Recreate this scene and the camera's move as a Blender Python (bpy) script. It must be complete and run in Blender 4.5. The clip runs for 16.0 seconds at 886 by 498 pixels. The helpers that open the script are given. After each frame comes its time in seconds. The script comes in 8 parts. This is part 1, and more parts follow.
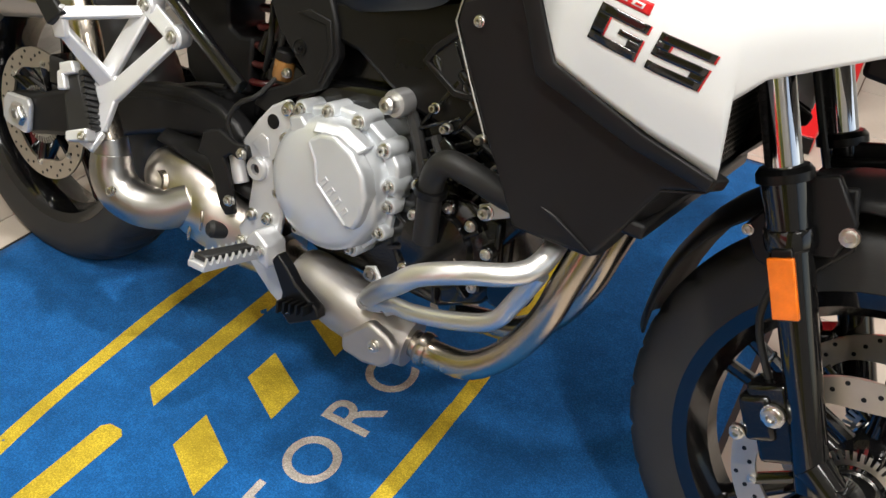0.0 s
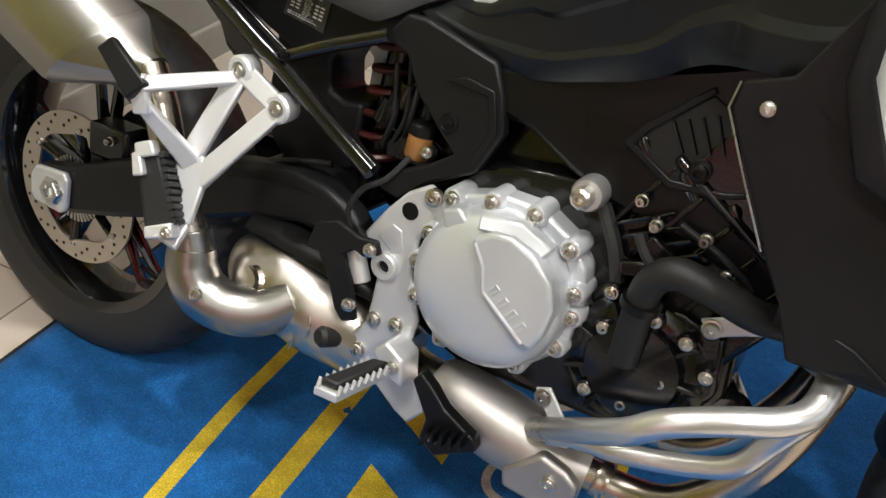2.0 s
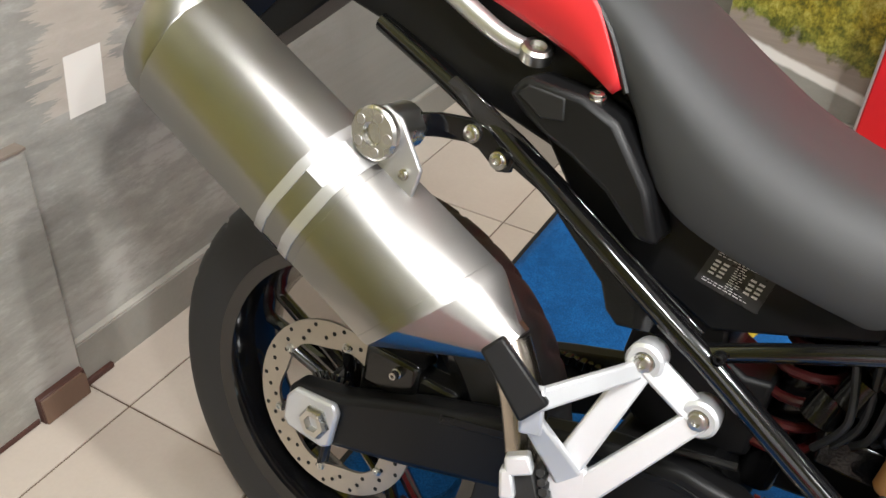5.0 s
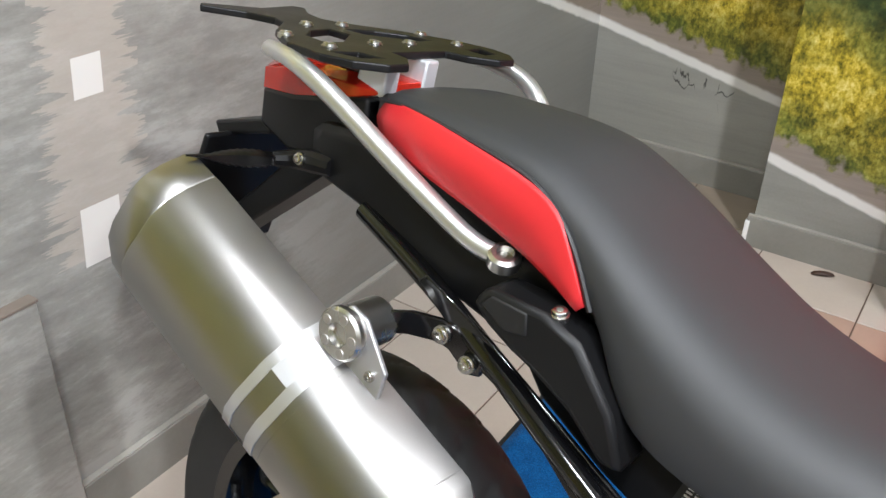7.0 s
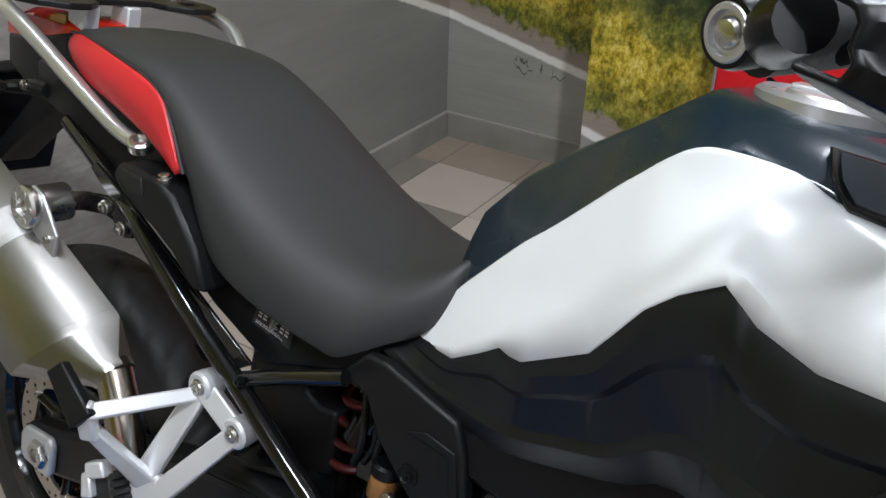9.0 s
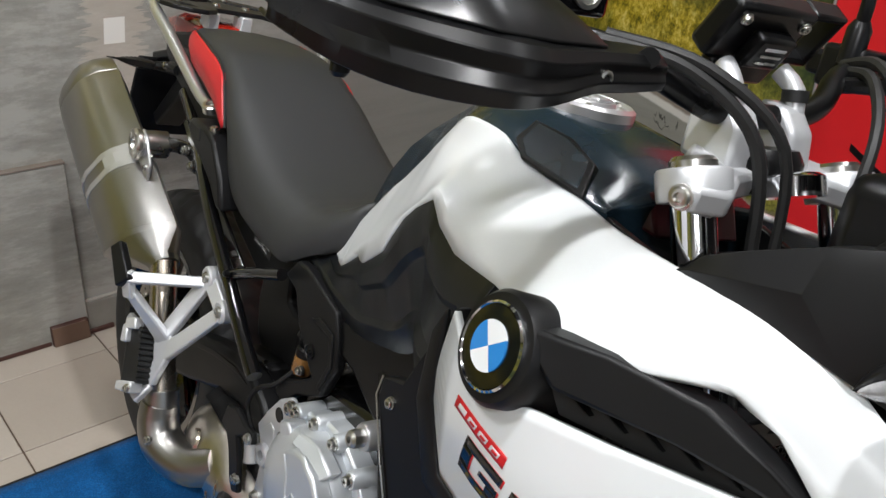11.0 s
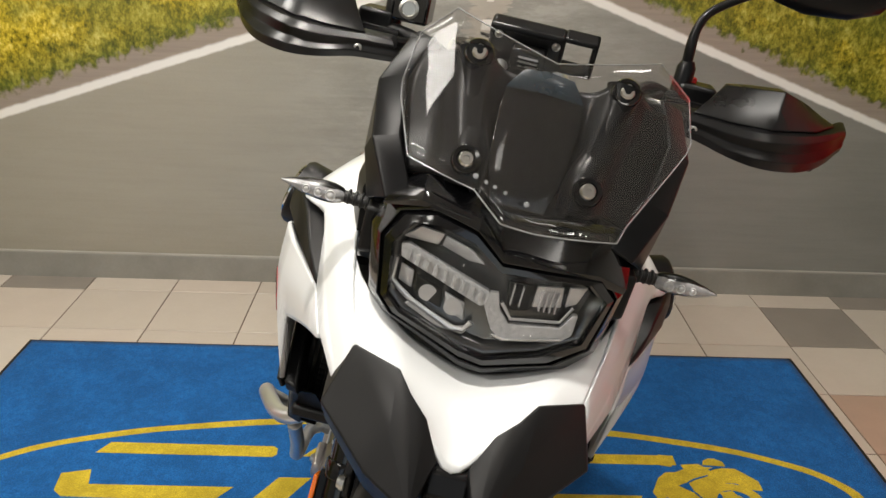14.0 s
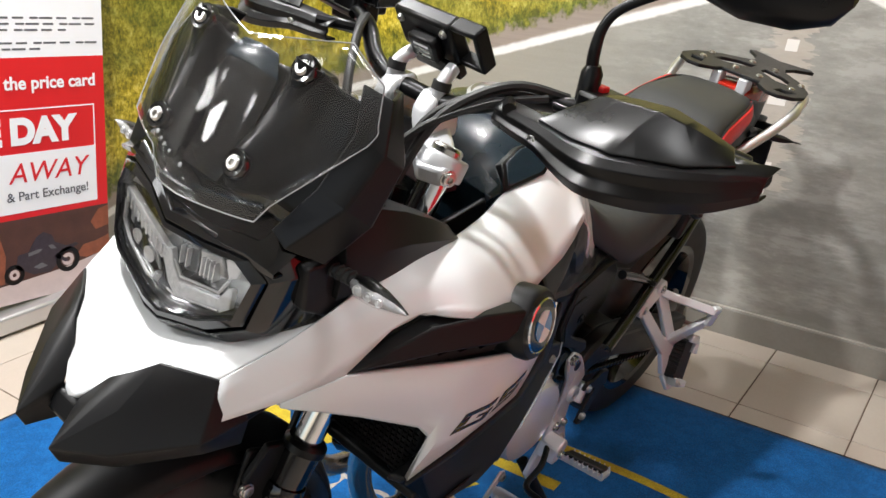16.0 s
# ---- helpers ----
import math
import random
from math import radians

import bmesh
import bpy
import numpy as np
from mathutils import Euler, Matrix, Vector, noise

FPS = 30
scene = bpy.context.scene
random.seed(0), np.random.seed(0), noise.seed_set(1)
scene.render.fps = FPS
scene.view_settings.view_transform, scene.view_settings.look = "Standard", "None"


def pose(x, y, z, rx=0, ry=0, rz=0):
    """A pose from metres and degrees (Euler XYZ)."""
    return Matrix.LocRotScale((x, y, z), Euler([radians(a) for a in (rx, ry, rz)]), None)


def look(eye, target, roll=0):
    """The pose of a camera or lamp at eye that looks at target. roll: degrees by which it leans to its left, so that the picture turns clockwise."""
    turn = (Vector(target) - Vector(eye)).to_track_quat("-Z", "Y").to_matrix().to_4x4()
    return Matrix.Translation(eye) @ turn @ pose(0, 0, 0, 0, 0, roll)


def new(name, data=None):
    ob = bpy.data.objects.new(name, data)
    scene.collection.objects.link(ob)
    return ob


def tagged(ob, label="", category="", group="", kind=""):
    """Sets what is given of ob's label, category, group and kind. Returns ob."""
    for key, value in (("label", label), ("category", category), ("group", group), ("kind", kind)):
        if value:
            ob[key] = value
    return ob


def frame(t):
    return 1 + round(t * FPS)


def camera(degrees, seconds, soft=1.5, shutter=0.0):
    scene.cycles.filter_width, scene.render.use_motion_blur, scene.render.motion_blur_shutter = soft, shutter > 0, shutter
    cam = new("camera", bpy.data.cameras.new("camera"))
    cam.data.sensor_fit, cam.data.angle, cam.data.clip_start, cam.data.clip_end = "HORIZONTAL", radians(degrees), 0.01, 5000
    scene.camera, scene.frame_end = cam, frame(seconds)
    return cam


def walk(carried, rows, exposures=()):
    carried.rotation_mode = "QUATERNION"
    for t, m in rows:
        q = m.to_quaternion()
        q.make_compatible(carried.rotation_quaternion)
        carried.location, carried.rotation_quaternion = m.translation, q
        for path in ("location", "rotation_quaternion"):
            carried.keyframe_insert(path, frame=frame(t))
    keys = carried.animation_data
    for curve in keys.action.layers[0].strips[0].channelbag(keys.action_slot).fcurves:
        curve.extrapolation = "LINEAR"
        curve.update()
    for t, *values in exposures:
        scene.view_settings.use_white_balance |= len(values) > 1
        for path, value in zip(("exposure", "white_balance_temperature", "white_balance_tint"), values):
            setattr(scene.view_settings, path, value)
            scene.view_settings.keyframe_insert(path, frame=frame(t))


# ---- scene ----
cam = camera(54.0, 16.0)

# seconds, eye, target, roll
PATH = [
    (0, (1.433, -1.063, 1.17), (0.675, 0.358, -0.015), 3.6),
    (0.5, (1.336, -1.06, 1.164), (0.575, 0.391, 0.017), 3.7),
    (1, (1.235, -0.996, 1.135), (0.533, 0.479, -0.019), 4.7),
    (1.5, (1.143, -0.963, 1.132), (0.492, 0.516, -0.047), 4.9),
    (2, (1.05, -0.971, 1.122), (0.401, 0.522, -0.04), 4.4),
    (2.5, (0.912, -0.98, 1.131), (0.275, 0.503, -0.049), 4.0),
    (3, (0.793, -0.992, 1.133), (0.171, 0.495, -0.051), 3.7),
    (3.5, (0.703, -1.005, 1.147), (0.083, 0.483, -0.036), 3.5),
    (4, (0.624, -0.986, 1.149), (-0.008, 0.509, -0.019), 3.0),
    (4.5, (0.548, -0.89, 1.169), (-0.083, 0.615, 0.013), 3.1),
    (5, (0.499, -0.784, 1.211), (-0.246, 0.656, 0.04), 3.6),
    (5.2, (0.483, -0.74, 1.231), (-0.327, 0.669, 0.065), 3.0),
    (7.3, (0.569, -0.656, 1.309), (-0.371, 0.793, 0.302), 1.8),
    (7.5, (0.624, -0.686, 1.313), (-0.313, 0.77, 0.313), 1.7),
    (8, (0.765, -0.748, 1.319), (-0.155, 0.727, 0.329), 1.9),
    (8.5, (0.922, -0.735, 1.311), (0.01, 0.746, 0.323), 1.8),
    (9, (1.058, -0.692, 1.306), (0.149, 0.794, 0.323), 1.8),
    (9.2, (1.097, -0.695, 1.309), (0.185, 0.791, 0.33), 2.0),
    (11.3, (1.727, -0.679, 1.344), (0.279, 0.405, 0.491), 2.6),
    (11.5, (1.817, -0.669, 1.34), (0.315, 0.345, 0.494), 2.3),
    (12, (2.051, -0.639, 1.354), (0.459, 0.241, 0.521), 2.3),
    (12.5, (2.291, -0.53, 1.338), (0.601, 0.168, 0.529), 2.5),
    (13, (2.442, -0.351, 1.337), (0.677, 0.155, 0.543), 2.2),
    (13.5, (2.42, -0.218, 1.368), (0.615, 0.131, 0.58), 2.1),
    (14, (2.417, -0.063, 1.364), (0.559, -0.018, 0.626), 2.1),
    (14.5, (2.47, 0.193, 1.359), (0.626, -0.112, 0.648), 2.1),
    (15, (2.413, 0.392, 1.34), (0.628, -0.182, 0.644), 2.0),
    (15.5, (2.255, 0.559, 1.345), (0.573, -0.24, 0.616), 2.4),
    (16, (2.139, 0.763, 1.342), (0.595, -0.272, 0.603), 2.1),
]
EXPOSURE = [(0, 0.14, 6700, 10), (1, 0.02, 6700, 10), (2, 0.06, 6680, 10), (2.5, 0.02, 6640, 10), (3, 0.03, 6600, 10), (3.5, 0.2, 6520, 10), (4.5, 0.24, 6410, 10), (5, 0.28, 6400, 10), (7.5, 0.25, 5900, 10), (8, 0.25, 5900, 10), (8.5, 0.08, 5850, 10), (9, -0.44, 5850, 10), (9.2, -0.5, 5900, 10), (11.3, -0.5, 6250, 10), (12, -0.54, 6450, 10), (12.5, -0.56, 6650, 10), (13, -0.58, 6700, 10), (13.5, -0.4, 6800, 10), (14, -0.3, 6950, 10), (14.5, -0.28, 6950, 10), (15, -0.2, 6650, 10), (15.5, 0.14, 6420, 10), (16, 0.25, 6380, 10)]
walk(cam, [(t, look(eye, target, roll)) for t, eye, target, roll in PATH], EXPOSURE)

# ---- world and light ----
world = bpy.data.worlds.new("world")
scene.world = world
world.use_nodes = True
wn = world.node_tree.nodes
sky = wn.new("ShaderNodeTexSky")
sky.sky_type = "NISHITA"
sky.sun_disc = False
sky.sun_elevation, sky.sun_rotation = radians(38), radians(60)
wn["Background"].inputs["Strength"].default_value = 0.08
world.node_tree.links.new(sky.outputs["Color"], wn["Background"].inputs["Color"])


def area_lamp(name, eye, target, size_x, size_y, power, colour):
    data = bpy.data.lights.new(name, "AREA")
    data.shape, data.size, data.size_y = "RECTANGLE", size_x, size_y
    data.energy, data.color = power, colour
    ob = new(name, data)
    ob.matrix_world = look(eye, target)
    return ob


def spot_lamp(name, eye, target, power, radius, colour, cone=95):
    data = bpy.data.lights.new(name, "SPOT")
    data.energy, data.shadow_soft_size, data.color = power, radius, colour
    data.spot_size, data.spot_blend = radians(cone), 0.6
    ob = new(name, data)
    ob.matrix_world = look(eye, target)
    return ob


# daylight from an unseen front window, ceiling panels mostly added as fill, overhead spots
area_lamp("window_daylight", (5.75, 0.3, 1.6), (0, 0.1, 0.9), 5.0, 2.3, 10, (0.93, 0.97, 1.0))
# last two follow reflections in the screen; the others are added fill
for x, y, power in ((0.7, -1.35, 39), (1.1, 1.15, 15), (2.3, -1.25, 6), (2.3, 0.95, 4), (3.9, -0.2, 4), (4.05, -2.25, 9), (3.5, -2.85, 5)):
    area_lamp("panel_or_fill_lamp", (x, y, 2.9), (x, y, 0), 0.4, 0.4, power, (1.0, 0.995, 0.98))
spot_lamp("key_or_fill_spot", (1.5, -0.33, 2.85), (0.6, -0.05, 0.5), 180, 0.06, (1.0, 0.98, 0.95), 140)
spot_lamp("key_or_fill_spot", (0.05, -0.25, 2.86), (0.0, -0.25, 0.0), 48, 0.06, (1.0, 0.98, 0.95), 150)
# added fill spot for the motorcycle's right side, not a known fixture
spot_lamp("key_or_fill_spot", (2.6, -1.75, 2.75), (0.6, -0.1, 0.6), 120, 0.06, (1.0, 0.98, 0.96))

# ---- materials ----
def material(name):
    m = bpy.data.materials.new(name)
    m.use_nodes = True
    return m, m.node_tree.nodes, m.node_tree.links, m.node_tree.nodes["Principled BSDF"]


def mix_colour(nodes, links, fac, a, b, blend="MIX"):
    n = nodes.new("ShaderNodeMix")
    n.data_type, n.blend_type = "RGBA", blend
    for socket, value in ((n.inputs[0], fac), (n.inputs[6], a), (n.inputs[7], b)):
        if isinstance(value, (int, float)):
            socket.default_value = value
        elif isinstance(value, tuple):
            socket.default_value = (*value, 1)
        else:
            links.new(value, socket)
    return n.outputs[2]


def calc(nodes, links, op, a, b=0.0, c=0.0):
    n = nodes.new("ShaderNodeMath")
    n.operation = op
    for socket, value in zip(n.inputs, (a, b, c)):
        if isinstance(value, (int, float)):
            socket.default_value = value
        else:
            links.new(value, socket)
    return n.outputs[0]


def noise_tex(nodes, links, scale, detail=3.0, stretch=(1, 1, 1), rough=0.5, kind="Object"):
    co = nodes.new("ShaderNodeTexCoord")
    mp = nodes.new("ShaderNodeMapping")
    mp.inputs["Scale"].default_value = stretch
    tx = nodes.new("ShaderNodeTexNoise")
    tx.inputs["Scale"].default_value, tx.inputs["Detail"].default_value, tx.inputs["Roughness"].default_value = scale, detail, rough
    links.new(co.outputs[kind], mp.inputs["Vector"])
    links.new(mp.outputs["Vector"], tx.inputs["Vector"])
    return tx.outputs["Fac"]


def ramp(nodes, links, fac, stops):
    n = nodes.new("ShaderNodeValToRGB")
    while len(n.color_ramp.elements) < len(stops):
        n.color_ramp.elements.new(0.5)
    for e, (p, c) in zip(n.color_ramp.elements, stops):
        e.position, e.color = p, (*c, 1) if isinstance(c, tuple) else (c, c, c, 1)
    links.new(fac, n.inputs["Fac"])
    return n.outputs["Color"]


def surface(name, colour, rough=0.5, metal=0.0, vary=0.15, scale=14, grain=220, bump=0.05, coat=0.0, stretch=(1, 1, 1), rough_vary=0.08, depth=0.001, spec=0.5):
    """A surface with colour and gloss that vary at two scales, and fine relief."""
    m, nodes, links, bsdf = material(name)
    big = noise_tex(nodes, links, scale, 4)
    fine = noise_tex(nodes, links, grain, 2, stretch)
    dark = tuple(c * (1 - vary) for c in colour)
    light = tuple(min(1, c * (1 + vary)) for c in colour)
    col = mix_colour(nodes, links, big, dark, light)
    col = mix_colour(nodes, links, calc(nodes, links, "MULTIPLY", fine, vary), col, tuple(c * 0.6 for c in colour))
    links.new(col, bsdf.inputs["Base Color"])
    r = calc(nodes, links, "MULTIPLY_ADD", big, rough_vary * 2, rough - rough_vary)
    links.new(r, bsdf.inputs["Roughness"])
    bsdf.inputs["Metallic"].default_value = metal
    bsdf.inputs["Coat Weight"].default_value = coat
    bsdf.inputs["Coat Roughness"].default_value = 0.05
    bsdf.inputs["Specular IOR Level"].default_value = spec
    if bump:
        b = nodes.new("ShaderNodeBump")
        b.inputs["Strength"].default_value, b.inputs["Distance"].default_value = bump, depth
        links.new(fine, b.inputs["Height"])
        links.new(b.outputs["Normal"], bsdf.inputs["Normal"])
    return m


WHITE = surface("white_gloss_paint", (0.745, 0.765, 0.775), 0.26, vary=0.02, bump=0, coat=0.35, rough_vary=0.02)
BLACK = surface("black_matt_plastic", (0.0075, 0.0075, 0.008), 0.40, vary=0.25, grain=1100, bump=0.15, depth=0.0003, spec=0.26)
SATIN = surface("black_satin_paint", (0.004, 0.004, 0.0044), 0.3, vary=0.2, bump=0.04, spec=0.28)
GLOSS = surface("black_gloss_paint", (0.004, 0.004, 0.0045), 0.11, vary=0.1, bump=0, coat=0.5, rough_vary=0.04, spec=0.5)
TANKBLACK = surface("deep_blue_black_tank_paint", (0.009, 0.019, 0.028), 0.26, vary=0.1, bump=0, coat=0.3)
KNEE = surface("black_satin_knee_plastic", (0.0065, 0.0075, 0.0085), 0.34, vary=0.2, grain=700, bump=0.12, depth=0.0003, spec=0.35)
ENGINE = surface("black_engine_paint", (0.0035, 0.0035, 0.0037), 0.16, vary=0.3, grain=260, bump=0.2, spec=0.55)
CAST = surface("silver_painted_cast_alloy", (0.68, 0.69, 0.71), 0.36, metal=0.5, vary=0.06, grain=700, bump=0.12, depth=0.0004)
COVER = surface("silver_satin_engine_cover", (0.66, 0.69, 0.72), 0.32, metal=0.5, vary=0.05, grain=600, bump=0.08, depth=0.0004)
STEEL = surface("brushed_stainless_steel", (0.37, 0.362, 0.348), 0.32, metal=1.0, vary=0.12, scale=6, grain=60, bump=0.1, stretch=(0.4, 14, 14), depth=0.0004)
HEADER = surface("heat_tinted_stainless_pipe", (0.52, 0.46, 0.39), 0.25, metal=1.0, vary=0.3, scale=9, bump=0.03)
CATALYST = surface("heat_stained_catalyst_steel", (0.60, 0.56, 0.51), 0.3, metal=1.0, vary=0.22, scale=12, grain=80, bump=0.1)
CHROME = surface("chrome_fork_tube", (0.75, 0.76, 0.78), 0.08, metal=1.0, vary=0.03, bump=0, rough_vary=0.02)
SHIELD = surface("satin_pinkish_shield_steel", (0.50, 0.475, 0.455), 0.46, metal=0.9, vary=0.18, scale=16, grain=120, bump=0.1)
GUARD = surface("satin_silver_guard_paint", (0.66, 0.66, 0.65), 0.3, metal=0.85, vary=0.08, scale=8, grain=300, bump=0.05)
BRIGHT = surface("zinc_plated_bolt", (0.62, 0.61, 0.58), 0.28, metal=1.0, vary=0.2, bump=0.05)
DISC = surface("drilled_brake_disc_steel", (0.55, 0.50, 0.43), 0.38, metal=0.9, vary=0.12, scale=30, bump=0.08)
RUBBER = surface("tyre_rubber", (0.022, 0.0218, 0.0215), 0.6, vary=0.3, scale=20, grain=500, bump=0.3, depth=0.0006)
GRIP = surface("soft_black_rubber", (0.009, 0.009, 0.009), 0.55, vary=0.2, grain=600, bump=0.3)
SEAT = surface("grey_black_seat_vinyl", (0.028, 0.029, 0.030), 0.56, vary=0.1, scale=5, grain=1400, bump=0.35, depth=0.0004)
SEATDARK = surface("black_seat_side_vinyl", (0.016, 0.016, 0.017), 0.5, vary=0.1, grain=1200, bump=0.35, depth=0.0004)
REDVINYL = surface("red_seat_vinyl", (0.55, 0.02, 0.025), 0.42, vary=0.08, grain=900, bump=0.25, depth=0.0004)
RED = surface("red_printed_board", (0.62, 0.012, 0.015), 0.4, vary=0.05, bump=0)
REDDARK = surface("dark_red_tank_trim", (0.06, 0.008, 0.01), 0.3, vary=0.1, bump=0)
BLUE = surface("blue_emblem_enamel", (0.02, 0.2, 0.55), 0.15, vary=0.02, bump=0, coat=0.8)
ORANGE = surface("amber_reflector", (0.75, 0.16, 0.01), 0.2, vary=0.3, scale=60, grain=400, bump=0.3, coat=0.5)
TAILRED = surface("red_tail_lamp_lens", (0.45, 0.02, 0.008), 0.12, vary=0.15, bump=0, coat=0.8)
GOLD = surface("amber_brake_fluid_pot", (0.25, 0.12, 0.035), 0.25, vary=0.2, bump=0)
SPRING = surface("red_shock_spring_paint", (0.06, 0.007, 0.007), 0.35, vary=0.1, bump=0)
TRIMBROWN = surface("faded_brown_edge", (0.20, 0.165, 0.135), 0.6, vary=0.25, scale=9, grain=60, bump=0.2)
WOOD = surface("brown_wood_block", (0.15, 0.09, 0.06), 0.6, vary=0.3, scale=9, grain=60, bump=0.4, stretch=(1, 6, 1))
LEAF = surface("dry_brown_leaf", (0.065, 0.035, 0.024), 0.6, vary=0.3, scale=40, bump=0.3)
CARDWHITE = surface("white_banner_print", (0.78, 0.78, 0.8), 0.5, vary=0.02, bump=0)
CARDDARK = surface("dark_forest_print", (0.075, 0.028, 0.02), 0.55, vary=0.7, scale=14, bump=0)
CARDPINK = surface("pale_pink_print", (0.55, 0.45, 0.44), 0.5, vary=0.15, scale=20, bump=0)
CARDRUST = surface("rust_red_print", (0.26, 0.075, 0.035), 0.5, vary=0.7, scale=30, bump=0)
CARDNIGHT = surface("violet_black_print", (0.035, 0.025, 0.035), 0.5, vary=0.6, scale=60, bump=0)
INK = surface("grey_print_ink", (0.12, 0.12, 0.13), 0.6, vary=0.05, bump=0)
LABEL = surface("black_label_film", (0.03, 0.03, 0.032), 0.3, vary=0.05, bump=0)
PLASTER = surface("white_ceiling_paint", (0.78, 0.77, 0.75), 0.8, vary=0.04, bump=0.1)
GREYWALL = surface("grey_showroom_wall", (0.5, 0.49, 0.47), 0.7, vary=0.06, bump=0.1)
SKIRTING = surface("grimy_grey_skirting", (0.255, 0.246, 0.216), 0.45, vary=0.35, scale=7, grain=90, bump=0.2)
LEDGE = surface("pale_highlight_ledge", (0.36, 0.34, 0.30), 0.55, vary=0.2, scale=12, grain=120, bump=0.2)
ALU = surface("anodised_aluminium_base", (0.6, 0.6, 0.61), 0.35, metal=0.8, vary=0.05, bump=0)


def carpet(name, colour):
    m, nodes, links, bsdf = material(name)
    big = noise_tex(nodes, links, 7, 6, rough=0.7)
    mid = noise_tex(nodes, links, 38, 5, rough=0.65)
    fine = noise_tex(nodes, links, 330, 3, rough=0.7)
    patch = ramp(nodes, links, big, [(0.40, tuple(c * 0.80 for c in colour)), (0.47, tuple(c * 0.97 for c in colour)), (0.62, tuple(min(1, c * 1.14) for c in colour))])
    col = mix_colour(nodes, links, ramp(nodes, links, mid, [(0.42, 0.45), (0.58, 0.0)]), patch, tuple(c * 0.62 for c in colour))
    col = mix_colour(nodes, links, ramp(nodes, links, fine, [(0.40, 0.6), (0.56, 0.0)]), col, tuple(c * 0.42 for c in colour))
    col = mix_colour(nodes, links, ramp(nodes, links, fine, [(0.58, 0.0), (0.68, 0.35)]), col, tuple(min(1, c * 1.6 + 0.02) for c in colour))
    links.new(col, bsdf.inputs["Base Color"])
    bsdf.inputs["Roughness"].default_value = 0.95
    bsdf.inputs["Specular IOR Level"].default_value = 0.1
    bsdf.inputs["Sheen Weight"].default_value = 0.05
    b = nodes.new("ShaderNodeBump")
    b.inputs["Strength"].default_value, b.inputs["Distance"].default_value = 0.7, 0.003
    links.new(fine, b.inputs["Height"])
    links.new(b.outputs["Normal"], bsdf.inputs["Normal"])
    return m


MATBLUE = carpet("blue_carpet_mat", (0.010, 0.122, 0.375))
MATYELLOW = carpet("yellow_carpet_print", (0.62, 0.46, 0.04))
MATWHITE = carpet("cream_carpet_print", (0.52, 0.48, 0.43))


def tile_material():
    m, nodes, links, bsdf = material("beige_ceramic_floor_tile")
    info = nodes.new("ShaderNodeObjectInfo")
    big = noise_tex(nodes, links, 7, 5, rough=0.6)
    fine = noise_tex(nodes, links, 130, 3)
    base = ramp(nodes, links, info.outputs["Random"], [(0.0, (0.50, 0.44, 0.375)), (0.5, (0.58, 0.52, 0.45)), (1.0, (0.55, 0.47, 0.40))])
    col = mix_colour(nodes, links, calc(nodes, links, "MULTIPLY", big, 0.3), base, (0.33, 0.26, 0.21))
    col = mix_colour(nodes, links, calc(nodes, links, "MULTIPLY", fine, 0.16), col, (0.25, 0.2, 0.16))
    links.new(col, bsdf.inputs["Base Color"])
    links.new(calc(nodes, links, "MULTIPLY_ADD", big, 0.25, 0.2), bsdf.inputs["Roughness"])
    b = nodes.new("ShaderNodeBump")
    b.inputs["Strength"].default_value, b.inputs["Distance"].default_value = 0.08, 0.001
    links.new(big, b.inputs["Height"])
    links.new(b.outputs["Normal"], bsdf.inputs["Normal"])
    return m


TILE = tile_material()
TILEDARK = surface("grey_ceramic_floor_tile", (0.24, 0.21, 0.18), 0.35, vary=0.2, scale=8, grain=120, bump=0.1)
TILEPINK = surface("terracotta_tinted_floor_tile", (0.42, 0.29, 0.22), 0.35, vary=0.15, scale=8, grain=120, bump=0.1)
TILEBROWN = surface("brown_ceramic_floor_tile", (0.33, 0.27, 0.21), 0.38, vary=0.2, scale=8, grain=120, bump=0.1)
GROUT = surface("brown_tile_grout", (0.13, 0.09, 0.065), 0.9, vary=0.2, grain=400, bump=0.4)


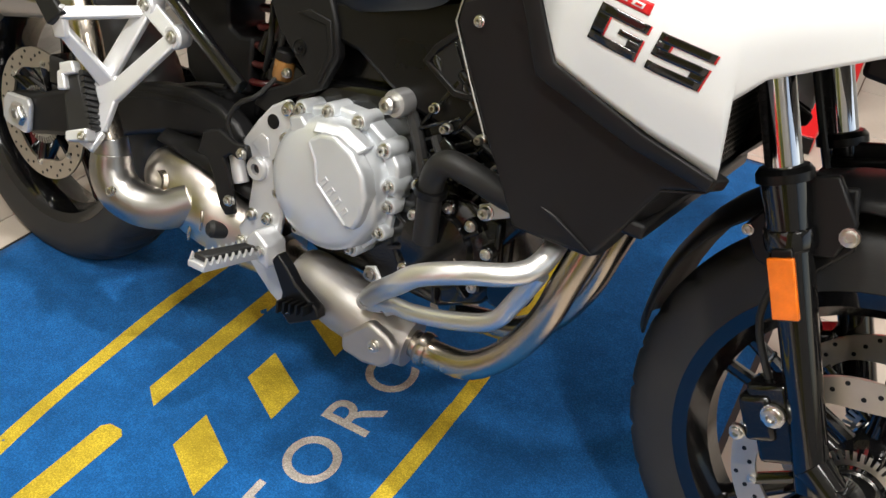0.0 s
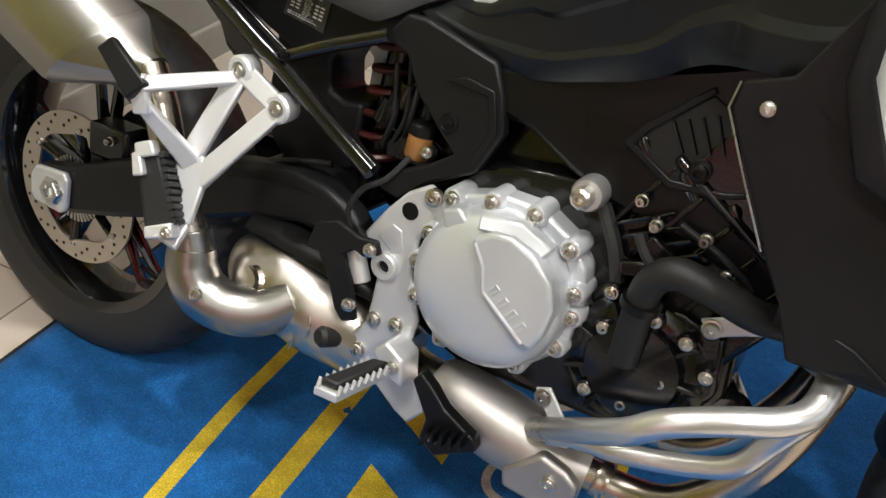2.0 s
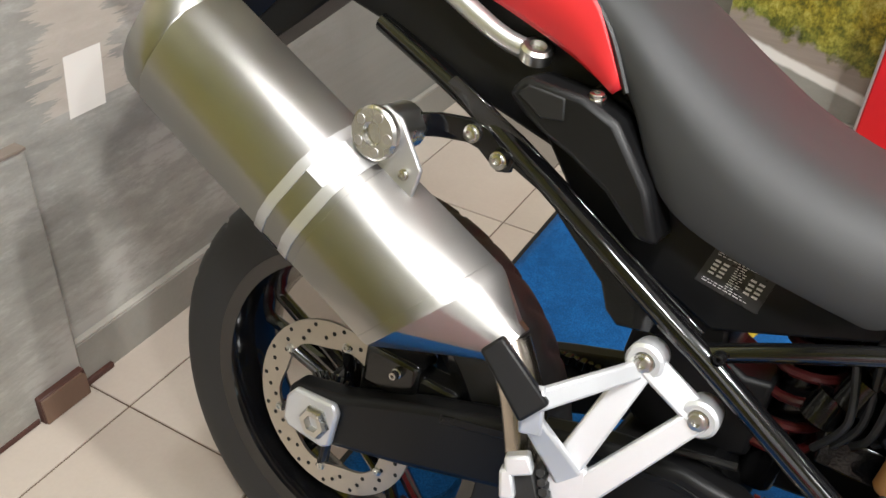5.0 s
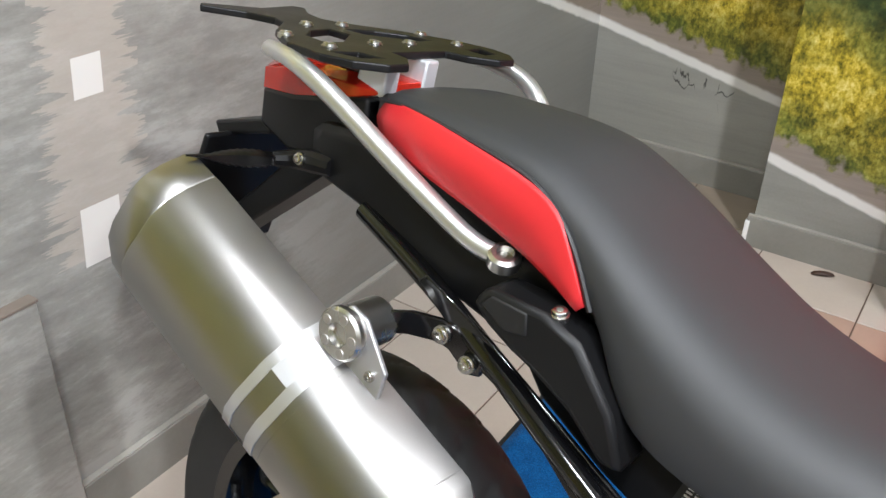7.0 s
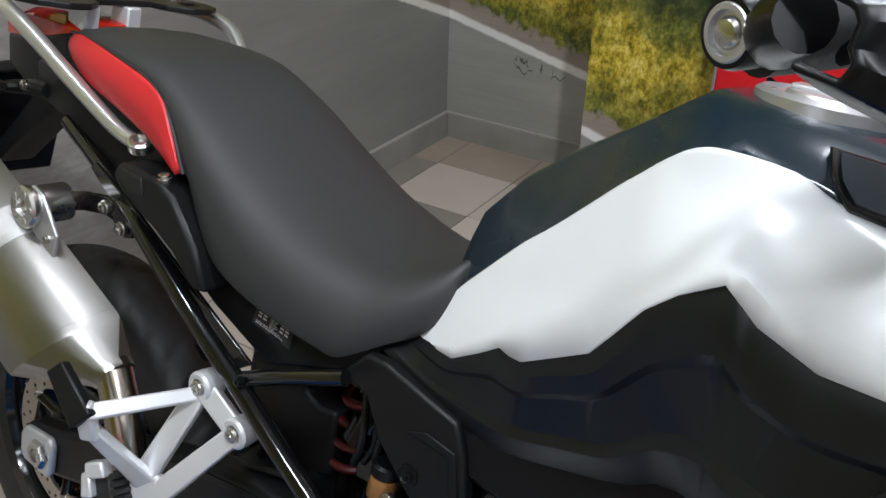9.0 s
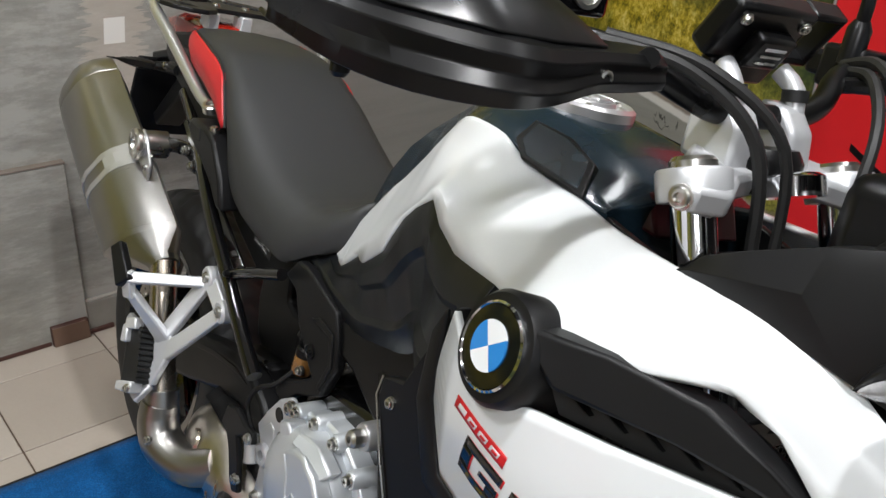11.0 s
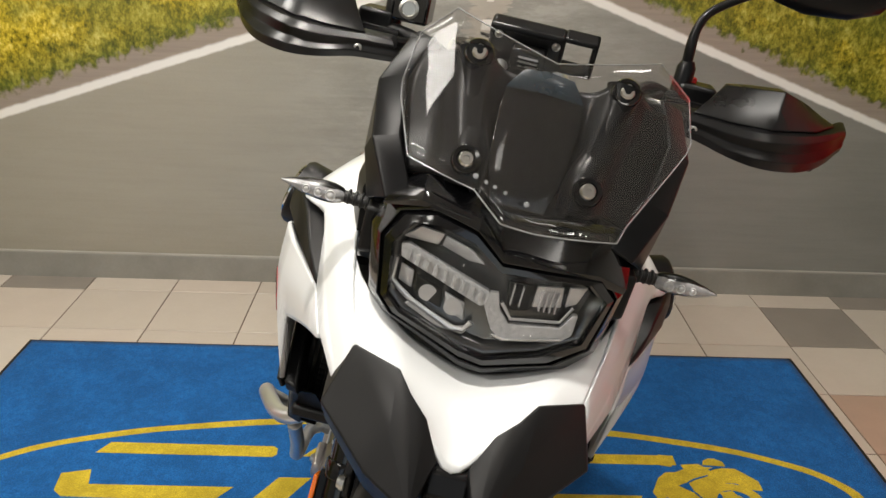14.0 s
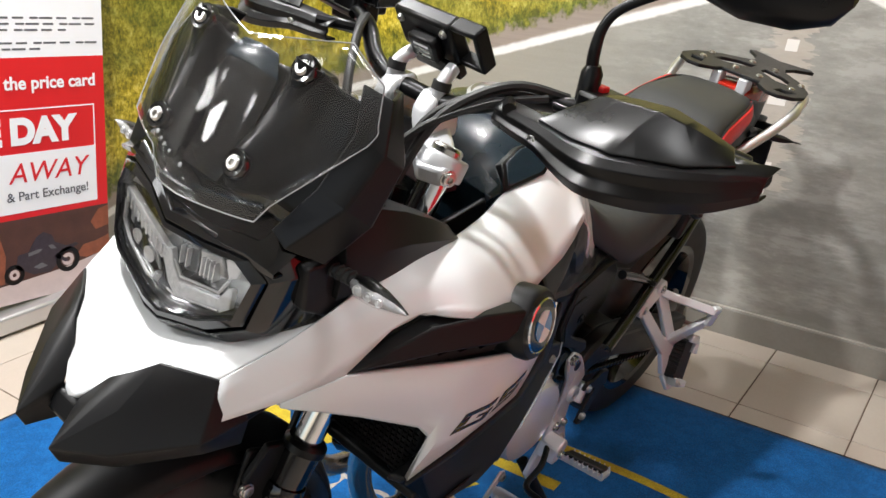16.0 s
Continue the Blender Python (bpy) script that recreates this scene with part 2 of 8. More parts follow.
def mural(name, axis, edges, dashes=False):
    """A printed road scene. axis: the wall's own direction; edges: (at, height, slope) of the road's white side lines."""
    m, nodes, links, bsdf = material(name)
    co = nodes.new("ShaderNodeTexCoord")
    xyz = nodes.new("ShaderNodeSeparateXYZ")
    links.new(co.outputs["Object"], xyz.inputs[0])
    u, z = xyz.outputs["XYZ".index(axis)], xyz.outputs["Z"]
    c = lambda op, a, b=0.0, d=0.0: calc(nodes, links, op, a, b, d)
    h = None
    for at, height, slope in edges:
        e = c("SUBTRACT", z, c("MULTIPLY_ADD", c("SUBTRACT", u, at), slope, height))
        h = e if h is None else c("MAXIMUM", h, e)
    along = (1, 0.25, 1.0) if axis == "Y" else (0.25, 1, 1.0)
    wob = noise_tex(nodes, links, 30, 4)
    big = noise_tex(nodes, links, 2.2, 5, along, rough=0.65)
    streak = noise_tex(nodes, links, 16, 5, (along[0] * 0.6, along[1] * 0.6, 3), rough=0.7)
    fine = noise_tex(nodes, links, 160, 3)
    hw = c("ADD", h, c("MULTIPLY_ADD", wob, 0.010, -0.005))
    hg = c("ADD", h, c("MULTIPLY_ADD", wob, 0.12, -0.06))
    road = ramp(nodes, links, big, [(0.3, (0.21, 0.207, 0.180)), (0.55, (0.285, 0.281, 0.247)), (0.75, (0.37, 0.363, 0.32))])
    road = mix_colour(nodes, links, c("MULTIPLY", ramp(nodes, links, streak, [(0.44, 0.0), (0.62, 1.0)]), 0.16), road, (0.13, 0.125, 0.115))
    road = mix_colour(nodes, links, c("MULTIPLY", fine, 0.25), road, (0.42, 0.41, 0.385))
    if dashes:
        worn = noise_tex(nodes, links, 9, 6, (1, 0.45, 1.6), rough=0.72)
        near = ramp(nodes, links, c("ABSOLUTE", c("SUBTRACT", u, 0.12)), [(0.25, 1.0), (0.75, 0.0)])
        road = mix_colour(nodes, links, c("MULTIPLY", ramp(nodes, links, worn, [(0.50, 0.0), (0.60, 1.0)]), c("MULTIPLY", near, 0.46)), road, (0.46, 0.45, 0.42))
        road = mix_colour(nodes, links, c("MULTIPLY", ramp(nodes, links, worn, [(0.38, 1.0), (0.48, 0.0)]), c("MULTIPLY", near, 0.42)), road, (0.15, 0.145, 0.135))
        lane = c("MULTIPLY_ADD", u, 0.25, 0.5)
        road = mix_colour(nodes, links, ramp(nodes, links, lane, [(0.57, 0.0), (0.72, 0.42)]), road, (0.095, 0.093, 0.087))
        road = mix_colour(nodes, links, ramp(nodes, links, lane, [(0.28, 0.40), (0.46, 0.0)]), road, (0.37, 0.32, 0.23))
    blades = noise_tex(nodes, links, 62, 7, (1, 1, 0.7), rough=0.8)
    tuft = noise_tex(nodes, links, 17, 6, rough=0.68)
    clump = noise_tex(nodes, links, 4.2, 4, rough=0.6)
    bush = noise_tex(nodes, links, 2.6, 5, rough=0.62)
    grass = ramp(nodes, links, c("ADD", c("MULTIPLY", blades, 0.6), c("MULTIPLY", tuft, 0.4)), [(0.38, (0.05, 0.055, 0.006)), (0.46, (0.28, 0.22, 0.012)), (0.53, (0.58, 0.44, 0.04)), (0.62, (0.82, 0.70, 0.22))])
    green = ramp(nodes, links, c("ADD", c("MULTIPLY", blades, 0.55), c("MULTIPLY", tuft, 0.45)), [(0.36, (0.022, 0.03, 0.006)), (0.48, (0.085, 0.10, 0.015)), (0.58, (0.22, 0.23, 0.035)), (0.68, (0.42, 0.40, 0.10))])
    dark = ramp(nodes, links, tuft, [(0.35, (0.008, 0.014, 0.006)), (0.5, (0.04, 0.06, 0.018)), (0.65, (0.13, 0.15, 0.04))])
    low = ramp(nodes, links, c("ADD", hg, c("MULTIPLY_ADD", clump, 0.4, -0.2)), [(0.08, 1.0), (0.2, 0.0)])
    far = ramp(nodes, links, c("ADD", hg, c("MULTIPLY_ADD", clump, 0.6, -0.3)), [(0.3, 0.0), (0.46, 1.0)])
    wild = ramp(nodes, links, clump, [(0.46, 0.0), (0.58, 1.0)])
    bushes = c("MULTIPLY", ramp(nodes, links, bush, [(0.50, 0.0), (0.56, 1.0)]), ramp(nodes, links, hg, [(0.36, 0.0), (0.5, 1.0)]))
    grass = mix_colour(nodes, links, low, grass, green)
    grass = mix_colour(nodes, links, c("MULTIPLY", wild, 0.7), grass, green)
    grass = mix_colour(nodes, links, c("MULTIPLY", far, 0.6), grass, green)
    grass = mix_colour(nodes, links, bushes, grass, dark)
    verge = mix_colour(nodes, links, streak, (0.2, 0.165, 0.135), (0.36, 0.3, 0.25))
    step = lambda x, at, w: ramp(nodes, links, c("MULTIPLY_ADD", x, 1.0, 0.5), [(0.5 + at - w, 0.0), (0.5 + at + w, 1.0)])
    col = mix_colour(nodes, links, step(hw, -0.016, 0.003), road, (0.72, 0.7, 0.66))
    col = mix_colour(nodes, links, step(hw, 0.014, 0.004), col, verge)
    col = mix_colour(nodes, links, step(hg, 0.07, 0.012), col, grass)
    if dashes:
        du = c("ABSOLUTE", c("SUBTRACT", u, c("MULTIPLY_ADD", z, 0.1, 0.035)))
        wear = c("ADD", c("SUBTRACT", 0.085, c("MULTIPLY", z, 0.045)), c("MULTIPLY_ADD", wob, 0.012, -0.006))
        track = c("MULTIPLY", c("LESS_THAN", c("ABSOLUTE", c("ADD", du, -0.02)), c("MULTIPLY", wear, ramp(nodes, links, streak, [(0.35, 0.2), (0.6, 1.6)]))), c("GREATER_THAN", z, 0.53))
        col = mix_colour(nodes, links, c("MULTIPLY", track, 0.55), col, (0.5, 0.44, 0.37))
        for z0, z1, w in ((0.515, 0.62, 0.038), (0.80, 0.865, 0.027), (0.965, 1.0, 0.018), (1.06, 1.08, 0.012)):
            on = c("MULTIPLY", c("MULTIPLY", c("GREATER_THAN", z, z0), c("LESS_THAN", z, z1)), c("LESS_THAN", du, w))
            col = mix_colour(nodes, links, c("MULTIPLY", on, 0.9), col, (0.74, 0.72, 0.67))
    if not dashes:
        crackle = nodes.new("ShaderNodeTexVoronoi")
        crackle.feature = "DISTANCE_TO_EDGE"
        crackle.inputs["Scale"].default_value = 7
        warp = nodes.new("ShaderNodeVectorMath")
        warp.operation = "ADD"
        links.new(co.outputs["Object"], warp.inputs[0])
        jag = nodes.new("ShaderNodeTexNoise")
        jag.inputs["Scale"].default_value, jag.inputs["Detail"].default_value = 22, 5
        bend = nodes.new("ShaderNodeVectorMath")
        bend.operation = "SCALE"
        bend.inputs["Scale"].default_value = 0.09
        links.new(jag.outputs["Color"], bend.inputs[0])
        links.new(bend.outputs[0], warp.inputs[1])
        links.new(warp.outputs[0], crackle.inputs["Vector"])
        thin = ramp(nodes, links, crackle.outputs["Distance"], [(0.008, 1.0), (0.020, 0.0)])
        here = ramp(nodes, links, noise_tex(nodes, links, 4.3, 2), [(0.60, 0.0), (0.64, 1.0)])
        on_road = c("LESS_THAN", hw, -0.03)
        col = mix_colour(nodes, links, c("MULTIPLY", c("MULTIPLY", thin, here), on_road), col, (0.05, 0.048, 0.042))
    links.new(col, bsdf.inputs["Base Color"])
    links.new(c("MULTIPLY_ADD", big, 0.2, 0.25), bsdf.inputs["Roughness"])
    b = nodes.new("ShaderNodeBump")
    b.inputs["Strength"].default_value, b.inputs["Distance"].default_value = 0.12, 0.004
    links.new(big, b.inputs["Height"])
    links.new(b.outputs["Normal"], bsdf.inputs["Normal"])
    return m


MURAL_BACK = mural("road_mural_back_wall", "Y", [(-2.05, 0.46, 0.333), (2.07, 0.484, -0.377)], True)
MURAL_FAR = mural("road_mural_side_wall", "X", [(-0.635, 0.484, -0.23)])
MURAL_PILLAR = mural("road_mural_pillar", "X", [(0.065, 0.29, -0.27)])
MURAL_NEAR = mural("road_mural_near_wall", "X", [(-0.635, 0.46, -0.3)])


def glass_material(name, tint, gloss=0.02, shine_at=0.03, dust=0.0):
    """Thin clear plastic: see-through, with a surface gloss that grows at grazing angles."""
    m, nodes, links, bsdf = material(name)
    nodes.remove(bsdf)
    out = nodes["Material Output"]
    clear, shine, mix, edge = (nodes.new(k) for k in ("ShaderNodeBsdfTransparent", "ShaderNodeBsdfGlossy", "ShaderNodeMixShader", "ShaderNodeLayerWeight"))
    clear.inputs["Color"].default_value = (*tint, 1)
    shine.inputs["Roughness"].default_value = gloss
    edge.inputs["Blend"].default_value = 0.5
    links.new(calc(nodes, links, "MULTIPLY_ADD", calc(nodes, links, "POWER", edge.outputs["Facing"], 4.0), 0.42, shine_at), mix.inputs[0])
    links.new(clear.outputs[0], mix.inputs[1])
    links.new(shine.outputs[0], mix.inputs[2])
    last = mix
    if dust:
        film, last = nodes.new("ShaderNodeBsdfDiffuse"), nodes.new("ShaderNodeMixShader")
        film.inputs["Color"].default_value = (0.7, 0.7, 0.7, 1)
        specks = nodes.new("ShaderNodeTexNoise")
        specks.inputs["Scale"].default_value, specks.inputs["Detail"].default_value = 14, 6
        links.new(calc(nodes, links, "MULTIPLY", specks.outputs[0], 2 * dust), last.inputs[0])
        links.new(mix.outputs[0], last.inputs[1])
        links.new(film.outputs[0], last.inputs[2])
    links.new(last.outputs[0], out.inputs["Surface"])
    return m


SCREEN = glass_material("clear_screen", (0.93, 0.93, 0.93), 0.015, 0.045, 0.005)
FACET = surface("black_glossy_moulding", (0.0055, 0.0055, 0.006), 0.32, vary=0.12, bump=0, spec=0.26)
EDGE = surface("pale_edge_line", (0.30, 0.31, 0.32), 0.15, vary=0.7, scale=30, bump=0, coat=0.6)
LENS = glass_material("clear_lamp_lens", (0.97, 0.97, 0.97), 0.01, 0.015)
BOWL = surface("grey_lamp_bowl", (0.16, 0.162, 0.165), 0.16, metal=0.7, vary=0.4, scale=45, bump=0.05)
INDICATOR = surface("silvered_indicator_bowl", (0.5, 0.5, 0.51), 0.16, metal=0.4, vary=0.5, scale=90, grain=300, bump=0.3)
REFLECTOR = surface("silvered_lamp_reflector", (0.90, 0.91, 0.92), 0.14, metal=0.45, vary=0.3, scale=70, grain=120, bump=0.6, depth=0.0015)
CRYSTAL = surface("frosted_light_guide", (0.86, 0.87, 0.88), 0.15, metal=0.15, vary=0.55, scale=140, grain=240, bump=0.9, depth=0.0015, coat=0.8)
MESH = surface("dark_radiator_mesh", (0.006, 0.006, 0.006), 0.6, vary=0.2, bump=0.2)

# ---- mesh helpers ----
V = Vector


def part(name, bm, mat, parent=None, label="", bevel=0.0, smooth=True, solid=0.0, sub=0, seg=2, angle=35, offset=0.0):
    """One mesh object, under a thing or a part."""
    if not solid:
        bmesh.ops.recalc_face_normals(bm, faces=bm.faces)
    me = bpy.data.meshes.new(name)
    bm.to_mesh(me)
    bm.free()
    if smooth:
        me.polygons.foreach_set("use_smooth", [True] * len(me.polygons))
        if not sub:
            me.set_sharp_from_angle(angle=radians(angle))
    me.materials.append(mat)
    ob = new(name, me)
    ob.parent = parent
    if label:
        ob["label"] = label
    if solid:
        mod = ob.modifiers.new("thickness", "SOLIDIFY")
        mod.thickness, mod.offset = solid, offset
    if sub:
        mod = ob.modifiers.new("round", "SUBSURF")
        mod.levels = mod.render_levels = sub
    if bevel:
        mod = ob.modifiers.new("edges", "BEVEL")
        mod.width, mod.segments, mod.limit_method, mod.angle_limit = bevel, seg, "ANGLE", radians(32)
    return ob


def box(bm, lo, hi, m=None):
    vs = [bm.verts.new(V((x, y, z))) for x in (lo[0], hi[0]) for y in (lo[1], hi[1]) for z in (lo[2], hi[2])]
    for f in ((0, 1, 3, 2), (4, 6, 7, 5), (0, 4, 5, 1), (2, 3, 7, 6), (0, 2, 6, 4), (1, 5, 7, 3)):
        bm.faces.new([vs[i] for i in f])
    if m is not None:
        for v in vs:
            v.co = m @ v.co
    return bm


def slab(bm, pts, depth):
    """A polygon of 3D points, made thick along depth."""
    depth = V(depth)
    a = [bm.verts.new(V(p)) for p in pts]
    b = [bm.verts.new(V(p) + depth) for p in pts]
    bm.faces.new(a)
    bm.faces.new(b[::-1])
    n = len(a)
    for i in range(n):
        bm.faces.new((a[i], b[i], b[(i + 1) % n], a[(i + 1) % n]))
    return bm


def side(bm, pts, y, thick):
    """A polygon in the side plane: (x, z) or (x, z, own y)."""
    return slab(bm, [(p[0], p[2] if len(p) > 2 else y, p[1]) for p in pts], (0, thick, 0))


def smooth_line(pts, per=5):
    pts = [V(p) for p in pts]
    out = []
    for i in range(len(pts) - 1):
        p0, p1, p2, p3 = pts[max(i - 1, 0)], pts[i], pts[i + 1], pts[min(i + 2, len(pts) - 1)]
        for k in range(per):
            t = k / per
            out.append(0.5 * (2 * p1 + (p2 - p0) * t + (2 * p0 - 5 * p1 + 4 * p2 - p3) * t * t + (3 * p1 - p0 - 3 * p2 + p3) * t ** 3))
    return out + [pts[-1]]


def tube(bm, pts, r, n=12, per=5, flat=1.0, cap=True):
    """A round bar along a smooth line; r: one radius, or one at each point."""
    line = smooth_line(pts, per) if per > 1 else [V(p) for p in pts]
    radii = [r] * len(line) if isinstance(r, (int, float)) else [r[min(i // per, len(r) - 1)] + (r[min(i // per + 1, len(r) - 1)] - r[min(i // per, len(r) - 1)]) * (i % per) / per for i in range(len(line))]
    rings, up = [], None
    for i, p in enumerate(line):
        d = (line[min(i + 1, len(line) - 1)] - line[max(i - 1, 0)]).normalized()
        up = (d.orthogonal() if up is None else up - d * up.dot(d)).normalized()
        w = d.cross(up)
        rings.append([bm.verts.new(p + (up * math.cos(a) + w * math.sin(a) * flat) * radii[i]) for a in (2 * math.pi * k / n for k in range(n))])
    for a, b in zip(rings, rings[1:]):
        for k in range(n):
            bm.faces.new((a[k], a[(k + 1) % n], b[(k + 1) % n], b[k]))
    if cap:
        bm.faces.new(rings[0][::-1])
        bm.faces.new(rings[-1])
    return bm


def lathe(bm, prof, at, axis, n=32, closed=False):
    """A turned shape: (radius, height along axis) rows."""
    q = V(axis).to_track_quat("Z", "Y")
    rings = []
    for r, h in prof:
        rings.append([bm.verts.new(V(at) + q @ V((r * math.cos(2 * math.pi * k / n), r * math.sin(2 * math.pi * k / n), h))) for k in range(n)])
    pairs = list(zip(rings, rings[1:])) + ([(rings[-1], rings[0])] if closed else [])
    for a, b in pairs:
        for k in range(n):
            bm.faces.new((a[k], a[(k + 1) % n], b[(k + 1) % n], b[k]))
    if not closed:
        bm.faces.new(rings[0][::-1])
        bm.faces.new(rings[-1])
    return bm


def sheet(bm, rows):
    """A skin over rows of points."""
    vs = [[bm.verts.new(V(p)) for p in row] for row in rows]
    for a, b in zip(vs, vs[1:]):
        for k in range(len(a) - 1):
            bm.faces.new((a[k], a[k + 1], b[k + 1], b[k]))
    return bm


def loft(bm, rings):
    """A closed skin over rings of points, capped at both ends."""
    vs = [[bm.verts.new(V(p)) for p in ring] for ring in rings]
    n = len(vs[0])
    for a, b in zip(vs, vs[1:]):
        for k in range(n):
            bm.faces.new((a[k], a[(k + 1) % n], b[(k + 1) % n], b[k]))
    bm.faces.new(vs[0][::-1])
    bm.faces.new(vs[-1])
    return bm


def bolt(name, parent, at, axis, r=0.008, h=0.008, mat=None):
    """A flanged socket bolt with a hollow head."""
    bm = bmesh.new()
    lathe(bm, [(r * 1.25, -0.004), (r * 1.25, h * 0.25), (r, h * 0.3), (r * 0.97, h * 0.9), (r * 0.82, h), (r * 0.48, h), (r * 0.44, h * 0.35)], at, axis, 12)
    return part(name, bm, mat or BRIGHT, parent)


def words(name, text, size, m, mat, parent=None, thick=0.0015, align="CENTER", heavy=0.0, slant=0.0):
    cu = bpy.data.curves.new(name, "FONT")
    cu.body, cu.size, cu.extrude, cu.align_x, cu.offset, cu.shear = text, size, thick, align, heavy, slant
    tmp = new("tmp", cu)
    me = bpy.data.meshes.new_from_object(tmp.evaluated_get(bpy.context.evaluated_depsgraph_get()))
    bpy.data.objects.remove(tmp)
    me.materials.clear()
    me.materials.append(mat)
    ob = new(name, me)
    ob.parent = parent
    ob.matrix_basis = m
    return ob

# ---- the setting ----
WALL_X, FAR_Y, NEAR_Y, PILLAR = -0.635, 2.07, -2.05, (0.065, 1.752)
ROOM_H, FRONT_X = 2.95, 6.0


def wall(name, lo, hi, mat, label):
    return tagged(part(name, box(bmesh.new(), lo, hi), mat, smooth=False), label, "wall", kind="structure")


wall("wall_back", (WALL_X - 0.15, NEAR_Y - 0.15, 0), (WALL_X, FAR_Y + 0.15, ROOM_H), MURAL_BACK, "wall covered with a printed road mural")
wall("wall_far", (WALL_X, FAR_Y, 0), (PILLAR[0] + 0.02, FAR_Y + 0.15, ROOM_H), MURAL_FAR, "recessed wall with the mural's road edge and grass")
wall("wall_pillar", (PILLAR[0], PILLAR[1], 0), (0.62, FAR_Y + 0.15, ROOM_H), MURAL_PILLAR, "projecting pillar covered with printed yellow grass")
wall("wall_side", (0.62, FAR_Y + 0.05, 0), (FRONT_X + 0.15, FAR_Y + 0.2, ROOM_H), GREYWALL, "plain grey wall closing the room")
wall("wall_near", (WALL_X, NEAR_Y - 0.15, 0), (1.9, NEAR_Y, ROOM_H), MURAL_NEAR, "wall with printed grass and road edge")
# unseen plain walls, added to close the room on the near side
wall("wall_near_plain", (1.9, NEAR_Y - 1.2, 0), (FRONT_X + 0.15, NEAR_Y - 1.05, ROOM_H), GREYWALL, "plain grey wall closing the room")
wall("wall_return", (1.75, NEAR_Y - 1.2, 0), (1.9, NEAR_Y - 0.15, ROOM_H), GREYWALL, "plain grey wall return")
wall("wall_front", (FRONT_X, NEAR_Y - 1.05, 0), (FRONT_X + 0.15, FAR_Y + 0.05, 0.4), GREYWALL, "low wall under the shop window")
wall("wall_front_top", (FRONT_X, NEAR_Y - 1.05, 2.75), (FRONT_X + 0.15, FAR_Y + 0.05, ROOM_H), GREYWALL, "wall above the shop window")
tagged(part("ceiling", box(bmesh.new(), (WALL_X - 0.15, NEAR_Y - 1.2, ROOM_H), (FRONT_X + 0.15, FAR_Y + 0.2, ROOM_H + 0.1)), PLASTER, smooth=False), "white painted ceiling", "ceiling", kind="structure")


def baseboard(lo, hi, mat, label):
    bm = bmesh.new()
    box(bm, lo, hi)
    tagged(part("baseboard", bm, mat, bevel=0.003), label, "baseboard", kind="structure")


baseboard((WALL_X, NEAR_Y, 0), (WALL_X + 0.016, FAR_Y, 0.1), SKIRTING, "grey vinyl-covered baseboard along the mural wall")
baseboard((WALL_X + 0.016, FAR_Y - 0.016, 0), (PILLAR[0], FAR_Y, 0.1), SKIRTING, "grey vinyl-covered baseboard")
baseboard((PILLAR[0] - 0.016, PILLAR[1] - 0.016, 0), (0.62, PILLAR[1], 0.1), SKIRTING, "grey vinyl-covered baseboard round the pillar")
baseboard((WALL_X + 0.016, NEAR_Y, 0), (1.75, NEAR_Y + 0.016, 0.1), SKIRTING, "grey vinyl-covered baseboard")
# the highlight along the baseboard's top edge, put into a paler colour
for lo, hi in (((WALL_X, NEAR_Y + 0.017, 0.1003), (WALL_X + 0.014, FAR_Y - 0.001, 0.1045)), ((WALL_X + 0.0145, FAR_Y - 0.014, 0.1003), (PILLAR[0] - 0.001, FAR_Y, 0.1045)), ((PILLAR[0] - 0.014, PILLAR[1] - 0.014, 0.1003), (0.62, PILLAR[1], 0.1045))):
    tagged(part("trim", box(bmesh.new(), lo, hi), LEDGE, bevel=0.0012), "ledge on top of the baseboard, its highlight painted pale", "trim", kind="structure")
bm = bmesh.new()
box(bm, (PILLAR[0] - 0.020, PILLAR[1] - 0.020, 0.0), (PILLAR[0] - 0.006, PILLAR[1] - 0.006, 0.085))
box(bm, (PILLAR[0] + 0.50, PILLAR[1] - 0.020, 0.0), (PILLAR[0] + 0.514, PILLAR[1] - 0.010, 0.085))
tagged(part("trim", bm, PLASTER, bevel=0.002), "torn white edge of the baseboard", "trim", kind="structure")
# boxed-in hatch in the mural wall, and the block at its foot
bm = bmesh.new()
box(bm, (WALL_X - 0.01, -0.30, 0.005), (WALL_X + 0.022, -0.06, 0.515))
tagged(part("wall_hatch", bm, MURAL_BACK, bevel=0.003), "boxed-in hatch covered with the mural print", "hatch", kind="structure")
bm = bmesh.new()
box(bm, (WALL_X - 0.005, -0.30, 0.5155), (WALL_X + 0.024, -0.058, 0.521))
tagged(part("trim", bm, TRIMBROWN, bevel=0.001), "thin faded brown edge on the hatch", "trim", kind="structure")
block = tagged(part("wooden_block", box(bmesh.new(), (-0.026, -0.050, 0), (0.008, 0.050, 0.060)), CARDDARK, bevel=0.003), "small brown wooden block standing on the tiles against the wall", "block")
face = part("block_face", slab(bmesh.new(), [(0.008, -0.048, 0.001), (0.008, 0.049, 0.001), (0.008, 0.048, 0.050), (0.008, 0.040, 0.058), (0.008, -0.049, 0.058)], (0.004, 0, 0)), WOOD, block, "worn brown wooden face", bevel=0.001)
block.matrix_basis = pose(WALL_X + 0.0275, -0.114, 0.0035)
tagged(part("baseboard", box(bmesh.new(), (WALL_X, -0.40, 0.0035), (WALL_X + 0.024, -0.166, 0.016)), CARDDARK, bevel=0.002), "dark strip along the foot of the wall", "baseboard", kind="structure")
tagged(part("baseboard", box(bmesh.new(), (WALL_X, -0.062, 0.0035), (WALL_X + 0.024, 0.008, 0.016)), CARDDARK, bevel=0.002), "short dark strip along the foot of the wall", "baseboard", kind="structure")

